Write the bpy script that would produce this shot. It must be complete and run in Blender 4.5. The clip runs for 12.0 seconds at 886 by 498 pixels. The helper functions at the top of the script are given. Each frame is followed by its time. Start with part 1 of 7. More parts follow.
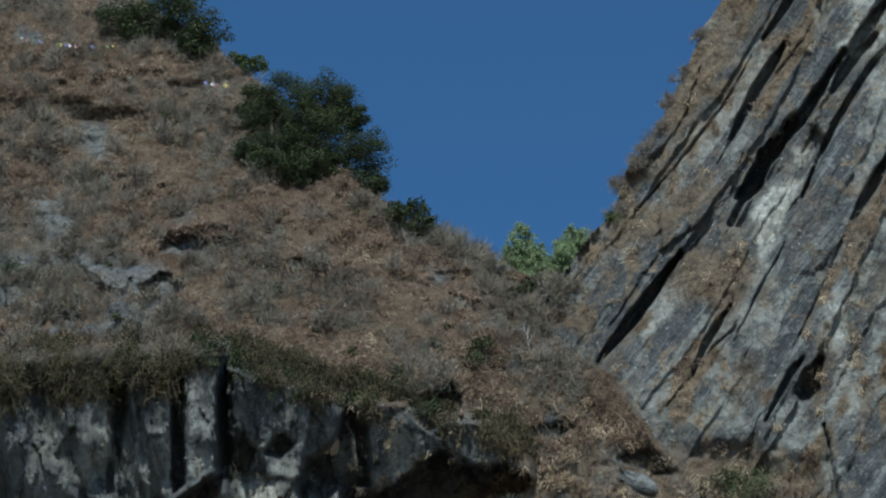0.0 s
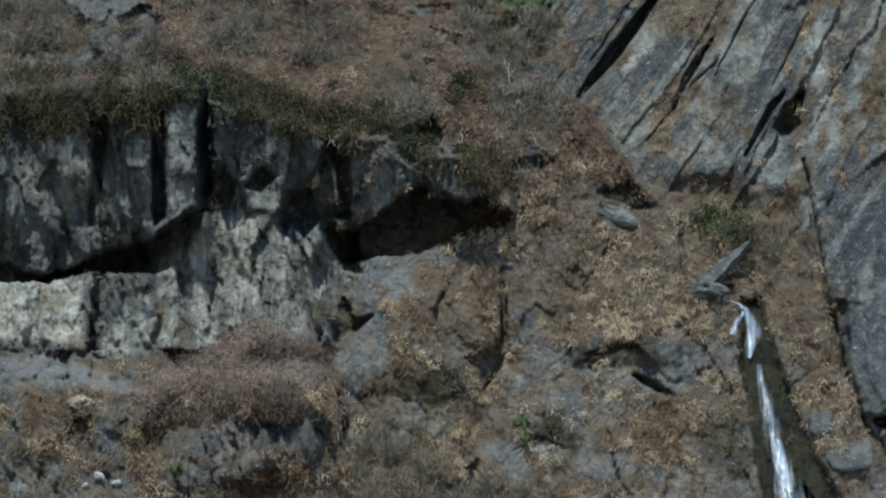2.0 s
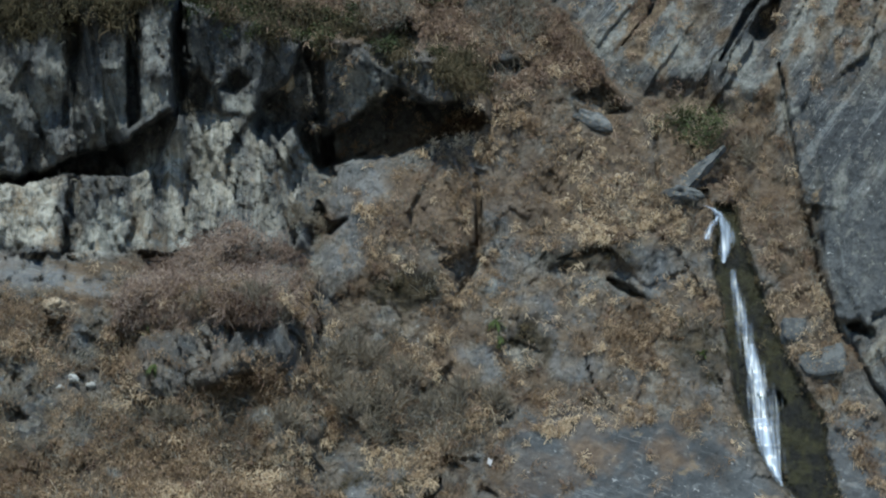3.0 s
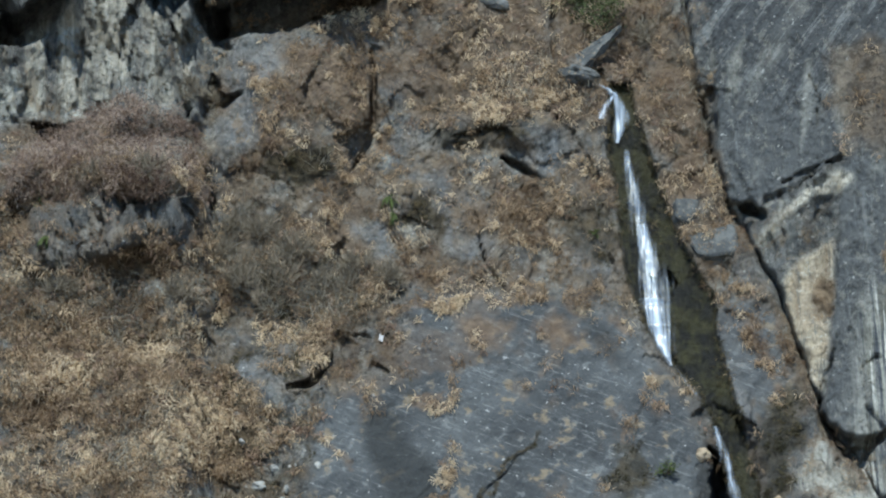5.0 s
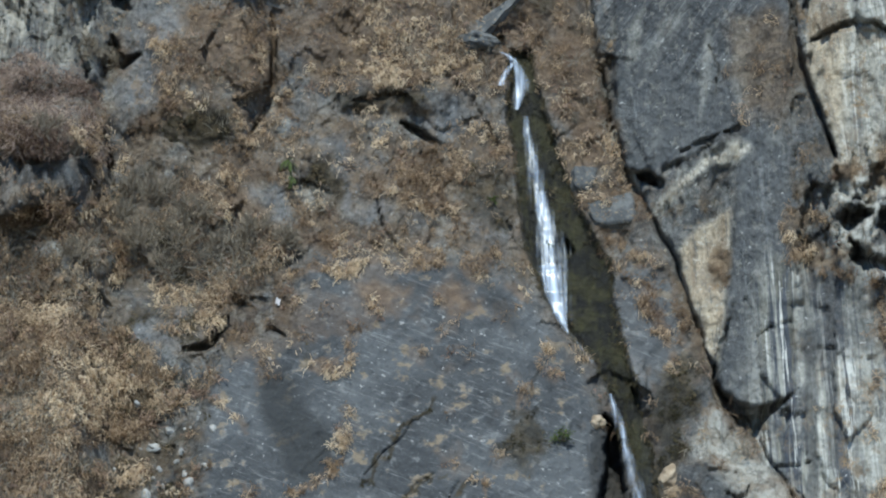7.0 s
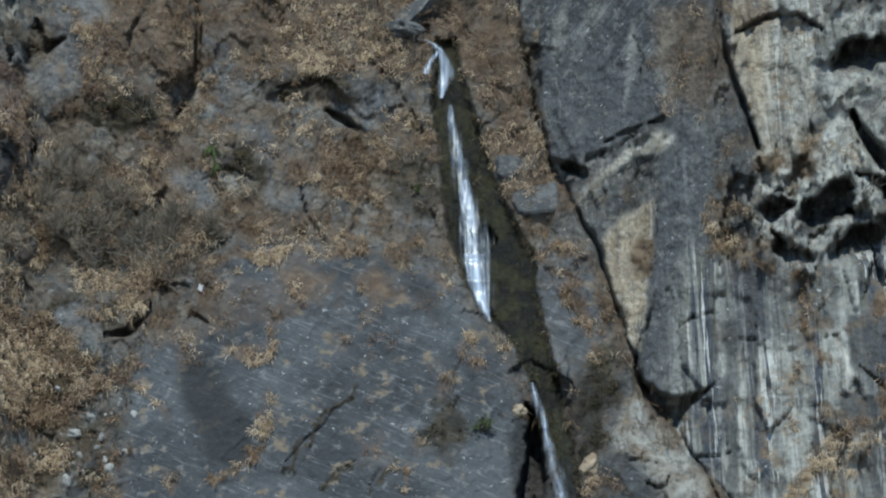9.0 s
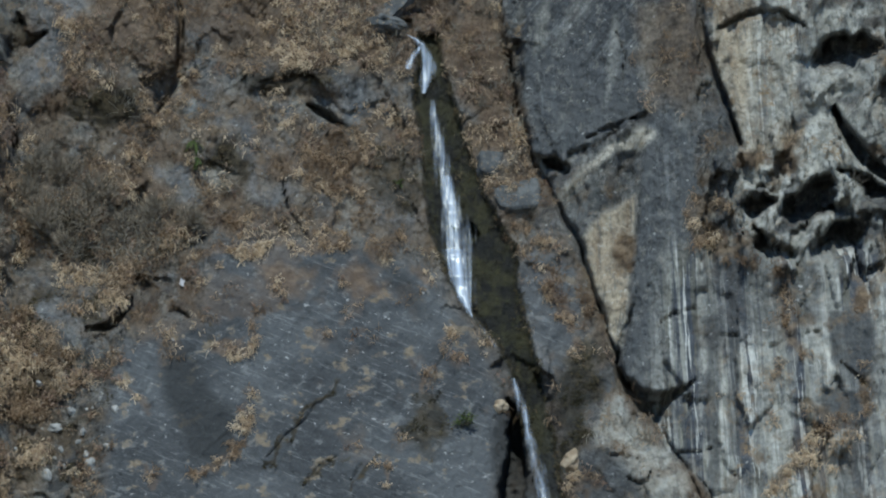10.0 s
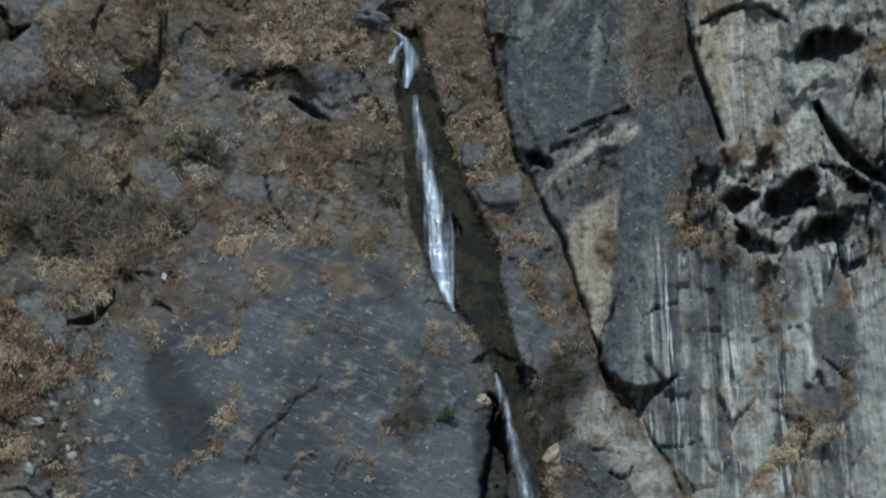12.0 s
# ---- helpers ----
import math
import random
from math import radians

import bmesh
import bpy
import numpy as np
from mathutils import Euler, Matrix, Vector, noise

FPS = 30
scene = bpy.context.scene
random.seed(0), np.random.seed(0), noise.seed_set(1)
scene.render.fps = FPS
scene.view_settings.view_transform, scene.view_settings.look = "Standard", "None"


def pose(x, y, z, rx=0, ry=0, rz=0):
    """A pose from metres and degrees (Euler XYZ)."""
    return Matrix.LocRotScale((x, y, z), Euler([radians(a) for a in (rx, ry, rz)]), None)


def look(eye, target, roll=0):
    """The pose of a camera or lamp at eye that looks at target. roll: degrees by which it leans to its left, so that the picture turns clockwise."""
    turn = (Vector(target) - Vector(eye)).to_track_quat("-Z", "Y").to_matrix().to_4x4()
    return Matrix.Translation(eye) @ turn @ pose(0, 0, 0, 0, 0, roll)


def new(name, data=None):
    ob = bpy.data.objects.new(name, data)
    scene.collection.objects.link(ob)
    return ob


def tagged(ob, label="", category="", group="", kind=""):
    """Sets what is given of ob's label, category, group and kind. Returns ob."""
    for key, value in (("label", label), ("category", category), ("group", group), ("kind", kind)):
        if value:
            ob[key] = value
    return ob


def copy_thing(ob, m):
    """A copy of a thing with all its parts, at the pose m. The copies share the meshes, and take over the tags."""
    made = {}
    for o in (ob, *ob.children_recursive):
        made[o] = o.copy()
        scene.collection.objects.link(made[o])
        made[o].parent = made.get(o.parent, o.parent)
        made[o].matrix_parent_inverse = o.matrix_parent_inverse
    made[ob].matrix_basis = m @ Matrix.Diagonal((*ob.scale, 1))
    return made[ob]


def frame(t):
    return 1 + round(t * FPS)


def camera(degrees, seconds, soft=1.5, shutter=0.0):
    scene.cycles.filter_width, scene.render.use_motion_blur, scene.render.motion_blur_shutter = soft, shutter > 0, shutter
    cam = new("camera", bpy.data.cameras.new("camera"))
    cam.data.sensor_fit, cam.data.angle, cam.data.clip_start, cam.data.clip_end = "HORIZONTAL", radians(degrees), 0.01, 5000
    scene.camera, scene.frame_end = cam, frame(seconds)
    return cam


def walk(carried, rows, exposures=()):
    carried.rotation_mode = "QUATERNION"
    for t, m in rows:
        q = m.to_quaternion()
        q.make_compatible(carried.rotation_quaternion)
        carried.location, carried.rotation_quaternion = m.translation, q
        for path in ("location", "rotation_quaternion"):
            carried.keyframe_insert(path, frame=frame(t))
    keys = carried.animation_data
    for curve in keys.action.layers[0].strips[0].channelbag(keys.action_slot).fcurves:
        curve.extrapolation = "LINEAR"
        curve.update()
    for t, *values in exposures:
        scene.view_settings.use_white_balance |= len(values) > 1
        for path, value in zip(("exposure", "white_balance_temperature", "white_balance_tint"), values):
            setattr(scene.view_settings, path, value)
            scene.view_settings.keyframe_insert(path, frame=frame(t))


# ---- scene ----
# The camera stands on one spot in the valley, tilts down and pans right. Rows: seconds, yaw to the right, pitch, roll.
cam = camera(17.0, 12.0, soft=2.1)
EYE = Vector((0.0, 0.0, 1.6))
ROWS = [
    (0.0, -3.816, 30.847), (0.5, -3.778, 29.343), (1.0, -3.702, 28.139), (1.5, -3.581, 26.937), (2.0, -3.390, 25.706),
    (2.5, -3.169, 24.700), (3.0, -2.850, 23.846), (5.0, -0.622, 21.458), (5.5, -0.068, 21.219), (6.0, 0.519, 21.030),
    (6.5, 1.011, 20.902), (7.0, 1.492, 20.783), (9.0, 3.078, 20.553), (9.5, 3.285, 20.464), (10.0, 3.452, 20.461),
    (10.5, 3.561, 20.463), (11.0, 3.652, 20.475), (11.5, 3.727, 20.473), (12.0, 3.816, 20.358),
]
walk(cam, [(t, pose(EYE.x, EYE.y, EYE.z, 90 + pitch, 0, -yaw)) for t, yaw, pitch in ROWS], exposures=[(0.0, 0.13, 5980, -5), (3.0, 0.21, 6020, -4), (5.0, 0.48, 6050, -3), (6.5, 0.46, 6050, -1), (9.0, 0.06, 5950, -2), (12.0, -0.24, 5920, -2)])

# ---- sky and sun ----
SUN_ELEV, SUN_SIDE = 52.0, 6.0          # sun height, and how far it stands to the left behind the camera
world = bpy.data.worlds.new("sky")
scene.world = world
world.use_nodes = True
wn = world.node_tree.nodes
sky = wn.new("ShaderNodeTexSky")
sky.sky_type, sky.sun_disc = "NISHITA", False
sky.sun_elevation, sky.sun_rotation = radians(SUN_ELEV), radians(180 + SUN_SIDE)
sky.altitude, sky.air_density, sky.dust_density, sky.ozone_density = 3500, 1.0, 0.0, 3.6
deep = wn.new("ShaderNodeHueSaturation")
deep.inputs["Saturation"].default_value = 1.13
world.node_tree.links.new(sky.outputs[0], deep.inputs["Color"])
world.node_tree.links.new(deep.outputs[0], wn["Background"].inputs[0])
wn["Background"].inputs[1].default_value = 0.120
sun_data = bpy.data.lights.new("sun", "SUN")
sun_data.energy, sun_data.angle, sun_data.color = 3.95, radians(0.5), (1.0, 0.96, 0.90)
sun = new("sun", sun_data)
sa, se = radians(SUN_SIDE), radians(SUN_ELEV)
sun_at = Vector((-math.sin(sa) * math.cos(se), -math.cos(sa) * math.cos(se), math.sin(se)))
sun.matrix_world = look(sun_at * 100, (0, 0, 0))


# ---- noise on arrays ----
def lattice(i, j, seed):
    n = (i.astype(np.int64) * 374761393 + j.astype(np.int64) * 668265263 + seed * 1274126177) & 0xFFFFFFFF
    n = ((n ^ (n >> 13)) * 1274126177) & 0xFFFFFFFF
    n = ((n ^ (n >> 16)) * 2246822519) & 0xFFFFFFFF
    return ((n ^ (n >> 15)) & 0xFFFFFF) / float(0xFFFFFF)


def vnoise(x, y, seed=0):
    """Smooth noise from -1 to 1."""
    i, j = np.floor(x), np.floor(y)
    a, b = x - i, y - j
    a, b = a * a * a * (a * (a * 6 - 15) + 10), b * b * b * (b * (b * 6 - 15) + 10)
    p = lattice(i, j, seed) * (1 - a) + lattice(i + 1, j, seed) * a
    q = lattice(i, j + 1, seed) * (1 - a) + lattice(i + 1, j + 1, seed) * a
    return 2 * (p * (1 - b) + q * b) - 1


def fbm(x, y, octaves=4, seed=0, gain=0.5):
    s, amp, tot = 0.0, 1.0, 0.0
    for o in range(octaves):
        s = s + amp * vnoise(x * 2.03 ** o + 17.3 * o, y * 2.03 ** o - 9.1 * o, seed + o)
        tot += amp
        amp *= gain
    return s / tot


def blocks(x, y, seed=0, tilt=1.0):
    """Broken rock: cells with a random height and tilt each. Returns the height, how near the edge of a cell is, and a number for the cell."""
    i, j = np.floor(x), np.floor(y)
    best = np.full(x.shape, 9.0)
    second = np.full(x.shape, 9.0)
    out, tone = np.zeros(x.shape), np.zeros(x.shape)
    for di in (-1, 0, 1):
        for dj in (-1, 0, 1):
            ci, cj = i + di, j + dj
            dx, dy = x - ci - lattice(ci, cj, seed), y - cj - lattice(ci, cj, seed + 1)
            d = dx * dx + dy * dy
            val = (lattice(ci, cj, seed + 2) - 0.5) + tilt * (dx * (lattice(ci, cj, seed + 3) - 0.5) + dy * (lattice(ci, cj, seed + 4) - 0.5))
            nearer = d < best
            second = np.where(nearer, best, np.minimum(second, d))
            out = np.where(nearer, val, out)
            tone = np.where(nearer, lattice(ci, cj, seed + 5), tone)
            best = np.minimum(best, d)
    return out, np.sqrt(second) - np.sqrt(best), tone


def ss(a, b, x):
    t = np.clip((x - a) / (b - a), 0, 1)
    return t * t * (3 - 2 * t)


def zone(u, w, poly, soft=0.5):
    """1 inside a polygon, 0 outside, with a soft rim."""
    out = np.zeros(u.shape)
    xs, ys = [p[0] for p in poly], [p[1] for p in poly]
    near = np.nonzero((u > min(xs) - soft) & (u < max(xs) + soft) & (w > min(ys) - soft) & (w < max(ys) + soft))
    a, b = u[near], w[near]
    inside, dist = np.zeros(a.shape, bool), np.full(a.shape, 1e9)
    for (x0, y0), (x1, y1) in zip(poly, poly[1:] + poly[:1]):
        ex, ey = x1 - x0, y1 - y0
        t = np.clip(((a - x0) * ex + (b - y0) * ey) / (ex * ex + ey * ey), 0, 1)
        dist = np.minimum(dist, (a - x0 - t * ex) ** 2 + (b - y0 - t * ey) ** 2)
        if y0 != y1:
            inside ^= ((y0 > b) != (y1 > b)) & (a < x0 + (b - y0) * ex / (y1 - y0))
    out[near] = ss(-soft, soft, np.where(inside, 1, -1) * np.sqrt(dist))
    return out


def line(u, w, pts):
    """Distance to a bent line, and how far along it (0 to 1)."""
    dist, along, n = np.full(u.shape, 1e9), np.zeros(u.shape), len(pts) - 1
    for k, ((x0, y0), (x1, y1)) in enumerate(zip(pts, pts[1:])):
        ex, ey = x1 - x0, y1 - y0
        t = np.clip(((u - x0) * ex + (w - y0) * ey) / (ex * ex + ey * ey), 0, 1)
        d = np.hypot(u - x0 - t * ex, w - y0 - t * ey)
        along = np.where(d < dist, (k + t) / n, along)
        dist = np.minimum(dist, d)
    return dist, along


def bend(pts, x):
    return np.interp(x, [p[0] for p in pts], [p[1] for p in pts])


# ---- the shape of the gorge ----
# The rock face is laid out to fit the camera's view, on a plane 160 m from the lookout: u metres to the right, w metres
# up the face, h metres further back along the sight lines, which scale u and w. The plane leans with the line of sight
# up the gorge.
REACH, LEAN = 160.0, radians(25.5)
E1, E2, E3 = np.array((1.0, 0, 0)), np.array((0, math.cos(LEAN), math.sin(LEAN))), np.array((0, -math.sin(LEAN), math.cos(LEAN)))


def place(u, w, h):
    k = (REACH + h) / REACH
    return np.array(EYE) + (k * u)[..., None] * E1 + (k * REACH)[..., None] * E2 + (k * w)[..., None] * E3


RIDGE = [(-130, 62), (-60, 50), (-42.7, 40.7), (-26.1, 30.1), (-21.4, 26.6), (-18.4, 24.0), (-14.7, 19.8), (-12, 17.5), (-9.6, 16.0),
         (-6.9, 14.6), (-5.5, 14.1), (-4.2, 13.2), (-2.6, 13.7), (-1.3, 15.4), (0.1, 16.9), (0.9, 18.9), (2.5, 21.0), (3.4, 23.0), (4.3, 24.8),
         (5.5, 26.9), (6.3, 28.2), (8.1, 31.3), (10.4, 35.9), (20, 45), (60, 60), (130, 66)]
# where the near hillside and the far cliff meet, from the top down the gully and the long crack
SEAM = [(-60, -30), (-20, -10), (-14.2, -7.8), (-10.7, -5.6), (-10.1, -4.0), (-8.0, -0.2), (-6.7, 0.4), (-3.8, 2.5), (-2.9, 3.6), (-2.2, 6.0),
        (-1.6, 9.5), (0.9, 11.5), (4.9, 12.6), (9.2, 13.8), (13.7, 16.6), (19.2, 18.5), (21.0, 19.1), (22.7, 20.7), (24.9, 21.8), (26.1, 23.3), (28, 24.6), (40, 30)]
LEFT = [(-80, -66), (-30, -21), (-22, -14), (-14, -7), (-6, -1), (0, 3), (5, 6), (9, 9), (15, 19), (30, 50), (42, 78), (70, 130)]
LIP_A = [(-60, 1.5), (-33, 1.0), (-30.1, 0.0), (-27.3, 1.0), (-24.5, 1.9), (-22.6, 3.0), (-21.5, 3.4)]
BACK_A = [(-60, -0.6), (-33, -0.5), (-29.8, -0.55), (-27.6, -0.1), (-23.9, -0.3), (-22.6, 0.6), (-21.4, 3.0)]
LIP_B = [(-14.2, 1.4), (-13.1, 1.9), (-11.5, 3.1), (-9.7, 4.3), (-7.5, 3.4), (-5.2, 3.1), (-4.6, 2.4)]
BACK_B = [(-14.2, 0.0), (-13.4, 0.0), (-9.8, 0.7), (-8.5, 1.1), (-4.8, 2.1)]
DARK_SLAB = [(12.6, 3.0), (13.1, -1.3), (13.2, -8.3), (14.4, -9.0), (17.0, -8.2), (20.0, -6.2), (19.7, -10.6), (19.3, -18.4), (18.8, -20.3), (20.4, -22.4),
             (22.9, -21.7), (23.0, -12.7), (22.3, -5.0), (22.6, 3.0)]
BIG_SLAB = [(-3.9, -14.2), (-1.3, -13.2), (2.8, -13.6), (5.6, -14.2), (8.6, -15.4), (10.6, -18.0), (12.3, -20.5), (12.9, -22.4), (12.5, -25.4), (13.2, -34), (-10.5, -34), (-9.4, -27.5), (-9.2, -21.5), (-7.6, -18.9), (-4.0, -18.0)]
COLUMN = [(23.8, -1.6), (25.5, -0.8), (28.0, -1.0), (28.3, -6.1), (27.0, -6.9), (25.9, -7.6), (25.0, -5.9)]
ROUND_SLAB = [(16.6, -26.2), (17.3, -24.6), (18.9, -24.5), (20.4, -26.2), (20.6, -34), (16.7, -34)]
WET = [(7.4, -2.4), (7.3, -5.6), (7.7, -8.8), (8.1, -12.2), (8.6, -14.3), (10.2, -16.9), (11.9, -18.9), (13.4, -21.6), (14.6, -26), (15.2, -33), (17.2, -33), (15.8, -25.9),
       (15.0, -22.8), (14.3, -19.8), (13.1, -16.1), (13.1, -14.3), (11.9, -12.2), (10.7, -9.4), (10.2, -7.8), (9.2, -5.4), (8.6, -2.4)]
LOW_PALE = [(18.0, -19.8), (18.9, -21.5), (19.8, -23.1), (21.0, -23.3), (22.0, -25.2), (23.8, -28.0), (24.5, -34), (20.6, -34), (20.4, -26.2), (18.9, -24.4), (17.3, -24.5), (17.0, -22.6)]
# what covers and cuts the rock, patch by patch: soft-edged areas and strokes of a kind, gaping holes, narrow clefts and caves
AREAS, STROKES, GAPS, CLEFTS, CAVES = {}, {}, [], [], []


def area(kind, amount, *pts):
    AREAS.setdefault(kind, []).append((amount, list(pts)))


def stroke(kind, amount, width, *pts):
    STROKES.setdefault(kind, []).append((amount, width, list(pts)))


def gap(depth, *pts):
    GAPS.append((list(pts), depth))


def cleft(width, depth, *pts):
    CLEFTS.append((list(pts), width, depth))


def painted(kind, u, w, soft=0.5):
    """How much of a kind lies at each place."""
    out = np.zeros(u.shape)
    for amount, pts in AREAS.get(kind, ()):
        out = np.maximum(out, amount * zone(u, w, pts, soft))
    for amount, width, pts in STROKES.get(kind, ()):
        d, _ = line(u, w, pts)
        out = np.maximum(out, amount * ss(width * 0.75, width * 0.25, d))
    return out


PATH = [(-60, -4.4), (-32.3, -4.6), (-30.4, -4.4), (-26.7, -5.3), (-23.7, -6.7), (-26.1, -6.6), (-29.2, -6.2), (-60, -6.0)]
CRAG = [(-24.0, -9.0), (-20.7, -8.2), (-17.4, -8.1), (-16.0, -8.4), (-14.9, -9.6), (-15.2, -11.0), (-17.1, -10.8), (-18.6, -11.1), (-19.8, -11.7), (-22.0, -12.3), (-24.0, -12.2)]
MOUND = [(-24.6, -7.0), (-23.0, -5.4), (-20.5, -4.3), (-18.6, -3.4), (-16.2, -4.1), (-14.7, -5.6), (-14.6, -8.1), (-15.7, -8.1), (-17.5, -8.5), (-20.0, -8.3), (-22.1, -8.1), (-24.6, -8.5)]
BROW = [(-21.2, 9.2), (-18, 8.2), (-14.5, 7.0), (-10, 6.4), (-7, 5.4), (-5.2, 3.8), (-5.6, 3.2), (-7.5, 3.5), (-9.7, 4.4), (-11.5, 3.2), (-13.1, 2.0), (-14.2, 1.6), (-17, 2.8), (-21.2, 3.4)]
# middle wall
area("straw", 1, (-0.8, -2.9), (0.4, -1.4), (2.8, -1.0), (5.3, -2.1), (5.9, -3.2), (5.4, -4.3), (2.9, -4.0), (1.1, -4.4), (-0.4, -4.3))
area("straw", 1, (1.1, -8.9), (3.0, -8.6), (4.5, -8.2), (5.9, -9.0), (5.5, -10.1), (4.6, -11.6), (3.4, -11.3), (2.5, -11.1), (1.2, -10.5))
area("straw", 0.9, (4.0, -12.5), (5.6, -13.1), (7.4, -13.7), (5.6, -14.4), (3.2, -13.8))
area("straw", 0.8, (12.6, -12.0), (13.5, -11.9), (14.5, -12.9), (15.6, -13.8), (14.9, -14.4), (13.0, -13.9), (12.3, -13.0))
area("straw", 0.6, (-1.9, -4.5), (-3.5, -3.9), (-2.9, -3.0), (-0.8, -2.3), (-0.4, -4.1))
area("straw", 0.8, (-8.2, 0.6), (-7.0, 1.2), (-5.8, 0.3), (-5.8, -1.3), (-7.0, -0.7))
area("straw", 0.7, (-5.8, -0.4), (-4.6, -1.6), (-5.5, -2.8), (-5.2, -4.6), (-5.8, -3.1))
area("straw", 0.9, (-8.4, 1.1), (-6.6, 1.5), (-4.4, 1.2), (-3.2, -0.1), (-4.5, -0.4), (-6.6, -0.0))
area("straw", 0.7, (-4.7, 3.0), (-2.5, 3.2), (-1.4, 2.0), (-2.6, 1.1), (-4.4, 1.5))
area("straw", 0.8, (-2.5, 5.1), (-0.7, 5.9), (0.5, 5.0), (1.7, 3.8), (2.6, 2.8), (0.5, 4.1), (-1.3, 4.1))
area("straw", 0.8, (0.4, -1.1), (2.2, -0.8), (3.1, -2.1), (2.5, -3.0), (1.0, -2.6))
stroke("straw", 0.9, 0.8, (-4.9, -5.1), (-5.8, -6.7), (-6.8, -7.8), (-7.4, -9.1), (-7.8, -10.4), (-7.4, -11.8))
stroke("straw", 0.9, 0.7, (-4.8, -9.5), (-3.8, -10.4), (-3.4, -11.7))
stroke("straw", 0.7, 0.6, (-10.7, -2.7), (-10.4, -4.2), (-11.2, -5.3), (-11.7, -6.0))
stroke("straw", 0.6, 0.5, (-4.9, -4.4), (-4.6, -5.7), (-4.2, -7.0))
stroke("straw", 0.6, 0.5, (-0.5, -6.2), (0.4, -7.6))
stroke("straw", 0.8, 0.5, (8.7, -3.4), (8.6, -5.1))
stroke("straw", 0.8, 0.5, (10.3, -7.9), (10.7, -9.0))
stroke("straw", 0.7, 0.5, (13.1, -8.3), (12.0, -6.8))
stroke("straw", 0.7, 0.5, (16.3, -15.0), (16.9, -16.6), (17.1, -18.1))
stroke("straw", 0.6, 0.5, (15.6, -19.7), (16.2, -21.6), (16.6, -24.0))
stroke("straw", 0.8, 0.7, (-11.9, -1.6), (-10.6, -2.8), (-11.0, -4.3), (-11.7, -5.5))
stroke("straw", 0.8, 0.6, (-15.9, -6.7), (-15.0, -8.0))
area("brown", 1, (-10.1, -1.4), (-5.3, -1.2), (-5.3, -4.2), (-6.5, -4.9), (-8.3, -4.6), (-9.5, -4.4), (-10.7, -4.1))
area("brown", 1, (8.9, -1.3), (11.7, -0.9), (12.3, -2.6), (12.7, -4.1), (13.2, -6.2), (13.4, -8.3), (11.9, -8.7), (10.6, -6.9), (9.6, -4.8), (8.7, -3.3))
area("brown", 0.8, (-3.5, -1.2), (-0.8, -1.1), (-0.4, -2.9), (-1.9, -4.5), (-3.4, -4.2))
area("brown", 0.9, (-8.1, -12.2), (-4.8, -11.8), (-1.1, -12.4), (-1.4, -13.3), (-4.8, -13.4), (-7.8, -13.3))
area("brown", 0.7, (-6.8, -1.3), (-1.4, 0.7), (4.0, 0.6), (5.3, -1.5), (1.0, -1.7), (-0.8, -2.9), (-3.2, -3.0), (-5.0, -2.4))
area("brown", 0.7, (12.2, -9.9), (13.1, -8.6), (13.5, -11.4), (13.0, -12.9), (12.0, -11.7))
area("brown", 0.5, (13.9, -22.2), (15.7, -20.6), (16.4, -23.7), (15.2, -24.1))
area("brown", 0.9, (-0.6, -9.1), (0.3, -8.4), (1.2, -8.8), (0.9, -10.2), (-0.3, -10.2))
area("brown", 0.9, (-10.0, -0.3), (-7.0, -0.4), (-7.0, -2.5), (-7.6, -4.6), (-9.7, -4.3), (-10.3, -2.5))
area("brown", 0.9, (-13.7, -10.1), (-10.7, -9.5), (-7.0, -9.8), (-5.2, -11.9), (-7.0, -13.2), (-11.3, -12.9), (-13.5, -11.9))
area("brown", 0.9, (-5.3, 4.8), (-2.5, 4.2), (-1.0, 3.2), (-1.4, 1.7), (-3.8, 2.1), (-5.3, 3.3))
area("brown", 0.7, (-1.4, 2.0), (1.4, 2.5), (4.4, 1.9), (4.3, -1.2), (1.6, -0.8), (-0.8, 0.5))
area("brown", 1, (-0.8, -14.8), (0.7, -14.9), (2.0, -15.4), (1.1, -16.7), (-0.1, -16.3))
area("brown", 1, (3.1, -15.7), (4.7, -15.1), (6.0, -15.7), (5.7, -16.6), (4.1, -16.4))
stroke("brown", 0.8, 0.5, (-3.3, -19.5), (-2.5, -19.1), (-1.6, -19.3), (-1.7, -19.8))
area("moss", 1, (-11.1, -5.9), (-9.5, -5.9), (-8.0, -5.5), (-7.6, -6.7), (-7.9, -7.5), (-9.7, -7.9), (-11.1, -7.1))
area("moss", 1, (-3.4, -8.1), (-1.8, -8.4), (-1.4, -9.9), (-2.4, -10.3), (-3.3, -9.7))
# dark olive moss, with the shade under the brushy ledge painted in
area("moss", 0.9, (-1.9, -4.5), (0.5, -4.5), (3.2, -4.3), (3.1, -5.2), (0.5, -5.5), (-1.6, -5.4))
# dark hole on the slab, its shade painted with the moss colour
area("moss", 0.7, (-3.8, -18.6), (-3.3, -19.5), (-4.0, -19.2))
area("moss", 0.7, (4.3, -9.8), (5.5, -8.5), (7.0, -8.8), (7.7, -10.9), (7.1, -12.2), (5.8, -11.0))
area("moss", 0.8, (15.8, -20.6), (17.2, -19.0), (18.1, -19.0), (18.0, -20.6), (17.1, -22.8), (16.7, -25.3), (15.8, -25.3))
area("moss", 0.8, (7.7, -22.0), (9.1, -22.0), (9.6, -24.5), (8.4, -25.4), (7.4, -24.2))
# dark inside of the scrub: its shade is put in as moss colour
area("moss", 0.7, (-12.5, -12.5), (-11.5, -12.6), (-9.9, -14.4), (-8.7, -15.3), (-10.2, -15.6), (-11.7, -14.1))
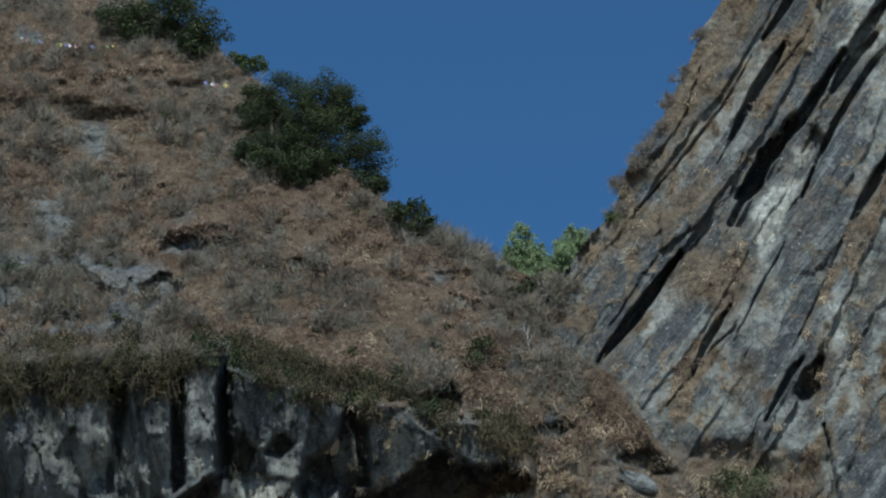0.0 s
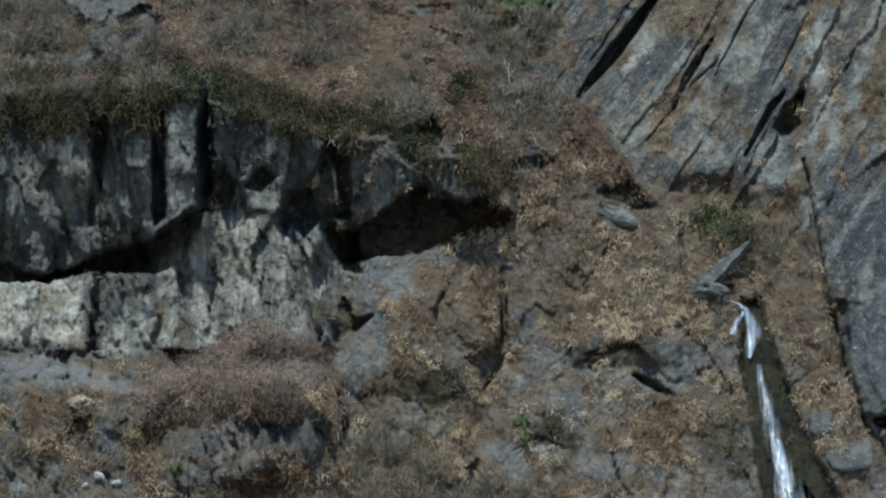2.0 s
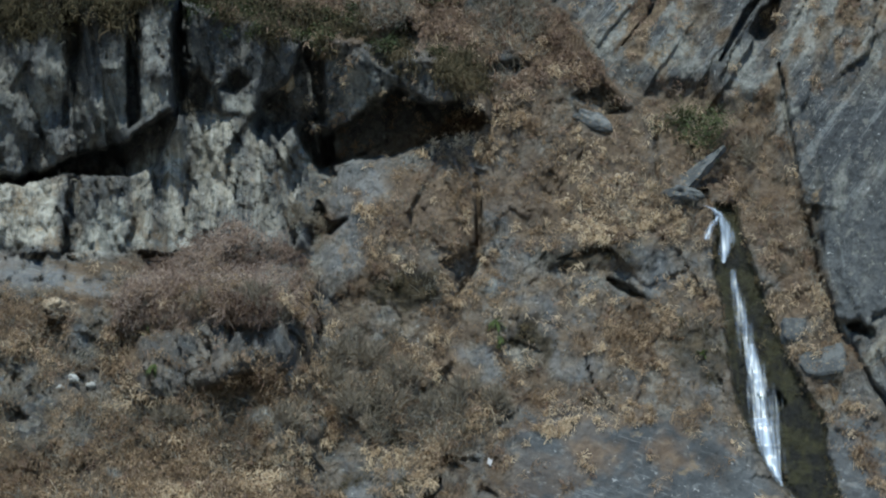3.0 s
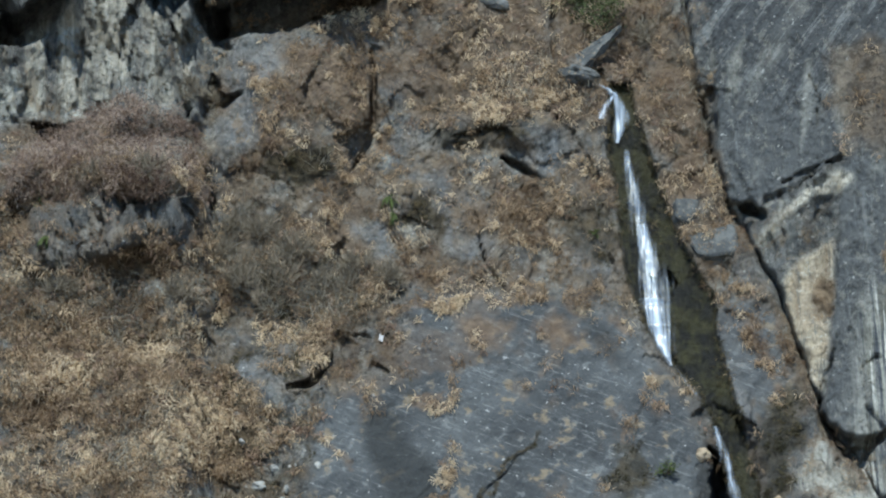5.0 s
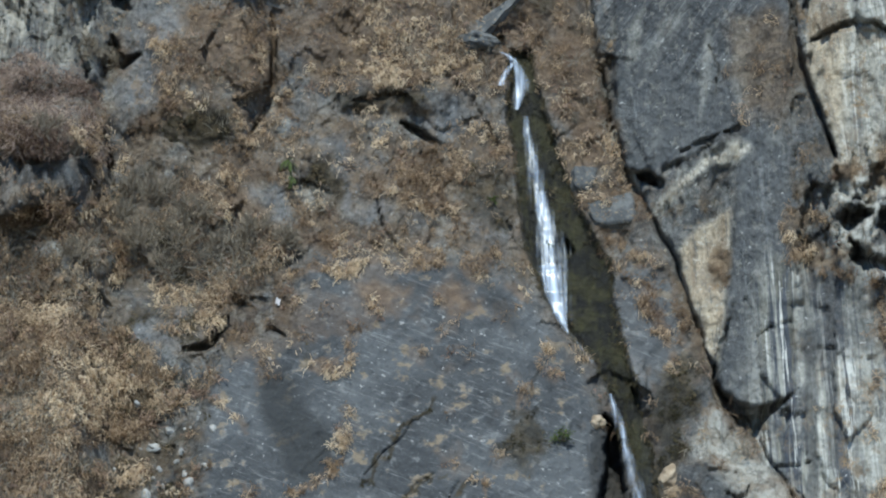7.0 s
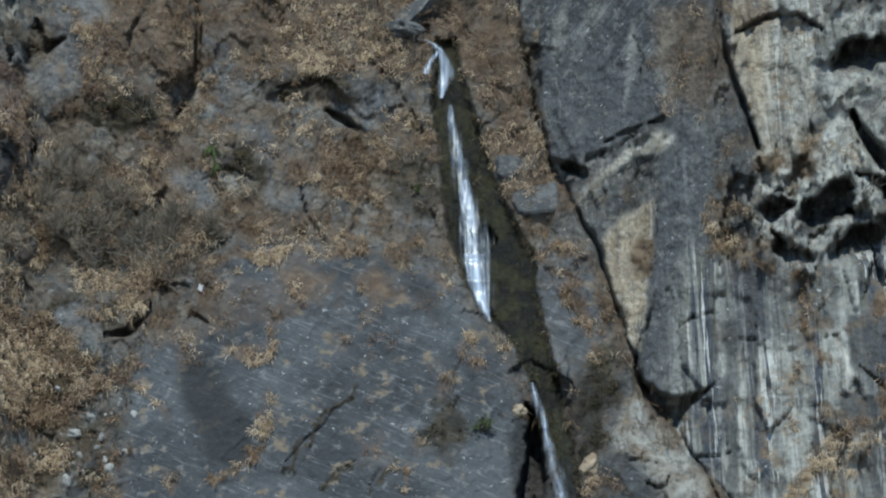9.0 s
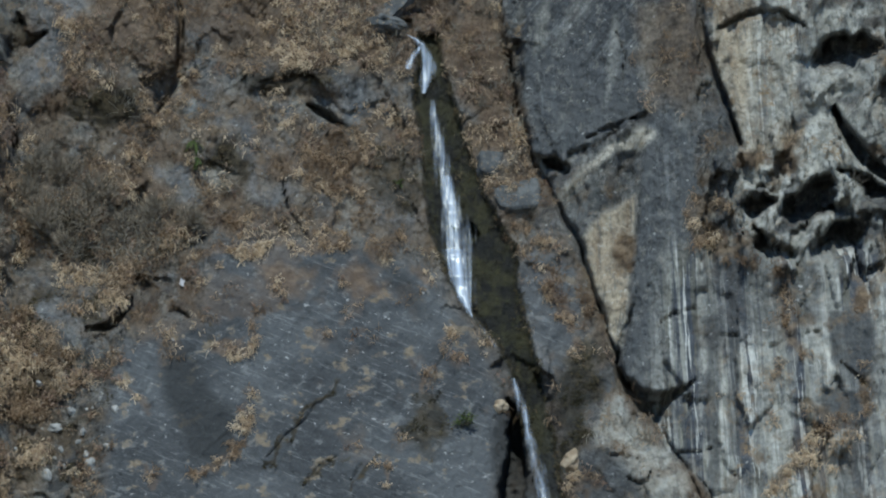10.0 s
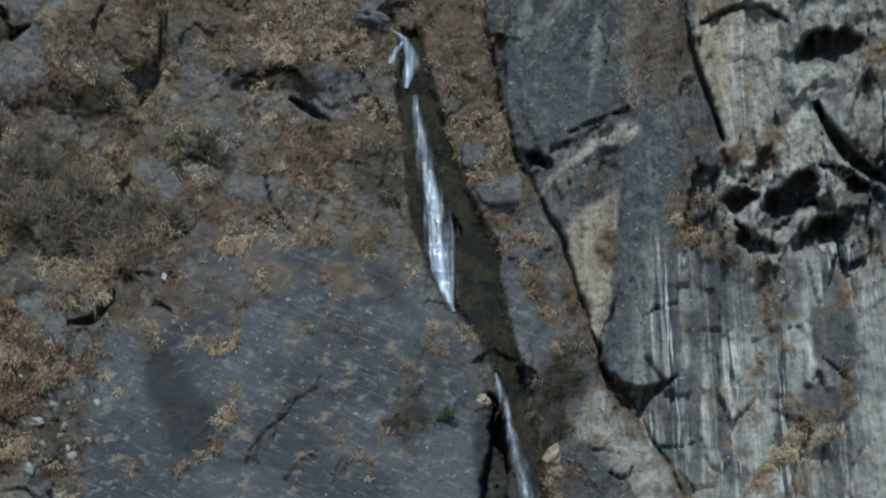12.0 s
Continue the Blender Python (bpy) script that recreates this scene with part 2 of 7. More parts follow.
area("moss", 0.8, (-11.9, -12.2), (-10.4, -12.9), (-9.5, -15.0), (-10.4, -15.2), (-11.3, -13.8))
area("blue", 1, (-13.1, -1.4), (-11.9, -1.4), (-11.3, -3.2), (-10.7, -4.4), (-12.2, -5.8), (-12.8, -5.7))
area("blue", 1, (-7.0, -9.5), (-4.8, -9.7), (-4.4, -11.5), (-6.3, -11.9), (-7.4, -11.0))
area("blue", 0.9, (-4.0, -6.9), (-1.9, -7.0), (-0.3, -8.4), (1.2, -8.6), (0.7, -11.7), (-1.2, -11.8), (-2.1, -9.9), (-1.8, -8.1))
area("blue", 0.9, (2.3, -5.0), (4.8, -4.6), (5.0, -7.0), (4.2, -8.0), (3.0, -6.8))
area("blue", 0.9, (5.4, -7.0), (6.4, -7.3), (6.1, -9.2), (4.9, -8.2))
area("blue", 0.6, (-5.0, -2.7), (-3.2, -3.0), (-2.4, -5.7), (-4.0, -6.4), (-4.9, -5.1))
area("blue", 0.8, (5.8, -10.1), (7.0, -10.0), (8.1, -12.8), (6.8, -13.2), (5.6, -11.9))
area("blue", 0.7, (8.7, -3.0), (9.6, -3.2), (10.3, -4.7), (9.7, -5.1), (8.9, -3.9))
area("blue", 1, (13.2, -14.6), (15.2, -14.4), (16.0, -17.8), (16.4, -20.3), (15.7, -22.2), (14.8, -22.2), (13.8, -19.1), (13.1, -16.7))
area("blue", 0.7, (-12.6, -15.1), (-9.9, -15.2), (-9.5, -17.8), (-12.0, -18.4))
area("blue", 1, (-13.4, -0.3), (-12.5, -0.3), (-11.9, -1.9), (-10.9, -3.1), (-11.9, -5.6), (-13.4, -6.2), (-14.4, -4.8), (-12.7, -3.1))
area("blue", 0.8, (-13.5, -15.9), (-11.3, -15.6), (-8.9, -16.6), (-9.5, -18.4), (-11.4, -19.9), (-13.2, -18.7))
area("blue", 0.7, (-5.2, -0.4), (-3.0, -0.0), (-2.7, -2.2), (-4.0, -4.0), (-4.9, -2.8))
area("blue", 1, (-12.4, 0.7), (-9.9, 0.2), (-9.4, -0.9), (-10.9, -3.0), (-12.5, -3.2), (-13.4, -1.7))
area("blue", 0.6, (-4.4, 0.2), (-2.0, -0.1), (-1.5, -2.3), (-3.6, -2.5), (-4.8, -1.6))
area("pale", 0.45, (-7.5, -4.9), (-6.8, -5.0), (-6.9, -6.8), (-7.3, -7.5), (-7.8, -7.0))
area("pale", 0.5, (-10.7, -0.0), (-10.1, -0.0), (-10.0, -1.7), (-10.7, -1.9))
area("scrub", 1, (-13.9, -8.4), (-12.1, -8.4), (-8.8, -10.4), (-7.8, -12.2), (-3.9, -13.3), (-4.7, -14.7), (-10.8, -14.9), (-13.9, -13.6))
area("scrub", 0.8, (-14.0, -8.9), (-11.0, -10.1), (-8.3, -12.9), (-9.5, -15.0), (-12.5, -13.8), (-14.1, -11.9))
area("scrub", 0.8, (-15.5, -0.7), (-13.6, -0.1), (-13.1, -3.2), (-14.4, -5.9), (-15.4, -4.4))
area("scrub", 0.7, (-32.4, -9.6), (-24.7, -12.2), (-15.2, -13.9), (-14.0, -15.5), (-32.5, -15.2))
area("pebble", 1, (-12.5, -23.4), (-10.7, -20.9), (-8.9, -21.1), (-8.5, -22.7), (-8.8, -26.4), (-10.6, -28.3), (-13.0, -28.3))
area("pebble", 1, (-13.5, -23.7), (-12.0, -21.8), (-10.8, -23.7), (-11.4, -25.6), (-13.5, -25.6))
# great slab
area("seep", 1, (-5.8, -19.5), (-4.6, -19.8), (-3.4, -22.0), (-2.1, -23.0), (-1.9, -24.4), (-2.3, -25.6), (-3.4, -26.1), (-4.5, -25.7), (-5.2, -23.8), (-6.1, -21.4))
area("seep", 0.7, (5.9, -14.7), (7.2, -15.5), (8.9, -18.0), (7.6, -17.8), (6.3, -16.2))
stroke("tan", 0.8, 0.35, (-1.6, -22.4), (-1.8, -24.4), (-2.3, -26.0), (-4.4, -26.6))
stroke("straw", 0.9, 0.35, (-1.6, -22.4), (-1.8, -24.4), (-2.3, -26.0), (-4.4, -26.6))
stroke("straw", 0.8, 0.3, (6.2, -25.5), (6.2, -27.4))
stroke("straw", 0.8, 0.3, (9.6, -18.3), (9.3, -19.1), (8.7, -19.6), (8.5, -21.7), (8.7, -22.4))
stroke("straw", 0.6, 0.4, (-6.7, -26.0), (-6.6, -27.3))
stroke("straw", 0.7, 0.35, (-1.0, -17.6), (-1.2, -18.7), (-1.4, -19.4))
stroke("straw", 0.7, 0.4, (-8.6, -20.8), (-7.6, -22.3), (-6.7, -23.1))
stroke("moss", 0.9, 0.22, (3.5, -21.5), (2.9, -22.3), (2.2, -22.8), (1.6, -23.6), (0.7, -24.8), (-0.2, -26.0))
stroke("moss", 0.9, 0.2, (3.9, -25.4), (2.2, -26.6), (1.6, -26.9))
stroke("moss", 0.9, 0.2, (5.5, -25.8), (4.4, -26.8), (4.3, -27.6))
# far cliff, low
area("pale", 0.7, (18.3, -21.8), (18.9, -21.2), (20.1, -22.6), (21.0, -23.5), (21.7, -24.9), (23.0, -25.9), (24.1, -28.0), (21.2, -28.0), (19.7, -26.5), (18.6, -25.2), (17.5, -24.3))
area("pale", 0.75, (22.9, -21.3), (23.2, -24.9), (21.8, -24.9), (21.2, -23.3))
# ledge strip beside the flake: its sunlit facet is put into pale and tan
area("pale", 1, (15.1, -11.1), (16.5, -9.5), (18.0, -8.0), (19.9, -7.0), (20.5, -7.4), (19.9, -8.2), (18.1, -8.7), (16.9, -9.8), (15.7, -11.3))
area("tan", 0.5, (15.1, -11.1), (16.5, -9.5), (18.0, -8.0), (19.9, -7.0), (20.5, -7.4), (19.9, -8.2), (18.1, -8.7), (16.9, -9.8), (15.7, -11.3))
area("pale", 1, (19.5, -10.8), (19.4, -14.3), (19.0, -19.0), (18.6, -19.1), (17.7, -17.2), (16.9, -14.7), (16.7, -13.2), (17.6, -11.9))
area("tan", 1, (19.5, -10.8), (19.4, -14.3), (19.0, -19.0), (18.6, -19.1), (17.7, -17.2), (16.9, -14.7), (16.7, -13.2), (17.6, -11.9))
area("dark", 0.8, (16.6, -10.4), (18.1, -8.9), (19.8, -9.2), (19.5, -10.6), (17.5, -11.6), (16.3, -12.9), (16.1, -11.3))
area("moss", 0.35, (17.8, -10.8), (18.7, -10.0), (19.1, -10.8), (18.2, -11.3))
area("runpale", 0.8, (22.9, -14.9), (23.3, -14.9), (23.6, -18.9), (23.7, -23.6), (23.3, -23.9), (23.2, -18.9))
area("runpale", 0.9, (24.1, -13.9), (24.5, -13.9), (24.6, -18.9), (25.0, -27.0), (24.6, -27.0), (24.4, -18.9))
area("runpale", 0.8, (25.4, -17.9), (25.7, -18.1), (26.0, -22.0), (26.1, -25.1), (25.6, -22.0))
area("runpale", 0.75, (26.1, -21.3), (28.7, -18.8), (28.7, -25.7), (27.7, -26.6), (26.4, -25.4))
area("runpale", 0.65, (26.4, -17.6), (28.0, -18.5), (28.6, -20.7), (26.3, -21.7))
area("runpale", 0.8, (28.8, -13.8), (30.1, -14.1), (30.3, -18.8), (30.1, -22.5), (29.3, -21.9), (28.9, -17.5))
area("runpale", 0.6, (30.5, -14.1), (30.9, -14.1), (30.9, -16.9), (30.5, -16.6))
area("runpale", 0.7, (32.3, -15.0), (34.4, -14.3), (35.6, -19.3), (36.0, -28.1), (33.1, -28.1), (32.5, -20.3), (33.0, -17.5))
area("runpale", 0.7, (24.3, -26.7), (26.5, -26.0), (28.4, -26.9), (28.2, -31.1), (24.8, -31.1))
area("runpale", 0.5, (21.6, -17.7), (21.9, -17.4), (22.0, -21.7), (21.7, -21.7))
area("runpale", 0.5, (25.7, -14.8), (26.0, -15.1), (26.3, -17.1), (25.9, -17.0))
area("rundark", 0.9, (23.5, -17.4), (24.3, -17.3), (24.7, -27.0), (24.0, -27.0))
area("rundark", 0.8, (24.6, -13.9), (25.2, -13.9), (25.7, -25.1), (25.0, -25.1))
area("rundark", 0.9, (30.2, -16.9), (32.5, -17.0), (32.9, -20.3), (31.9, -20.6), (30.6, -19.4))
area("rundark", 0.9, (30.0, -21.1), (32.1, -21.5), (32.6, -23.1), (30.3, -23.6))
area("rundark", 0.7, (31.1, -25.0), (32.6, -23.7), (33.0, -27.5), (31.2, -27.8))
stroke("straw", 0.5, 1, (27.5, -14.8), (27.7, -16.9), (27.7, -18.8))
stroke("straw", 0.4, 0.9, (29.0, -23.2), (30.5, -24.1), (32.0, -23.7))
area("straw", 0.45, (28.6, -23.8), (30.1, -22.8), (32.6, -23.4), (32.1, -25.9), (30.3, -26.9), (29.0, -26.6))
stroke("straw", 0.8, 0.8, (23.3, -11.2), (23.0, -12.1), (23.8, -13.3))
stroke("straw", 0.7, 0.7, (22.6, -10.9), (24.4, -13.9), (26.0, -14.2))
stroke("straw", 0.6, 0.5, (27.5, -20.1), (27.3, -22.6))
area("column", 0.8, (23.5, 0.8), (25.7, 0.9), (28.5, 1.0), (28.4, -0.3), (28.3, -3.6), (28.1, -6.6), (26.7, -7.8), (25.5, -7.9), (24.5, -6.2), (23.8, -5.0), (23.2, -3.5))
area("tan", 0.9, (23.5, 0.8), (25.4, 0.9), (25.5, -3.4), (25.5, -7.9), (24.5, -6.2), (23.8, -5.0), (23.2, -3.5))
area("tan", 0.7, (26.6, -6.6), (28.6, -6.2), (28.6, -7.9), (26.7, -8.2))
area("pale", 0.9, (24.9, -8.3), (28.8, -6.5), (30.0, -5.7), (31.0, -7.6), (32.5, -9.4), (30.2, -9.8), (28.3, -9.8), (26.8, -10.5), (25.6, -10.5))
area("brown", 0.6, (19.5, -0.2), (22.4, -0.1), (23.5, -3.8), (22.0, -6.0), (20.9, -5.5), (20.0, -6.3), (19.4, -3.6))
area("pale", 0.35, (19.6, -0.5), (20.4, -0.5), (20.3, -4.2), (20.0, -6.3), (19.5, -3.9))
area("pale", 0.35, (17.9, -1.2), (18.2, -1.2), (18.4, -3.3), (18.0, -4.8), (17.7, -6.1), (17.8, -3.6))
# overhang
# pale rock patches, with the face's lit facets put into the colour
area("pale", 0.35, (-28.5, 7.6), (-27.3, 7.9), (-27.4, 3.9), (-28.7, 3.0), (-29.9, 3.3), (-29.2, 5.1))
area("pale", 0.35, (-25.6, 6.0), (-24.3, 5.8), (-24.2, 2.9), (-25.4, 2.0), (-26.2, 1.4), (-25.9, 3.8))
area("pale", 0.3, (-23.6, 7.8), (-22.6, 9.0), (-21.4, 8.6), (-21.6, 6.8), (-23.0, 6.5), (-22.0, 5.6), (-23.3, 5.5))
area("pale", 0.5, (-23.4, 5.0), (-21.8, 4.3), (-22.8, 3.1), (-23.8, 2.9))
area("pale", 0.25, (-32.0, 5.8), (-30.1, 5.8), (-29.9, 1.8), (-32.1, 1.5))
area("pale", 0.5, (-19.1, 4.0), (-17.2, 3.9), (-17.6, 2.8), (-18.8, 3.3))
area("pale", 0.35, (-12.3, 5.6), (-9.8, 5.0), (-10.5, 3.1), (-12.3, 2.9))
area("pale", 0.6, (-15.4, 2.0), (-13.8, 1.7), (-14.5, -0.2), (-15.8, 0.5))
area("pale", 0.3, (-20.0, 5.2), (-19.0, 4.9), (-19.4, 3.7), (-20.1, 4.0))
# crag: shaded and sunlit facets painted as dark and pale strips
area("dark", 0.85, (-23.2, -9.0), (-21.4, -8.7), (-18.0, -8.6), (-15.9, -8.9), (-14.4, -9.2), (-14.4, -11.3), (-16.5, -11.5), (-18.7, -11.6), (-21.1, -11.9), (-23.2, -11.5))
area("pale", 0.5, (-21.2, -10.3), (-20.2, -8.7), (-19.9, -10.7), (-20.7, -11.7))
area("pale", 0.5, (-19.7, -8.9), (-19.0, -8.6), (-19.1, -10.7), (-19.6, -10.9))
area("pale", 0.4, (-17.6, -9.2), (-16.8, -9.0), (-17.0, -10.7), (-17.6, -10.6))
area("pale", 0.5, (-22.9, -10.6), (-22.3, -10.4), (-22.3, -11.5), (-22.8, -11.6))
area("pale", 0.85, (-22.3, -1.3), (-20.9, -1.1), (-21.0, -4.3), (-22.2, -4.4))
area("pale", 0.7, (-24.0, -1.7), (-23.1, -1.4), (-23.0, -4.0), (-24.1, -4.3))
area("pale", 0.6, (-18.4, -0.3), (-17.5, -0.0), (-16.9, -2.2), (-17.5, -2.5))
area("straw", 0.55, (-24.2, -18.1), (-14.1, -18.7), (-13.8, -23.0), (-16.6, -25.8), (-26.2, -25.8), (-26.1, -19.9))
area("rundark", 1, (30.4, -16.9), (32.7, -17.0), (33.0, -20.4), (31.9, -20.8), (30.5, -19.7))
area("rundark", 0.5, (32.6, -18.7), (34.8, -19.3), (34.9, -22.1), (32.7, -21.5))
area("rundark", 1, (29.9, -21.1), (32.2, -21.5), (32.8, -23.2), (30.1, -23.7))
# far cliff, high
stroke("straw", 0.6, 0.6, (13.1, 9.3), (13.4, 6.5), (13.0, 3.5))
stroke("straw", 0.6, 0.5, (11.3, 8.7), (10.8, 6.6), (10.1, 4.5))
stroke("straw", 0.6, 0.5, (10.0, 3.6), (11.1, 0.8), (11.6, -1.6))
stroke("straw", 0.5, 0.5, (7.1, 8.5), (6.4, 6.7))
stroke("straw", 0.5, 0.5, (8.6, 4.7), (7.2, 3.7))
stroke("straw", 0.5, 0.6, (0.1, 9.6), (-0.2, 8.4), (0.5, 6.9))
area("pale", 0.7, (11.7, 10.8), (12.1, 10.7), (12.0, 9.1), (11.7, 9.3))
area("pale", 0.35, (4.9, 6.5), (6.4, 6.6), (7.0, 4.9), (5.7, 4.3))
area("pale", 0.35, (8.2, 6.1), (9.9, 6.5), (9.4, 3.6), (8.3, 2.7))
area("pale", 0.3, (2.8, 7.1), (4.0, 8.0), (3.7, 5.9), (3.0, 5.3))
area("pale", 0.4, (13.8, -1.1), (14.6, 0.1), (14.3, -2.9), (13.7, -3.5))
area("smooth", 0.8, (-0.2, 8.1), (1.3, 9.9), (3.8, 10.4), (4.0, 7.7), (3.0, 5.3), (1.5, 5.9))
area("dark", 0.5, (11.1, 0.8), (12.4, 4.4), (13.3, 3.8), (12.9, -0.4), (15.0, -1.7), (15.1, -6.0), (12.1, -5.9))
area("smooth", 1, (-0.0, 8.7), (3.1, 12.7), (5.3, 11.0), (4.3, 9.8), (3.4, 8.6), (2.7, 6.8), (2.0, 5.6), (0.2, 6.8))
area("pale", 0.55, (1.2, 10.5), (2.2, 11.6), (3.2, 12.7), (3.1, 11.1), (2.1, 10.2), (1.5, 9.9))
area("smooth", 0.9, (6.7, 17.8), (8.6, 20.4), (10.5, 22.8), (13.1, 25.5), (15.2, 27.3), (15.2, 27.9), (12.5, 26.1), (9.9, 23.4), (7.7, 20.7), (6.4, 18.3))
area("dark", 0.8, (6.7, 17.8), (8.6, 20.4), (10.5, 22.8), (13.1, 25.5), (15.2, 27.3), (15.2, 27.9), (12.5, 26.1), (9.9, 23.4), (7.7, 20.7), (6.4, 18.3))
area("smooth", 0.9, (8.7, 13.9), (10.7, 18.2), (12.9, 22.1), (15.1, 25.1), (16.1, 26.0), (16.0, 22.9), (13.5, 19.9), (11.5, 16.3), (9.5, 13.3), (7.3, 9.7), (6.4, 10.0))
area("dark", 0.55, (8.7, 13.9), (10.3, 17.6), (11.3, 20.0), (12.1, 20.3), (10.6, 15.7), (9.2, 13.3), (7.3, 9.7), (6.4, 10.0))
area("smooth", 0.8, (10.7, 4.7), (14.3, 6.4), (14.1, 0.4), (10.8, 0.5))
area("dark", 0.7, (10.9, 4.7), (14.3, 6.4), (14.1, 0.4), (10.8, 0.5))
area("pale", 0.9, (7.5, 16.4), (8.7, 17.9), (9.8, 18.4), (10.4, 18.2), (9.7, 17.0), (8.7, 14.6), (7.9, 14.0))
area("pale", 0.95, (9.8, 19.9), (10.8, 20.1), (10.8, 19.3), (10.1, 18.9))
area("pale", 0.85, (12.5, 25.5), (13.7, 26.5), (15.2, 27.6), (15.2, 26.0), (13.6, 24.5), (12.9, 24.2))
area("pale", 0.6, (11.6, 10.8), (12.3, 10.9), (12.4, 9.2), (11.8, 9.2))
area("pale", 0.4, (5.8, 19.9), (6.8, 20.5), (7.5, 22.6), (6.9, 23.5), (8.2, 26.3), (8.5, 26.3), (8.0, 23.2), (7.7, 20.7), (6.4, 19.2))
area("brown", 0.9, (0.5, 16.1), (3.0, 17.8), (5.2, 18.7), (5.5, 17.7), (3.0, 16.0), (1.1, 14.8), (-1.4, 14.0))
area("brown", 0.9, (3.5, 13.8), (5.3, 14.7), (7.2, 14.9), (7.4, 12.8), (6.1, 11.0), (5.2, 11.5), (3.7, 11.7))
area("brown", 0.6, (6.3, 8.5), (7.3, 9.1), (7.6, 7.0), (6.9, 6.7))
stroke("straw", 0.6, 0.6, (10.6, 8.1), (11.1, 6.5), (10.4, 5.4))
stroke("straw", 0.6, 0.6, (13.0, 9.5), (13.2, 6.5), (12.8, 4.1))
area("brown", 0.9, (2.9, 22.1), (3.9, 24.9), (5.8, 27.0), (7.1, 28.2), (8.0, 28.2), (6.7, 25.4), (5.0, 22.7), (3.4, 20.9))
# hillside
area("grey", 1, (-33.5, 17.2), (-30.3, 17.8), (-27.3, 15.8), (-23.3, 12.6), (-22.4, 10.7), (-27.3, 11.5), (-33.6, 12.9))
area("grey", 0.8, (-21.1, 14.3), (-17.3, 15.4), (-16.2, 12.9), (-18.7, 10.6), (-21.1, 11.9))
area("grey", 0.8, (-27.8, 23.3), (-23.0, 25.6), (-19.9, 23.3), (-20.3, 20.5), (-24.0, 21.3))
area("grey", 0.8, (-33.4, 25.1), (-29.6, 23.7), (-25.3, 19.1), (-28.5, 18.9), (-33.4, 21.6))
area("grey", 0.9, (-8.1, 14.8), (-3.8, 13.7), (-3.3, 10.4), (-5.8, 10.1), (-7.3, 12.0))
area("blue", 0.9, (-31.6, 18.7), (-30.0, 19.0), (-29.4, 17.4), (-29.8, 16.2), (-24.2, 14.7), (-24.2, 12.0), (-27.3, 13.3), (-30.4, 15.3), (-31.6, 16.6))
stroke("straw", 0.9, 0.7, (13, -12.6), (14.6, -13.4))
stroke("straw", 0.9, 0.7, (14.6, -15.2), (15.6, -17.6), (17.2, -20.4))
stroke("straw", 0.9, 0.7, (0.1, -15.2), (0.6, -16.4))
stroke("straw", 0.9, 0.7, (3.7, -15.8), (5.2, -15.9))
stroke("straw", 0.9, 0.7, (-2.7, -19.6), (-1.8, -19.7))
stroke("straw", 0.9, 0.7, (-4.3, -14.8), (-0.6, -14), (3, -13.7), (5.6, -14.3), (8.2, -15.6))
stroke("straw", 0.9, 0.7, (-1.4, -22.4), (-1.6, -24.6))
stroke("straw", 0.9, 0.7, (23.8, -12.2), (23.2, -13.3), (25.2, -13.9))
stroke("straw", 0.9, 0.7, (28.3, -17.8), (29, -19.6))
stroke("straw", 0.9, 0.7, (29.6, -25.8), (27.6, -26.7))
stroke("straw", 0.9, 0.7, (32.2, -20.2), (32.6, -22))
stroke("straw", 0.9, 0.7, (23, -10.9), (24.2, -11.6))
# dark gully, toned down with the near-black moss colour
area("moss", 0.95, (15.9, -19.6), (17.8, -19.2), (17.9, -21.5), (17.0, -24.4), (16.2, -26.5), (15.4, -25.5), (15.9, -22))
# gaping holes
gap(0.9, (9.9, -12.9), (10.5, -12.7), (11.1, -13.3), (10.8, -14.0), (10.1, -14.2))
# shadow under the dark slab's foot, cut in as a V-shaped hole
gap(1.5, (18.5, -19.8), (19.0, -20.7), (20.0, -21.6), (21.6, -21.8), (23.0, -21.1), (21.9, -22.3), (21.0, -23.3), (20.1, -22.7), (19.1, -21.8), (18.7, -20.9))
gap(1.4, (-0.1, 3.6), (1.4, 4.0), (2.5, 3.3), (2.7, 2.7), (1.7, 2.5), (0.5, 3.1))
gap(1.1, (-7.5, -5.2), (-5.5, -4.3), (-5.2, -4.6), (-5.3, -5.5), (-6.1, -6.1), (-6.4, -6.9), (-6.7, -7.0), (-6.6, -5.9), (-7.3, -5.5))
gap(1.3, (-24.1, 16.3), (-22.9, 16.5), (-22.0, 15.9), (-21.5, 14.9), (-22.9, 15.3), (-24.2, 15.4), (-25.2, 15.2))
gap(1.2, (-5.2, 5.3), (-3.1, 5.5), (-2.4, 5.1), (-3.1, 4.8), (-4.9, 4.8))
gap(1.2, (-31.9, -12.5), (-30.6, -12.8), (-30.2, -13.3), (-31.0, -13.8), (-31.4, -13.4))
gap(1.6, (9.4, 6.6), (10.1, 8.1), (10.9, 8.4), (10.6, 6.6), (9.9, 6.3))
gap(3, (12.9, -22.2), (13.4, -22.8), (13.9, -25.3), (13.9, -33), (12.3, -33), (12.5, -27), (12.8, -25.4), (13, -23.5))
gap(2, (-14.5, -4.3), (-13.4, -3.6), (-12.5, -2.8), (-13.3, -3), (-13.7, -2.6), (-14, -1.8), (-14.7, -3.1))
gap(2.2, (-24.2, 8.4), (-23.6, 8.5), (-23.5, 2.9), (-24.2, 2.4))
gap(2.6, (-21.6, 8.6), (-20.8, 8.7), (-21, 4.6), (-21.5, 3), (-21.9, 3.7))
gap(1.2, (-27.1, 8.5), (-26.5, 8.1), (-27.2, 3.6), (-27.9, 2.4))
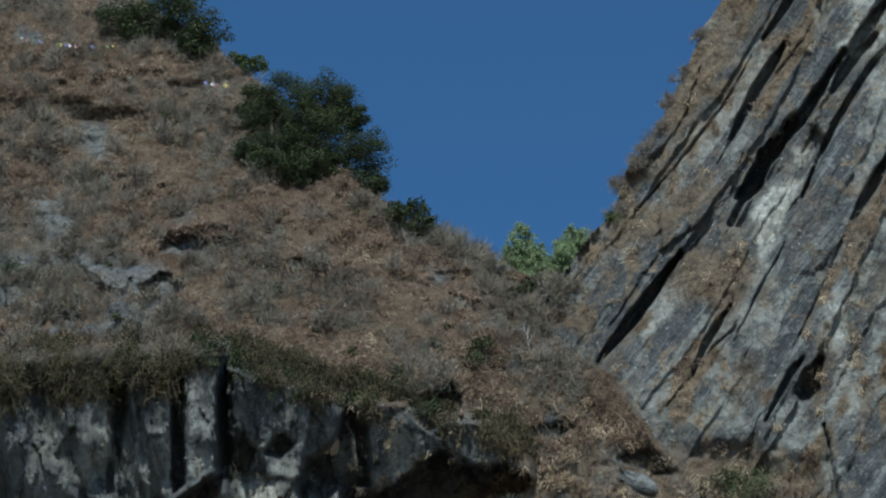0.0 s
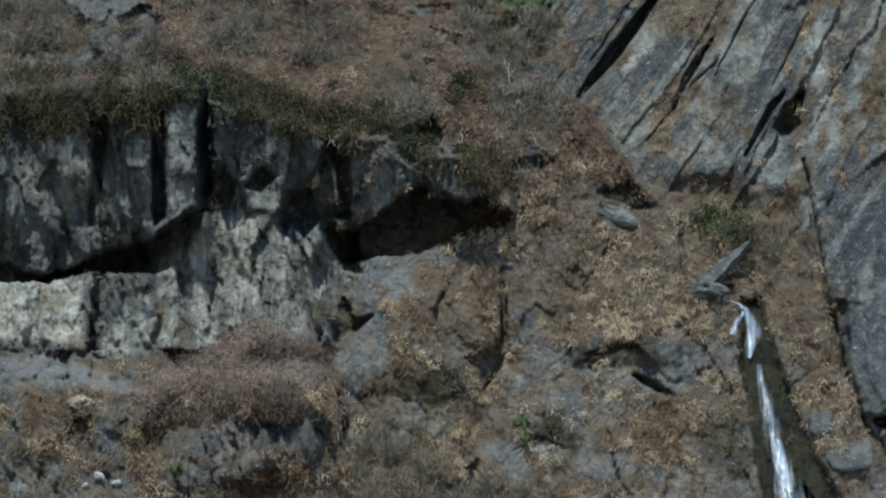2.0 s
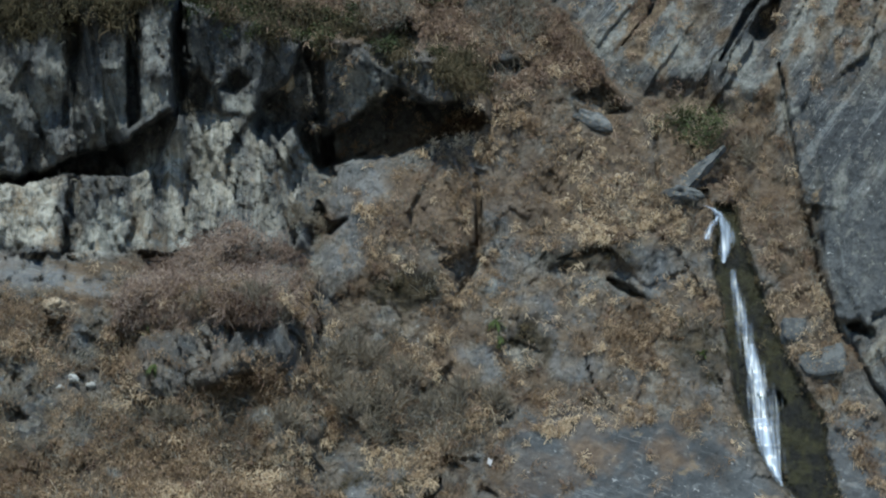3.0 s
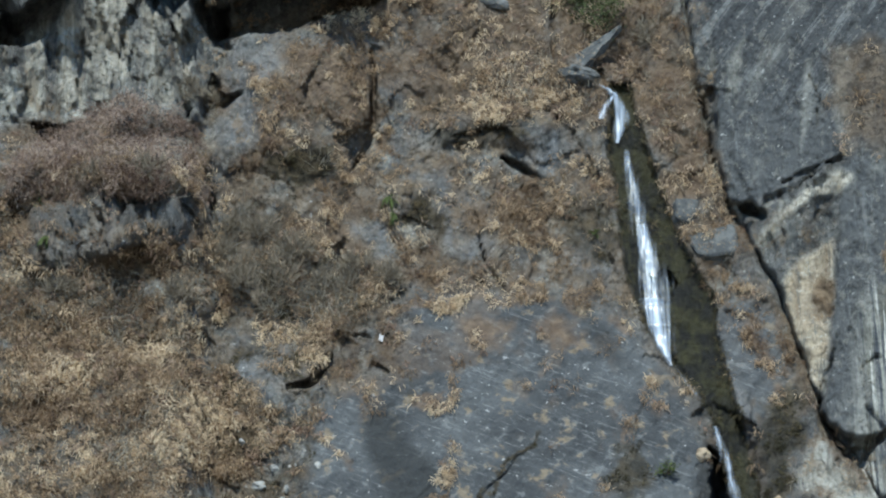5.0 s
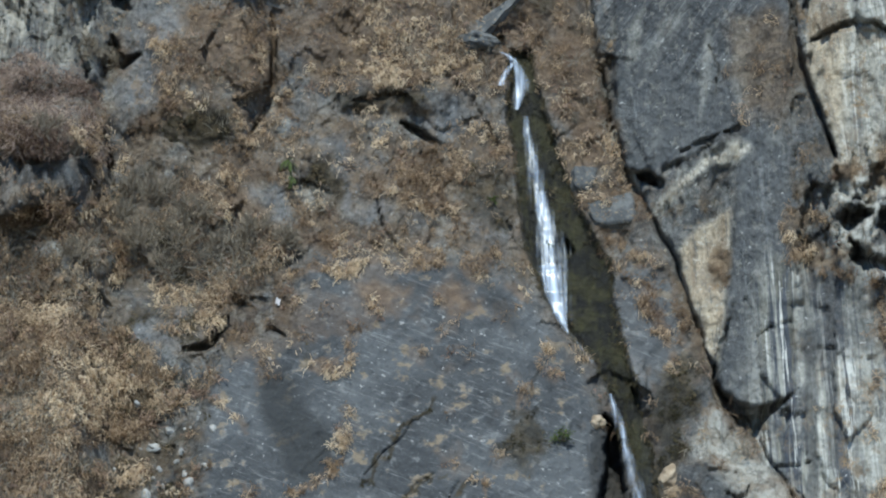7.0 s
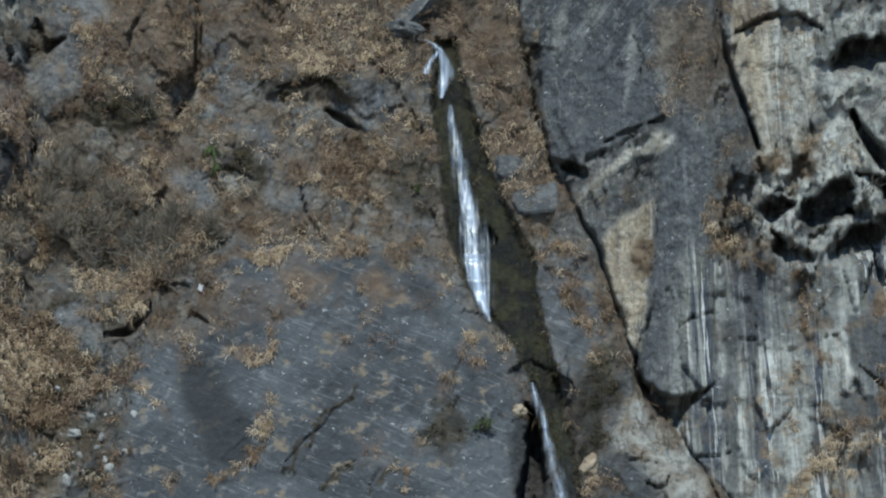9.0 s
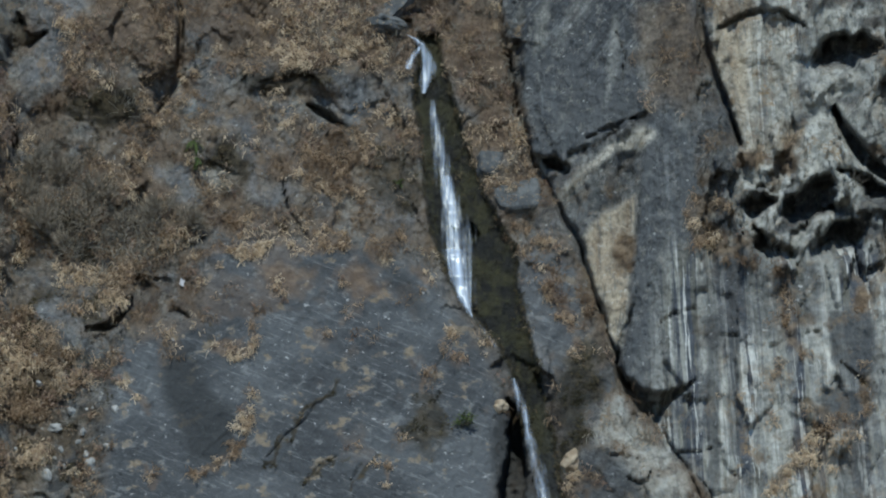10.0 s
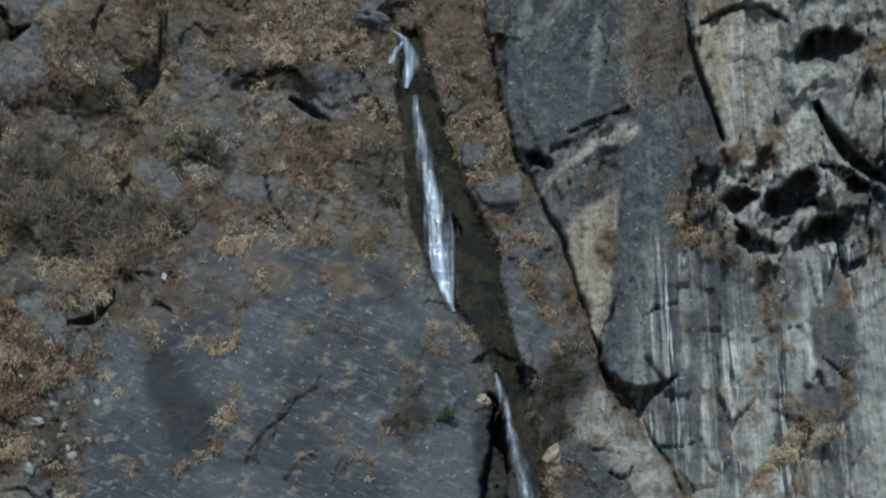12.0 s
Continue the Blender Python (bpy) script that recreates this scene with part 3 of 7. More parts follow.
gap(3.4, (-17.2, 3.2), (-16.4, 4.2), (-15.7, 4.6), (-14.7, 6.5), (-13.9, 6.6), (-13.5, 5.7), (-13.5, 2.3), (-15.3, 2.3), (-16.1, 1.3), (-16.8, 2.1))
gap(2.4, (-14, 2.3), (-13.1, 2), (-13.1, -0.5), (-13.9, -0.3))
gap(2, (-21, 2.8), (-20.2, 3.1), (-19.6, 4.6), (-20.2, 5.6), (-20.9, 4.6))
gap(1.6, (-11.5, 6.5), (-10.4, 7.4), (-9, 8), (-8.3, 7.1), (-8.6, 6.1), (-10.4, 5.3))
gap(1.4, (-19.2, 4.4), (-18.3, 5.4), (-17.6, 4.9), (-18.4, 4))
# narrow clefts
cleft(0.06, 0.35, (20.9, -17.9), (21.9, -17.2), (22.9, -17.0))
cleft(0.1, 0.5, (19.6, -26.4), (20.1, -26.7), (20.6, -26.6), (20.8, -26.1))
cleft(0.05, 0.3, (18.5, -25.2), (19.2, -25.1), (20.2, -25.4))
cleft(0.08, 0.4, (21.7, -24.9), (22.8, -25.0), (24.1, -24.7))
cleft(0.08, 0.5, (31.1, -19.8), (31.9, -20.4), (32.9, -21.3))
cleft(0.07, 0.4, (29.1, -18.2), (29.9, -18.1))
cleft(0.05, 0.3, (24.4, -18.4), (25.9, -18.5))
cleft(0.06, 0.4, (18.1, -1.9), (18.7, -3.3), (18.5, -5.1))
cleft(0.14, 1.0, (-21.1, -13.8), (-19.6, -13.2), (-18.0, -12.9), (-16.8, -12.6))
# thin shadow line above the pale ledge, shaped as a shallow cleft
cleft(0.09, 0.5, (16.7, -7.8), (18.0, -7.2), (19.5, -6.6))
cleft(0.2, 1.5, (10.3, 17.4), (12.3, 21.3), (14.2, 24.2), (16.2, 26.3))
cleft(0.09, 0.5, (6.4, 9.7), (8.0, 12.7), (9.3, 14.8))
cleft(0.09, 0.5, (9.4, 9.0), (11.0, 12.0), (12.7, 15.6))
cleft(0.2, 1.3, (7.9, 5.3), (9.3, 7.8), (10.0, 8.6))
cleft(0.09, 0.5, (2.6, 6.2), (5.1, 9.2), (6.7, 10.6))
cleft(0.09, 0.5, (5.8, 19.3), (7.8, 22.3), (10.0, 25.0), (11.3, 26.8))
cleft(0.09, 0.5, (1.2, 16.7), (3.7, 19.3), (6.6, 22.9), (7.9, 25.1))
cleft(0.5, 3, (-14.5, 6.6), (-14.3, 4.5), (-14.7, 2), (-14, 0.3))
cleft(0.45, 2.5, (-21.2, 9), (-21.3, 6), (-21.1, 3.3))
cleft(0.3, 1.6, (-23.5, 7.6), (-23.7, 6), (-23.6, 4.4))
cleft(0.45, 2, (-16.7, 3.9), (-17, 2.4), (-16.6, 1.2))
cleft(0.26, 1.6, (-10.1, -18.8), (-8.9, -18.6), (-8.2, -17.9), (-7.8, -17))
cleft(0.24, 1.6, (-5.4, -0.6), (-5.3, -2.7), (-5.35, -5), (-6, -6.3), (-6.5, -7))
cleft(0.1, 0.6, (21, -22.8), (21.9, -24.7), (23, -26.1), (23.8, -27.8))
cleft(0.08, 0.22, (-0.2, -25.6), (0.8, -24.3), (1.9, -23.4), (2.3, -22.7), (2.7, -22.5), (3.5, -21.8))
cleft(0.07, 0.22, (1.9, -26.8), (2.6, -26), (3.5, -25.5))
cleft(0.07, 0.22, (4.4, -26.8), (5, -25.8))
cleft(0.09, 0.22, (8.6, -22.4), (8.8, -21), (8.9, -20.4), (9.4, -19.6), (9.6, -18.4))
cleft(0.22, 1.3, (1.6, -6.4), (3.4, -7.4))
cleft(0.14, 1.1, (4.4, 2.1), (4.3, 0.5), (4.45, -1.7))
cleft(0.28, 1.8, (-14.7, -6.8), (-14.3, -8.3), (-13.95, -10))
# arched shadow band across the column, cut in as a cleft
cleft(0.17, 0.9, (23.7, -1.7), (25.5, -0.75), (27, -0.65), (28.4, -1.4))
cleft(0.38, 2.4, (30.2, -5.9), (31, -7.3), (32.1, -8.6), (33.6, -9.7), (36, -11))
cleft(0.36, 2.6, (-1.1, 8.7), (1.3, 11.4), (3.6, 14.4))
cleft(0.24, 1.6, (4.1, 8), (5, 9.8), (6.2, 11.5))
cleft(0.42, 2.6, (6.4, 16), (8.1, 18.9), (9.8, 21.1), (10.6, 21.8), (12.9, 25.2))
cleft(0.36, 2.2, (12.2, 23), (13, 24.3), (14.6, 26))
cleft(0.34, 2.2, (13, 15.9), (14, 17.6), (15.2, 19.6))
cleft(0.34, 1.8, (6.6, 20.6), (8.1, 23.2), (9.8, 25.8))
cleft(0.18, 1.3, (11, 5), (11.5, 1), (12, -2))
cleft(0.26, 1.4, (22.6, 2), (22.7, -1.4), (23.2, -3.3), (24, -5.1), (25.1, -7.9))
cleft(0.25, 1.5, (8.6, 26), (11.5, 30))
cleft(0.35, 2, (13, 25), (15.5, 28))
cleft(0.3, 0.9, (-8.8, 12.6), (-7.5, 11.8))
# caves low on the far cliff
CAVES.append([(25.3, -11.2), (26.4, -10.5), (27.2, -11.0), (26.7, -11.2), (25.9, -12.2)])
CAVES.append([(27.5, -10.9), (28.9, -9.8), (29.9, -9.5), (30.3, -10.4), (30.3, -11.4), (29.3, -11.7), (29.0, -12.6), (28.2, -12.8), (27.5, -11.7)])
CAVES.append([(29.0, -14.0), (29.7, -12.9), (30.4, -12.2), (31.8, -12.0), (32.0, -12.8), (31.7, -14.1)])
CAVES.append([(26.2, -12.6), (26.9, -13.4), (28.2, -13.8), (28.3, -14.3), (26.9, -14.4), (26.4, -13.6)])
CAVES.append([(30.7, -9.1), (32.1, -9.5), (34.0, -10.7), (34.3, -11.5), (32.7, -11.0), (31.8, -10.1)])
CAVES.append([(29.2, -3.1), (30.0, -1.9), (31.7, -1.6), (32.9, -2.3), (32.5, -2.9), (31.5, -3.0), (31.4, -3.7), (30.1, -3.9), (29.5, -3.5)])
# hollows: centre, half sizes, turn in degrees, depth; the first shapes a shadow under the dark slab
HOLLOWS = [(15.1, -9.25, 1.0, 0.40, -10, 1.6), (8.2, 18.9, 3.3, 0.5, 56, 4.5), (10.4, 7.4, 0.5, 1.15, -25, 2.0),
           (-29.8, 12.2, 1.5, 0.5, -12, 1.2), (-24.4, 13.6, 1.4, 0.55, -5, 1.3), (6.6, -2.0, 0.5, 0.4, 0, 0.9), (-33.0, -13.5, 0.8, 0.6, 30, 1.2)]


def left_side(u, w):
    h = bend(LEFT, w)
    # overhanging block, the deep notch below it and the pale wall that carries on under the notch
    lip, back = bend(LIP_A, u) + 0.45 * fbm(u * 0.9, w * 0.3, 4, 18, 0.6), bend(BACK_A, u) + 0.15 * fbm(u * 1.1, w * 0, 3, 19)
    on = ss(-20.9, -21.9 - 3.5 * ss(2.2, 0.5, w), u)
    face = 0.9 + (0.24 * ss(-20, -25, u) - 0.1) * (w - lip) + 0.6 * vnoise(u * 0.45, w * 0.08, 5) + 1.7 * np.abs(vnoise(u * 0.55 + 3, w * 0.1, 8)) + 0.55 * np.abs(vnoise(u * 1.3 + 0.3 * w, w * 0.28, 9)) + 0.5 * vnoise(u * 0.5, w * 0.6, 14)
    notch = face + 4.2 * ss(0.0, 0.5, np.minimum(lip - w, (w - back) * 3 + 0.3))
    wall = 0.3 + 0.45 * w + 0.4 * vnoise(u * 0.5, w * 0.2, 3)
    ledge = -4.6 + 3.0 * ss(-5.9, -4.4, w)
    shape = np.where(w > lip, face, np.where(w > back, notch, np.where(w > -4.3, wall, ledge)))
    rim = ss(-6.6, -5.6, w) * ss(10.7, 9.7, w) * on
    h = h - 5.0 * ss(-13.6, -16.5, u) * ss(-5.0, -6.5, w)
    h = h - np.maximum(1.1 * zone(u, w, CRAG, 0.9), 1.5 * zone(u, w, MOUND, 0.9))
    h = h * (1 - rim) + shape * rim
    h = h - 2.2 * ss(-23.0, -21.5, u) * ss(-14.0, -16.0, u) * ss(-6.0, -4.5, w) * ss(4.5, 2.5, w)
    # the broken cave in the middle
    lip, back = bend(LIP_B, u) + 0.55 * fbm(u * 0.9, w * 0.3, 4, 16, 0.6), bend(BACK_B, u) + 0.2 * fbm(u * 1.1, w * 0, 3, 17)
    on = ss(-14.4, -13.4, u) * ss(-4.3, -5.0, u)
    cave = np.where(w > lip, bend(LEFT, w) - 2.0 * ss(lip + 4.0, lip, w), bend(LEFT, w) + 4.0)
    cave = np.where(w < back, h, cave)
    rim = ss(7.5, 5.0, w) * on
    h = h * (1 - rim) + cave * rim
    # the overhanging brow between the two caves
    brow = zone(u + 0.5 * fbm(u * 0.6, w * 0.6, 3, 24), w + 0.7 * fbm(u * 0.6 + 5, w * 0.6, 4, 25, 0.6), BROW, 0.15)
    face = 2.2 - 0.08 * (w - 3.0) + 1.5 * np.abs(vnoise(u * 0.55 + 3, w * 0.12, 8)) + 0.5 * vnoise(u * 0.6, w * 0.5, 14)
    return h * (1 - brow) + face * brow


def strata(u, w):
    """Across and along the tilted beds of the far cliff, which steepen to the right."""
    a = np.radians(np.interp(u - 0.3 * w, [-8, 2, 12], [46.0, 52.0, 62.0]))
    return -np.sin(a) * u + np.cos(a) * w, np.cos(a) * u + np.sin(a) * w


def right_side(u, w, across, along, upper):
    h = 8.0 + 0.58 * w - 0.45 * u + 0.35 * np.maximum(0, w)
    s = across * 0.27 + 0.18 * fbm(u * 0.10, w * 0.10, 2, 40) + 0.2
    layer, f = np.floor(s), s - np.floor(s)
    amp = 0.3 + 2.0 * lattice(layer, np.floor(along * 0.07 + 0.6 * layer), 77)
    h = h + 0.38 * amp * (f - 0.5) * upper * ss(1.0, 0.95, f) * ss(-0.5, 0.2, fbm(across * 0.2, along * 0.07, 2, 43))
    s2 = across * (0.7 + 0.1 * vnoise(u * 0.1, w * 0.1, 44)) + 0.9 * fbm(u * 0.12, w * 0.12, 3, 41)
    h = h + 0.34 * ss(0.45, 1.0, lattice(np.floor(s2), np.floor(along * 0.11 + 0.7 * np.floor(s2)), 78)) * (s2 - np.floor(s2) - 0.5) * upper * (1 - zone(u, w, DARK_SLAB, 0.3))
    h = h - 0.35 * zone(u, w, DARK_SLAB, 0.12) + 0.25 * zone(u, w, COLUMN, 0.15)
    # the flake beside the crack slopes back from the slab's edge
    flake = zone(u, w, [(14.4, -10.3), (19.0, -7.4), (20.0, -6.3), (19.7, -10.6), (19.3, -18.4), (18.5, -19.6)], 0.1)
    h = h + 1.0 * zone(u, w, [(6.6, 15.8), (8.0, 14.2), (9.8, 17.6), (11.8, 20.2), (10.6, 21.6)], 0.15)
    h = h - 0.35 * zone(u, w, [(15.2, -9.8), (16.5, -8.8), (18.0, -7.7), (19.5, -6.6), (20.0, -7.2), (19.4, -8.3), (17.8, -9.2), (16.5, -10.0), (15.6, -11.0)], 0.25)
    return h + flake * (0.1 - 0.06 * (u - 17.5))


def surface(u, w):
    """Depth h of the rock face and the masks for what covers it, some with shade put into the colour."""
    wu, ww = u + 0.5 * fbm(u * 0.35, w * 0.35, 3, 11), w + 0.5 * fbm(u * 0.35, w * 0.35, 3, 21)
    fu, fw = u + 0.16 * fbm(u * 1.3, w * 1.3, 3, 12), w + 0.16 * fbm(u * 1.3, w * 1.3, 3, 22)
    across, along = strata(fu, fw)
    upper = ss(-6, 1, w + 0.15 * (u - 12)) * ss(26, 20, u - 0.6 * w)
    gully = zone(wu, ww, [(3.4, 3.6), (7, 4.0), (10.8, 2.6), (11.2, -1.5), (9.4, -3.2), (7.6, -2.2), (5.0, -0.6)], 1.0)
    seam = bend(SEAM, -fw)
    width = 0.12 + 2.0 * gully
    right = ss(-width, width, fu - seam)
    h = left_side(fu, fw) * (1 - right) + right_side(fu, fw, across, along, upper) * right
    h = h + 0.9 * np.exp(-((fu - seam) / (0.16 + 0.10 * vnoise(w * 0.7, w * 0, 66))) ** 2) * ss(-2, -4, w) * (0.25 + 0.75 * ss(-23, -19, w))
    h = h + 1.5 * gully
    ju, jw = u + 0.9 * fbm(u * 0.7, w * 0.7, 4, 111, 0.65), w + 0.9 * fbm(u * 0.7 + 7, w * 0.7, 4, 112, 0.65)
    big = zone(0.5 * (u + ju), 0.5 * (w + jw), BIG_SLAB, 0.9)
    dark = zone(fu, fw, DARK_SLAB, 0.2)
    column = zone(fu, fw, COLUMN, 0.2)
    damp = zone(u, w, WET, 0.4)
    smooth = np.maximum.reduce([big, dark * 0.9, column * 0.85, damp * 0.95, 0.6 * zone(fu, fw, [(-60, -0.4), (-28.2, -0.4), (-28.4, -3.8), (-60, -4.0)], 0.4), 0.7 * zone(fu, fw, [(14.4, -10.0), (19.0, -7.4), (20.0, -6.3), (19.7, -10.6), (19.3, -18.4), (18.5, -19.6)], 0.2), 0.7 * zone(wu, ww, LOW_PALE, 0.4), 0.85 * zone(wu, ww, ROUND_SLAB, 0.4), 0.6 * ss(20, 22, u) * ss(-14, -16, w), 0.85 * zone(wu, ww, [(13.3, -14.6), (15.6, -14.2), (17.4, -17.5), (18.4, -21.0), (16.6, -25.5), (15.4, -22.6), (14.4, -19.4), (13.2, -16)], 0.4)])
    # bulge of the great slab, falling away to the water on its right
    h = h - 0.7 * big + 0.9 * big * ss(8.5, 13.5, u + 0.35 * (w + 20)) 
    level = np.maximum.reduce([0.9 * painted("smooth", fu, fw, 0.4), 0.6 * painted("blue", wu, ww, 0.4), painted("runpale", u, w, 0.3), painted("rundark", u, w, 0.3)])
    smooth = np.maximum(smooth, level)
    uneven = 1.6 * fbm(u * 0.33, w * 0.12, 4, 77, 0.6) * ss(-36, -8, u + 6)
    hill = ss(-1.0, 1.5, w + uneven - np.interp(u, [-40, -21, -19, -13, -8, -5, 0], [9.8, 9.8, 7, 6.0, 6.0, 4.5, 3.0])) * (1 - right)
    rough = (1 - 0.4 * zone(wu, ww, [(-60, -12.0), (-13.5, -12.5), (-8, -17), (-9, -34), (-60, -34)], 0.9)) * (1 - 0.9 * smooth) * (1 - 0.35 * hill) * (1 - 0.3 * ss(1, 3, w) * (1 - right) * ss(-5, -7, u)) * (1 + 0.5 * zone(wu, ww, [(24.5, -8.5), (36, -7.5), (36, -15.5), (25, -15)], 0.5)) * (1 + 0.3 * zone(fu, fw, [(-60, 10), (-21, 10), (-13, 7), (-4, 4.5), (-13, 0), (-14.5, -4.4), (-60, -4.4)], 0.4))
    h = h + hill * ss(9, 12, w + 0.2 * u) * (3.4 * fbm(u * 0.18, w * 0.36, 5, 210, 0.6) + 1.6 * np.abs(fbm(u * 0.22 + 9, w * 0.5, 3, 215)))
    crest = zone(wu, ww, [(-60, 16.5), (-30.5, 16.0), (-24.5, 13.0), (-26.0, 10.8), (-60, 12.5)], 0.8)
    mid = (1 - right) * (1 - hill) * zone(wu, ww, [(-14.5, 3.0), (13.5, 5.0), (17.5, -22.0), (9.0, -15.0), (-6.0, -13.5), (-9.0, -18.0), (-14.0, -12.0)], 1.0)
    # broken rock: leaning facets on the near wall, long beds on the far cliff, upright ribs low on the right
    ribs = zone(fu, fw, [(-60, 10), (-21, 10), (-13, 7), (-4, 4.5), (-13, 0), (-14.5, -4.4), (-60, -4.4)], 0.4)
    ribs = np.maximum(ribs, zone(fu, fw, CRAG, 0.3))
    pu = np.where(right > 0.5, np.where(upper > 0.5, across * 0.27, fu * 0.42), np.where(ribs > 0.5, fu * 0.52 + fw * 0.05, (fu * 0.94 + fw * 0.34) * 0.30))
    pw = np.where(right > 0.5, np.where(upper > 0.5, along * 0.13, fw * 0.20), np.where(ribs > 0.5, fw * 0.17, (fw * 0.94 - fu * 0.34) * 0.22))
    b1, e1, t1 = blocks(pu, pw, 50, 1.9)
    b2, e2, t2 = blocks(pu * 2.3 + 5, pw * 2.1, 60, 1.8)
    b3, e3, t3 = blocks(pu * 5.7, pw * 5.9, 70, 1.4)
    h = h + (rough * (1 - 0.4 * right * upper) + 0.6 * crest) * (1.1 * (1 - 0.45 * mid) * b1 + 0.55 * (1 - 0.5 * mid) * (1 - 0.4 * right * upper) * b2 + (0.26 - 0.10 * right * upper) * (1 - 0.4 * mid) * b3) + 0.2 * rough * ss(0.05, 0.0, e2) * ss(0.2, 0.5, fbm(u * 0.4, w * 0.4, 2, 64))
    h = h + (0.2 + 0.8 * rough) * (0.40 * fbm(u * 0.45, w * 0.38, 4, 90) + 0.06 * fbm(u * 2.5, w * 2.5, 3, 95))
    # broad forms of the middle wall: a rounded buttress, a brushy ledge with a block under it
    h = h - 1.3 * np.exp(-((u + 9.0) / 3.3) ** 4 - ((w + 3.5) / 4.2) ** 4) * (1 - right)
    h = h - 0.5 * zone(wu, ww, [(-2.2, -4.0), (0.4, -3.2), (4.4, -4.0), (4.0, -5.6), (1.0, -5.4), (-1.8, -5.3)], 0.35) - 0.35 * zone(fu, fw, [(1.7, -4.9), (4.6, -4.6), (4.7, -8.0), (3.4, -7.2), (1.8, -6.3)], 0.2)
    dents = np.zeros(u.shape)
    for pts, width, deep in CLEFTS:
        d, t = line(u + 0.4 * (fu - u), w + 0.4 * (fw - w), pts)
        dents = np.maximum(dents, deep * ss(width * 1.3, width * 0.55, d / (0.35 + 0.65 * np.sin(np.pi * np.clip(t, 0.06, 0.94)))))
    for cu, cw, ru, rw, turn, deep in HOLLOWS:
        c, s = math.cos(radians(turn)), math.sin(radians(turn))
        x, y = ((fu - cu) * c + (fw - cw) * s) / ru, (-(fu - cu) * s + (fw - cw) * c) / rw
        dents = np.maximum(dents, deep * ss(1.0, 0.8, np.hypot(x, y) + 0.5 * vnoise(u * 0.9, w * 0.9, 31) + 0.15 * vnoise(u * 3, w * 3, 32)))
    cu, cw = u + 0.55 * fbm(u * 0.8, w * 0.8, 4, 35, 0.6), w + 0.55 * fbm(u * 0.8 + 5, w * 0.8, 4, 36, 0.6)
    patch_in = fbm(u * 1.2, w * 1.2, 3, 37)
    for poly in CAVES:
        floor_w = min(p[1] for p in poly)
        dents = np.maximum(dents, np.minimum(2.7, 0.4 + 1.9 * np.maximum(0, w - floor_w + 0.3 * patch_in)) * zone(cu, cw, poly, 0.22))
    for poly, deep in GAPS:
        dents = np.maximum(dents, deep * zone(0.5 * (u + cu), 0.5 * (w + cw), poly, 0.14))
    h = h + dents
    # what covers the rock, with some shade put into the dark mask
    patch = fbm(u * 0.30, w * 0.36, 4, 120)
    patch2 = fbm(u * 0.9, w * 0.9, 3, 130)
    beds = fbm(across * 0.55, along * 0.12, 4, 125)
    low = (1 - right) * (1 - hill)
    bank = zone(wu, ww, [(-60, -6.0), (-14.5, -5.8), (-13.5, -10.5), (-4, -13.5), (-8, -17), (-9, -34), (-60, -34)], 0.7)
    crag = np.maximum(zone(fu, fw, CRAG, 0.3), zone(wu, ww, [(-29, -10.7), (-25, -10.9), (-25.5, -12.2), (-29, -12)], 0.3))
    block_a = zone(wu, ww, [(-60, 9.6), (-21, 9.6), (-14.5, 6.5), (-8, 6.0), (-5, 3), (-13, 0.5), (-14, -4.4), (-60, -4.6)], 0.5)
    sod = painted("brown", ju, jw, 0.6)
    sod_dark = painted("moss", ju, jw, 0.45)
    blue = np.maximum(painted("blue", ju, jw, 0.5), 0.3 * ss(0.12, 0.35, fbm(u * 0.33 + 4, w * 0.25, 3, 135)) * low * (1 - bank)) * (1 - block_a) * (1 - 0.8 * sod)
    veg = hill * ss(-0.75, -0.3, patch + 0.35 * patch2) * (1 - crest * ss(0.25, -0.05, patch + 0.5 * patch2))
    veg = np.maximum(veg, bank * ss(-0.5, -0.1, patch + 0.4 * patch2))
    veg = np.maximum(veg, 0.75 * low * ss(-0.02, 0.3, patch + 0.5 * patch2) * (1 - bank) * (1 - block_a))
    veg = np.maximum(veg, 0.8 * sod * ss(-0.6, 0.0, patch2)) * (1 - 0.8 * blue) * (1 - 0.7 * sod_dark)
    veg = veg * (1 - 0.9 * blue * hill)
    veg = veg * (1 - big * (1 - 0.6 * ss(0.15, 0.4, patch + 0.4 * patch2 + 0.04 * (w + 19)))) * (1 - 0.85 * crag)
    rveg = np.maximum(beds * upper, 0.8 * patch * (1 - upper)) + 0.4 * patch2 + 0.30 * ss(5, -4, u - 0.75 * (w - 12)) * upper - 0.22
    veg = np.maximum(veg, right * ss(0.05, 0.3, rveg) * (1 - dark) * (1 - column))
    veg = np.maximum(veg, gully * 0.9)
    bare = zone(wu, ww, [(13.3, -14.6), (15.6, -14.2), (17.4, -17.5), (18.4, -21.0), (16.6, -25.5), (15.4, -22.6), (14.4, -19.4), (13.2, -16)], 0.4)
    bare = np.maximum.reduce([bare, zone(wu, ww, LOW_PALE, 0.3), zone(wu, ww, ROUND_SLAB, 0.3), 0.8 * zone(wu, ww, [(23, -14), (30, -14), (30, -30), (24, -30)], 0.8)])
    veg = veg * (1 - 0.92 * bare * ss(0.5, 0.1, patch2 + 0.3 * patch))
    veg = veg * ss(0.9, 0.2, dents) * (1 - 0.9 * block_a * ss(8.8, 7.5, w))
    path = zone(wu, ww, PATH, 0.3)
    veg = veg * (1 - 0.95 * path)
    blue = np.maximum(blue, 0.9 * path)
    straw = painted("straw", ju, jw, 0.45) * ss(-0.6, -0.1, patch2)
    veg = np.maximum(veg, 0.9 * straw)
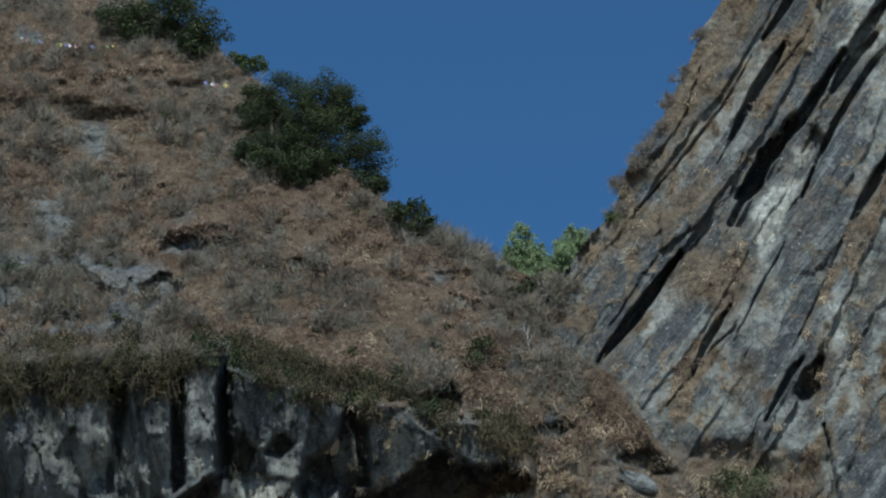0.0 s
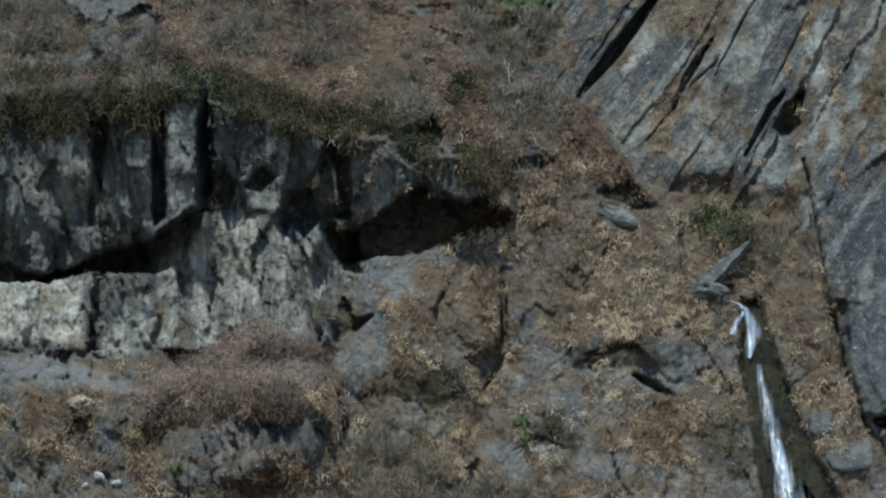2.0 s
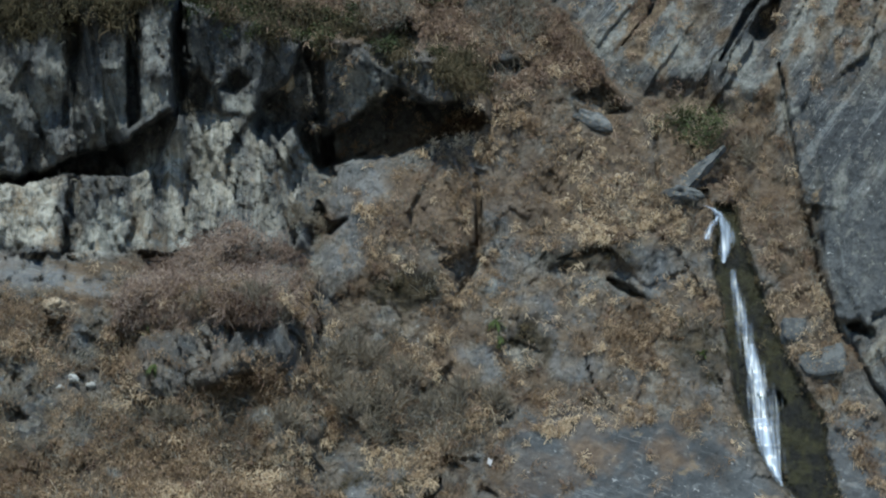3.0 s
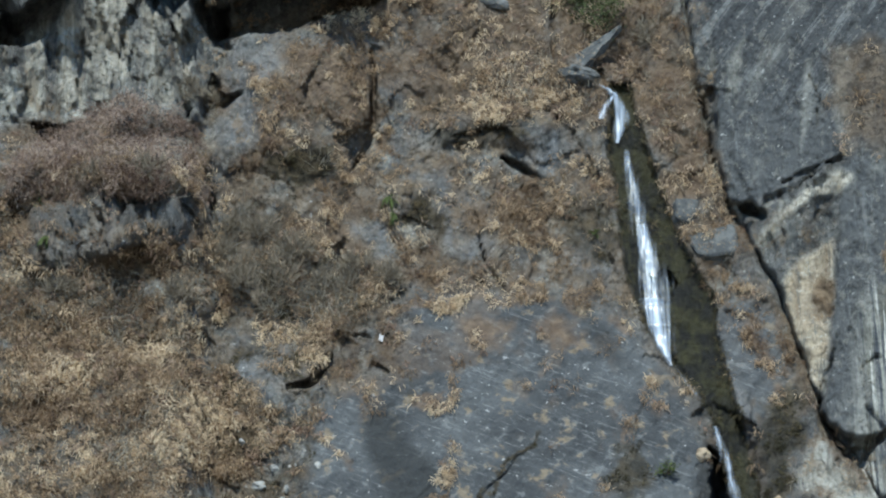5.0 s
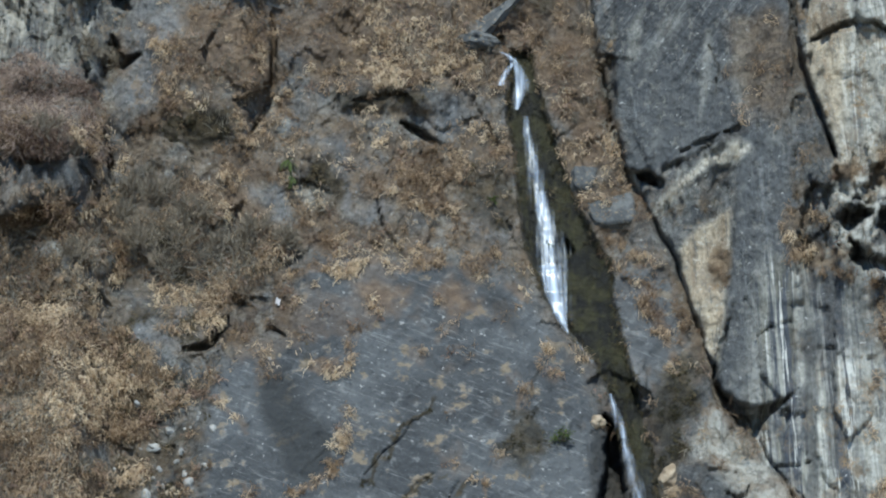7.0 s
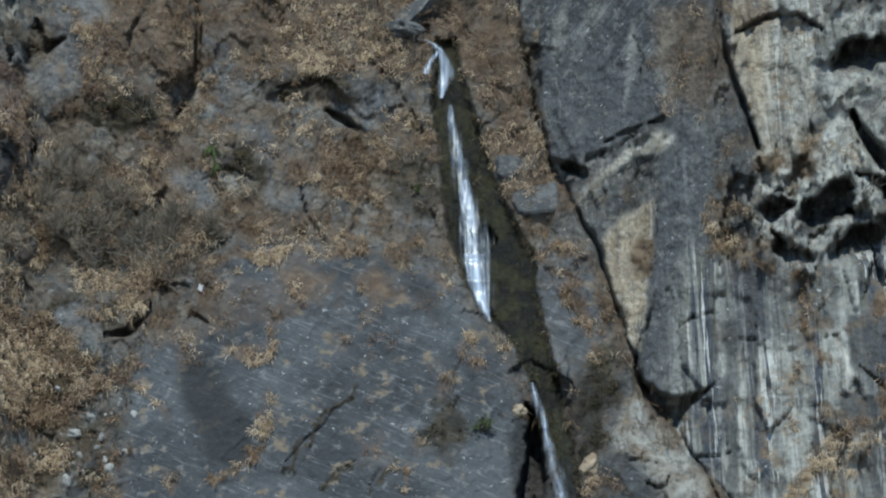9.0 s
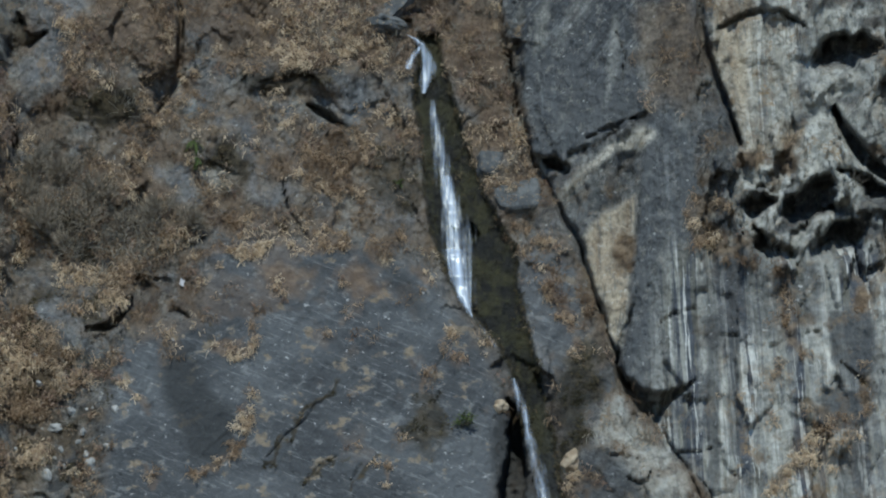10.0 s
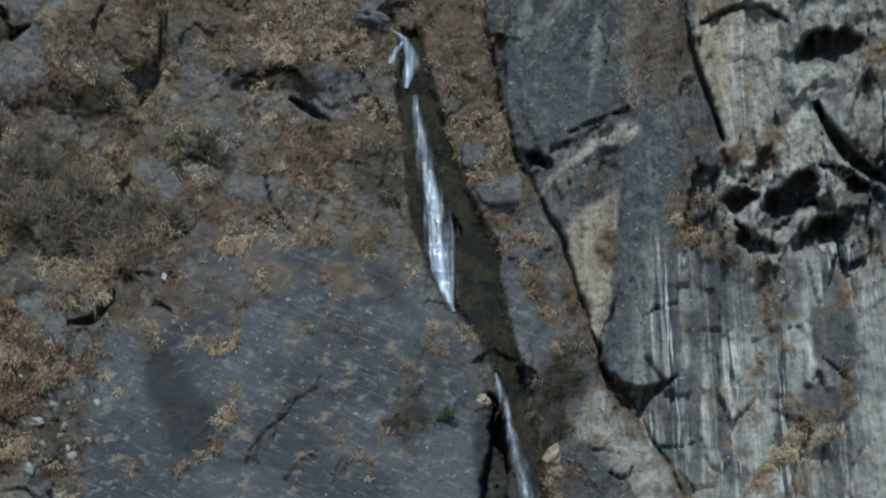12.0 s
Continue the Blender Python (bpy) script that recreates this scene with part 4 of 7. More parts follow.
    veg, straw = veg * (1 - 0.9 * sod_dark), straw * (1 - 0.9 * sod_dark)
    scrub = painted("scrub", ju, jw, 0.8)
    mound = zone(wu, ww, MOUND, 0.5)
    wet = zone(u + 0.25 * fbm(u * 0.9, w * 0.5, 3, 140), w, WET, 0.15)
    h = h + 0.7 * wet
    veg = veg * (1 - wet)
    pale = np.maximum.reduce([
        zone(fu, fw, [(-60, -0.4), (-28.2, -0.4), (-28.4, -3.8), (-60, -4.0)], 0.3) * 1.0,
        zone(wu, ww, [(-22.6, 1.6), (-19.5, 3.2), (-15.4, 1.5), (-14.8, -3.6), (-27.5, -4.4), (-25.0, -0.8)], 0.5) * ss(-0.6, 0.0, vnoise(u * 1.1, w * 0.25, 181) + 0.3 * patch2) * 0.8,
        painted("pale", fu, fw, 0.22), painted("column", fu, fw, 0.2), column * 1.0, zone(wu, ww, [(25, -7.2), (30.5, -6.6), (33, -10), (29, -10), (25, -10.4)], 0.5) * 0.9, zone(wu, ww, [(28.6, 0), (36, 0), (36, -9), (30.5, -7), (28.6, -6)], 0.5) * ss(-0.4, 0.2, patch2 + 0.1) * 0.8,
        zone(wu, ww, [(0.9, 12.0), (2.6, 13.1), (3.6, 12.2), (1.6, 10.6)], 0.3) * 0.5, zone(wu, ww, [(11.0, 13.0), (12.2, 12.4), (12.0, 8.5), (11.0, 9.5)], 0.4) * 0.6, zone(wu, ww, [(13.0, 25.0), (15.8, 27.5), (15.8, 29.5), (13.6, 28)], 0.4) * 0.7,
        zone(wu, ww, [(21.6, -22.3), (23.0, -21.2), (23.4, -25), (22.4, -25.6)], 0.2) * 0.8, zone(wu, ww, [(25.8, -21.4), (28.6, -21), (29, -28), (25.6, -28)], 0.6) * 0.75, zone(wu, ww, [(25, -9.2), (34, -8.5), (36, -14.6), (30, -15.2), (25, -14)], 0.6) * ss(-0.15, 0.2, patch2 + 0.3 * fbm(u * 2.5, w * 2.5, 3, 192)) * 0.85,
        right * 0.2 * ss(0.1, 0.5, beds)])
    pale = np.maximum(pale, 0.8 * right * ss(-13, -16, w) * ss(23.5, 26, u) * ss(-0.25, 0.25, fbm(u * 0.35, w * 0.2, 3, 191)))
    streak = right * ss(-12, -15, w) * ss(20.5, 22.0, u - 0.06 * (w + 15)) * ss(-0.6, 0.1, patch + 0.6) * (1 - ss(0.25, 0.5, fbm(u * 0.2, w * 0.15, 2, 188)))
    # two dark blocks low on the right: pale and streaks off, colour darkened
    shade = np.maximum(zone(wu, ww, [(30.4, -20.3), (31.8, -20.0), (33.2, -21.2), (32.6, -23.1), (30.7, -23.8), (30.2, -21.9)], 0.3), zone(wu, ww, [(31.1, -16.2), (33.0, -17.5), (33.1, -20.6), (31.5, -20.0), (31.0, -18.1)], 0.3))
    runpale, rundark = painted("runpale", fu, w, 0.14), painted("rundark", fu, w, 0.14)
    wall = right * ss(-12.5, -14.5, w + 0.8 * patch2) * ss(21.0, 22.5, u)
    streak = np.maximum(streak, wall) * (1 - 0.8 * rundark) * (1 - 0.7 * runpale)
    pale = np.maximum(pale * (1 - 0.9 * wall * (1 - runpale)), 0.95 * runpale)
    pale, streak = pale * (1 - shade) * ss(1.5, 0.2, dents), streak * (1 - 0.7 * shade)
    pillar = zone(wu, ww, [(-22.6, 1.6), (-19.5, 3.2), (-15.4, 1.5), (-14.8, -3.6), (-24.5, -4.0), (-24.0, -0.8)], 0.5)
    streak = np.maximum(streak, 0.3 * pillar)
    streak = np.maximum(streak, 0.6 * painted("column", fu, fw, 0.2) * ss(25.0, 25.8, u))
    streak = np.maximum(streak, 0.3 * dark * ss(-13, -17, w) * ss(20.0, 21.0, u))
    tan = np.maximum.reduce([painted("tan", fu, fw, 0.25), column * (1 - 0.6 * ss(25.0, 26.2, u)), 0.15 * zone(wu, ww, LOW_PALE, 0.3), 0.5 * pillar, 0.35 * zone(fu, fw, [(-60, -0.2), (-28.0, -0.2), (-28.2, -4.0), (-60, -4.2)], 0.3), 0.8 * zone(wu, ww, [(24.6, -7.0), (28.6, -6.2), (28.0, -8.2), (25, -8.6)], 0.4)])
    # slab's own dark tone, plus the overhanging block's shade painted into the colour
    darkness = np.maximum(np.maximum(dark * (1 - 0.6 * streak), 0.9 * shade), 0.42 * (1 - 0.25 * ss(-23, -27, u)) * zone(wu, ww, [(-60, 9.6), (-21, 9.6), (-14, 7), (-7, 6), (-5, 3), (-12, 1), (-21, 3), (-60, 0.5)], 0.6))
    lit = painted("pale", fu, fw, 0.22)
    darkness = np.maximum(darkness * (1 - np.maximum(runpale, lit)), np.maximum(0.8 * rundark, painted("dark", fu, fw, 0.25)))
    bed = np.floor(across * (0.7 + 0.1 * vnoise(u * 0.1, w * 0.1, 44)) + 0.9 * fbm(u * 0.12, w * 0.12, 3, 41))
    tone = lattice(bed, np.floor(along * 0.11 + 0.7 * bed), 79)
    pale = np.maximum(pale, 0.45 * right * upper * (1 - dark) * ss(0.8, 0.86, tone) * ss(-0.3, 0.2, patch2 + 0.1))
    pale = np.maximum(pale, np.maximum(0.8 * zone(wu, ww, [(12.7, 24.9), (13.2, 25.8), (15.2, 27.3), (15.2, 26.2), (14.0, 25.0)], 0.2), 0.9 * zone(wu, ww, [(11.5, 11.6), (12.3, 11.6), (12.3, 9.4), (11.6, 9.4)], 0.3)))
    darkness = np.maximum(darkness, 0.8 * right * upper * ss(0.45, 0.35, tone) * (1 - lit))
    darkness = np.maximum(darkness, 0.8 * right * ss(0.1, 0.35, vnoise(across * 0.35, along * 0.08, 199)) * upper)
    pale = np.maximum(pale, 0.4 * ss(0.80, 0.9, t2) * (1 - hill) * (1 - block_a) * (1 - big) * (1 - darkness))
    darkness = np.maximum(darkness, 0.7 * ss(0.3, 0.15, t1) * (1 - big))
    ochre = np.clip(low * (1 - block_a) * (0.75 + 0.5 * t2) + 0.35 * right * upper * ss(0.4, 0.8, t2), 0, 1) * (1 - 0.8 * big) * (1 - dark)
    near_ridge = ss(4.5, 1.0, bend(RIDGE, u) - w + 1.2 * patch2) * right
    ochre = np.maximum(ochre, 0.6 * near_ridge)
    calm = np.clip(np.maximum.reduce([0.5 * pale, 0.6 * path, 0.75 * big, 0.45 * dark, 0.5 * column, 0.8 * bare * ss(-21, -20, w), 0.6 * damp, 0.35 * right * upper, 0.5 * blue]), 0, 1)
    ochre = ochre * (1 - 0.85 * bare)
    wall = right * ss(-12.5, -14.5, w) * ss(21.0, 22.5, u)
    calm = np.maximum(calm, 0.75 * wall)
    calm = np.maximum(calm, np.maximum(0.6 * level, 0.25 * mid))
    brown = np.clip(0.75 * low * (1 - bank) * (1 - block_a) * ss(-0.22, 0.12, patch + 0.6 * patch2 + 0.25 * fbm(u * 2.2, w * 2.2, 3, 136)), 0, 1) * (1 - blue) * (1 - big) * (1 - bare) * (1 - wet)
    brown = np.maximum(brown, 0.8 * sod * right)
    brown = np.maximum(brown, 0.4 * right * upper * ss(0.15, 0.4, rveg) * (1 - painted("smooth", fu, fw, 0.4)))
    crust = (1 - dark) * (1 - big) * (1 - 0.7 * block_a * ss(0, 1, w)) * (0.35 + 0.65 * ss(-0.2, 0.3, patch))
    seep = np.maximum(0.9 * zone(wu, ww, [(12.3, -22.4), (13.4, -22.0), (14.2, -24.6), (14.9, -27), (15.6, -34), (12.2, -34), (12.4, -27)], 0.3), 0.5 * zone(wu, ww, [(14.6, -21.5), (16.2, -20.5), (17.2, -22), (16.4, -26.4), (16.0, -34), (15, -34), (15, -25)], 0.4))
    seep = np.maximum(seep, big * painted("seep", 0.75 * u + 0.25 * ju, 0.75 * w + 0.25 * jw, 0.5))
    # dark runs borrow the near-black seep tone to offset the sun on them
    seep = np.maximum(seep, 0.5 * rundark)
    moss = zone(wu, ww, [(-60, 10.4), (-27, 10.2), (-21, 9.8), (-22, 8.6), (-26, 7.8), (-60, 6.0)], 0.6)
    moss = np.maximum(np.maximum(moss, 0.95 * sod_dark), 0.6 * ss(-0.25, 0.2, patch2) * zone(wu, ww, [(-13.8, -16), (-9, -17), (-8.6, -22), (-9.6, -28), (-13.8, -28)], 0.8))
    rim = ss(1.3, 0.4, np.abs(ww + uneven - np.interp(u, [-40, -21, -18, -14.5, -10, -7, -5], [10.0, 9.7, 8.4, 7.2, 6.6, 5.7, 4.4]))) * ss(-4, -6, u)
    ruddy = np.clip(hill * 0.8 + 0.5 * bank * ss(-14, -8, w), 0, 1)
    ruddy = np.maximum(ruddy, 0.7 * low * (1 - bank))
    return h, dict(soil=np.maximum.reduce([veg * (1 - 0.25 * low * (1 - bank)), 0.85 * sod, 0.15 * low * (1 - block_a) * (1 - bank) * (1 - blue) * (1 - big) * (1 - bare) * (1 - wet) * ss(-0.3, 0.2, patch2 + 0.3)]), tan=tan, blue=np.maximum(blue, 0.6 * crag) * (1 - 0.5 * pillar),  beds=right * upper, calm=calm, rim=rim, crag=crag, straw=straw, scrub=scrub, brown=brown, sod=sod, grey=painted("grey", ju, jw, 1.2), pebble=painted("pebble", ju, jw, 0.6), mound=mound, ochre=ochre, crust=crust, seep=seep, veg=veg, pale=pale, dark=darkness, wet=wet, streak=streak, moss=moss, ruddy=ruddy, hill=hill, right=right, slab=np.maximum(np.maximum(big, 0.7 * zone(wu, ww, ROUND_SLAB, 0.4)), 0.8 * bare * ss(-22.5, -21, w - 0.3 * (u - 16))), bank=bank, low=low, gully=gully)


# ---- materials ----
def material(name):
    m = bpy.data.materials.new(name)
    m.use_nodes = True
    nt = m.node_tree
    return m, nt, nt.nodes["Principled BSDF"]


def node(nt, kind, **ins):
    n = nt.nodes.new(kind)
    for key, value in ins.items():
        n.inputs[key].default_value = value
    return n


def mixed(nt, fac, a, b):
    n = nt.nodes.new("ShaderNodeMix")
    n.data_type = "RGBA"
    for k, v in ((0, fac), (6, a), (7, b)):
        if isinstance(v, (int, float)):
            n.inputs[k].default_value = v
        elif isinstance(v, tuple):
            n.inputs[k].default_value = (*v, 1)
        else:
            nt.links.new(v, n.inputs[k])
    return n.outputs[2]


def ramp(nt, src, lo, hi):
    n = nt.nodes.new("ShaderNodeMapRange")
    n.interpolation_type = "SMOOTHSTEP"
    n.inputs[1].default_value, n.inputs[2].default_value = lo, hi
    nt.links.new(src, n.inputs[0])
    return n.outputs[0]


def times(nt, a, b):
    n = nt.nodes.new("ShaderNodeMath")
    n.operation = "MULTIPLY"
    for k, v in ((0, a), (1, b)):
        if isinstance(v, (int, float)):
            n.inputs[k].default_value = v
        else:
            nt.links.new(v, n.inputs[k])
    return n.outputs[0]


def grain(nt, scale, stretch=(1, 1, 1), detail=5.0, rough=0.6, turn=(0, 0, 0)):
    tc = nt.nodes.new("ShaderNodeTexCoord")
    mp = nt.nodes.new("ShaderNodeMapping")
    mp.inputs["Scale"].default_value = stretch
    if any(turn):
        rot = nt.nodes.new("ShaderNodeMapping")
        rot.inputs["Rotation"].default_value = [radians(a) for a in turn]
        nt.links.new(tc.outputs["Object"], rot.inputs[0])
        nt.links.new(rot.outputs[0], mp.inputs[0])
    else:
        nt.links.new(tc.outputs["Object"], mp.inputs[0])
    n = node(nt, "ShaderNodeTexNoise", Scale=scale, Detail=detail, Roughness=rough)
    nt.links.new(mp.outputs[0], n.inputs["Vector"])
    return n.outputs["Fac"]


def attr(nt, name):
    n = nt.nodes.new("ShaderNodeAttribute")
    n.attribute_name = name
    return n.outputs["Fac"]


def broken(nt, scale, stretch):
    """Bent cells: the height of small facets, and a random tone for each."""
    tc = nt.nodes.new("ShaderNodeTexCoord")
    mp = nt.nodes.new("ShaderNodeMapping")
    mp.inputs["Scale"].default_value = stretch
    nt.links.new(tc.outputs["Object"], mp.inputs[0])
    nz = node(nt, "ShaderNodeTexNoise", Scale=scale * 0.8, Detail=4.0)
    nt.links.new(mp.outputs[0], nz.inputs["Vector"])
    mv = nt.nodes.new("ShaderNodeVectorMath")
    mv.operation = "MULTIPLY_ADD"
    nt.links.new(nz.outputs["Color"], mv.inputs[0])
    mv.inputs[1].default_value = (0.9 / scale,) * 3
    nt.links.new(mp.outputs[0], mv.inputs[2])
    vo = node(nt, "ShaderNodeTexVoronoi", Scale=scale)
    nt.links.new(mv.outputs[0], vo.inputs["Vector"])
    sp = nt.nodes.new("ShaderNodeSeparateColor")
    nt.links.new(vo.outputs["Color"], sp.inputs[0])
    return vo.outputs["Distance"], sp.outputs[0]


def rock_material():
    m, nt, p = material("weathered_rock")
    big, mid, fine = grain(nt, 0.25), grain(nt, 1.3), grain(nt, 6.0)
    col = mixed(nt, ramp(nt, big, 0.35, 0.65), (0.096, 0.098, 0.100), (0.188, 0.188, 0.188))
    col = mixed(nt, times(nt, ramp(nt, mid, 0.45, 0.7), 0.6), col, (0.25, 0.25, 0.245))
    _, cells = broken(nt, 1.7, (1, 1, 0.7))
    col = mixed(nt, times(nt, ramp(nt, cells, 0.75, 0.95), 0.55), col, (0.30, 0.285, 0.25))
    col = mixed(nt, times(nt, ramp(nt, cells, 0.28, 0.08), 0.65), col, (0.045, 0.046, 0.048))
    col = mixed(nt, times(nt, ramp(nt, grain(nt, 3.0, detail=8, rough=0.75), 0.50, 0.40), 0.5), col, (0.05, 0.05, 0.05))
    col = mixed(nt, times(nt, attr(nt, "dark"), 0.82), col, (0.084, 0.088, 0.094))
    col = mixed(nt, times(nt, times(nt, attr(nt, "dark"), ramp(nt, grain(nt, 1.0, (1.8, 0.05, 0.16), 8.0, 0.7), 0.53, 0.66)), 0.7), col, (0.185, 0.19, 0.195))
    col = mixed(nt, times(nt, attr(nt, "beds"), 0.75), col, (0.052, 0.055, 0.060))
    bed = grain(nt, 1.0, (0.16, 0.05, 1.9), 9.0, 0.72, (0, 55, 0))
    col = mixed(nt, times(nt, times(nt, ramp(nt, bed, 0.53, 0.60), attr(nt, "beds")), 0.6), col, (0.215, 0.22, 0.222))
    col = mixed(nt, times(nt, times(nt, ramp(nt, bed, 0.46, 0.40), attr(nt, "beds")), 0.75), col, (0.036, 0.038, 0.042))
    pale = mixed(nt, ramp(nt, mid, 0.35, 0.65), (0.30, 0.292, 0.26), (0.54, 0.53, 0.485))
    pale = mixed(nt, times(nt, attr(nt, "tan"), 0.85), pale, mixed(nt, ramp(nt, grain(nt, 1.0, (1.3, 0.6, 0.22), 6.0, 0.65), 0.36, 0.62), (0.235, 0.175, 0.115), (0.45, 0.375, 0.275)))
    pale = mixed(nt, times(nt, ramp(nt, grain(nt, 1.0, (2.6, 0.6, 0.5), 8.0, 0.7), 0.53, 0.60), 0.7), pale, (0.135, 0.135, 0.125))
    pale = mixed(nt, times(nt, ramp(nt, grain(nt, 5.0, detail=6), 0.58, 0.66), 0.5), pale, (0.56, 0.55, 0.51))
    col = mixed(nt, attr(nt, "pale"), col, pale)
    runs = grain(nt, 1.0, (0.75, 0, 0.03), 4.0, 0.6)
    runs2 = grain(nt, 1.0, (2.0, 0, 0.10), 5.0, 0.62)
    runs3 = grain(nt, 1.0, (1.4, 0, 0.16), 6.0, 0.65)
    streaky = mixed(nt, ramp(nt, runs, 0.46, 0.51), (0.066, 0.073, 0.088), (0.29, 0.288, 0.262))
    streaky = mixed(nt, times(nt, ramp(nt, runs3, 0.54, 0.58), 0.6), streaky, (0.15, 0.14, 0.105))
    streaky = mixed(nt, times(nt, ramp(nt, runs2, 0.545, 0.575), 0.9), streaky, (0.56, 0.555, 0.52))
    streaky = mixed(nt, times(nt, ramp(nt, runs2, 0.44, 0.40), 0.8), streaky, (0.060, 0.066, 0.078))
    col = mixed(nt, attr(nt, "streak"), col, streaky)
    lichen = times(nt, times(nt, ramp(nt, grain(nt, 0.9, detail=7), 0.54, 0.64), ramp(nt, fine, 0.4, 0.6)), attr(nt, "crust"))
    col = mixed(nt, times(nt, lichen, 0.75), col, (0.30, 0.20, 0.10))
    stain = ramp(nt, grain(nt, 0.55, (1, 1, 0.6), 6.0), 0.42, 0.60)
    col = mixed(nt, times(nt, times(nt, stain, attr(nt, "ochre")), 0.7), col, mixed(nt, fine, (0.15, 0.108, 0.07), (0.30, 0.225, 0.15)))
    blue = mixed(nt, ramp(nt, grain(nt, 0.9, (1, 1, 0.6), 7.0, 0.65), 0.40, 0.60), (0.078, 0.082, 0.090), (0.160, 0.166, 0.178))
    col = mixed(nt, times(nt, attr(nt, "blue"), 0.75), col, blue)
    brown = mixed(nt, ramp(nt, grain(nt, 1.1, (1, 1, 0.7), 7.0, 0.65), 0.38, 0.62), (0.054, 0.041, 0.031), (0.136, 0.104, 0.078))
    col = mixed(nt, times(nt, attr(nt, "brown"), 0.85), col, brown)
    plain = node(nt, "ShaderNodeMapRange")
    plain.inputs[3].default_value, plain.inputs[4].default_value = 1.0, 0.25
    nt.links.new(attr(nt, "calm"), plain.inputs[0])
    chips = grain(nt, 2.4, (1, 1, 0.8), 9.0, 0.72)
    col = mixed(nt, times(nt, times(nt, ramp(nt, chips, 0.44, 0.41), plain.outputs[0]), 0.5), col, (0.030, 0.029, 0.027))
    flecks = grain(nt, 1.7, (1.2, 1, 0.8), 9.0, 0.75)
    col = mixed(nt, times(nt, times(nt, ramp(nt, flecks, 0.55, 0.59), plain.outputs[0]), 0.55), col, (0.29, 0.275, 0.245))
    crumbs = grain(nt, 0.85, (1, 1, 0.7), 9.0, 0.72)
    col = mixed(nt, times(nt, times(nt, ramp(nt, crumbs, 0.53, 0.57), attr(nt, "crust")), 0.55), col, (0.19, 0.135, 0.085))
    spots = ramp(nt, grain(nt, 3.1, detail=3), 0.66, 0.72)
    col = mixed(nt, times(nt, spots, 0.7), col, (0.42, 0.42, 0.41))
    slab = mixed(nt, ramp(nt, grain(nt, 0.2, detail=6), 0.38, 0.62), (0.048, 0.051, 0.056), (0.090, 0.095, 0.102))
    slab = mixed(nt, times(nt, ramp(nt, grain(nt, 1.0, (0.6, 0.3, 5.0), 9.0, 0.78, (0, -24, 0)), 0.53, 0.65), 0.45), slab, (0.27, 0.275, 0.28))
    slab = mixed(nt, times(nt, ramp(nt, grain(nt, 1.6, detail=6), 0.56, 0.66), 0.5), slab, (0.20, 0.205, 0.21))
    slab = mixed(nt, times(nt, ramp(nt, grain(nt, 0.8, detail=7), 0.58, 0.66), 0.6), slab, (0.24, 0.18, 0.11))
    slab = mixed(nt, times(nt, ramp(nt, grain(nt, 5.0, (1, 1, 2.2), 8.0, 0.75, (0, -24, 0)), 0.56, 0.70), 0.45), slab, (0.24, 0.245, 0.25))
    slab = mixed(nt, times(nt, ramp(nt, grain(nt, 4.0, (1, 1, 1.6), 8.0, 0.75, (0, -24, 0)), 0.44, 0.34), 0.6), slab, (0.03, 0.031, 0.033))
    slab = mixed(nt, times(nt, spots, 0.6), slab, (0.45, 0.45, 0.45))
    col = mixed(nt, attr(nt, "slab"), col, slab)
    soil = mixed(nt, ramp(nt, mid, 0.35, 0.65), (0.090, 0.064, 0.043), (0.20, 0.147, 0.098))
    soil = mixed(nt, times(nt, attr(nt, "ruddy"), 0.5), soil, (0.15, 0.094, 0.063))
    col = mixed(nt, attr(nt, "soil"), col, soil)
    col = mixed(nt, times(nt, attr(nt, "moss"), 0.93), col, mixed(nt, ramp(nt, mid, 0.4, 0.62), (0.020, 0.016, 0.008), (0.056, 0.041, 0.020)))
    damp = mixed(nt, ramp(nt, grain(nt, 0.55, detail=7), 0.42, 0.58), (0.005, 0.005, 0.004), (0.024, 0.022, 0.008))
    damp = mixed(nt, times(nt, ramp(nt, grain(nt, 2.6, (1.6, 1.0, 0.35), 7.0, 0.7), 0.52, 0.64), 0.5), damp, (0.048, 0.044, 0.016))
    col = mixed(nt, attr(nt, "wet"), col, damp)
    col = mixed(nt, times(nt, attr(nt, "seep"), 0.85), col, (0.030, 0.032, 0.034))
    nt.links.new(col, p.inputs["Base Color"])
    rough = node(nt, "ShaderNodeMapRange")
    rough.inputs[3].default_value, rough.inputs[4].default_value = 0.85, 0.5
    nt.links.new(attr(nt, "wet"), rough.inputs[0])
    nt.links.new(rough.outputs[0], p.inputs["Roughness"])
    p.inputs["Specular IOR Level"].default_value = 0.25
    f1, c1 = broken(nt, 1.1, (1, 1, 0.8))
    f2, c2 = broken(nt, 3.4, (1, 1, 0.75))
    last = None
    calm = node(nt, "ShaderNodeMapRange")
    calm.inputs[3].default_value, calm.inputs[4].default_value = 1.0, 0.3
    nt.links.new(attr(nt, "calm"), calm.inputs[0])
    for height, dist, power in ((f1, 0.45, 0.8), (f2, 0.20, 0.8), (grain(nt, 2.2, (1, 1, 0.7), 10.0, 0.75), 0.5, 0.9)):
        b = node(nt, "ShaderNodeBump", Distance=dist)
        nt.links.new(times(nt, calm.outputs[0], power), b.inputs["Strength"])
        nt.links.new(height, b.inputs["Height"])
        if last:
            nt.links.new(last.outputs[0], b.inputs["Normal"])
        last = b
    nt.links.new(last.outputs[0], p.inputs["Normal"])
    return m


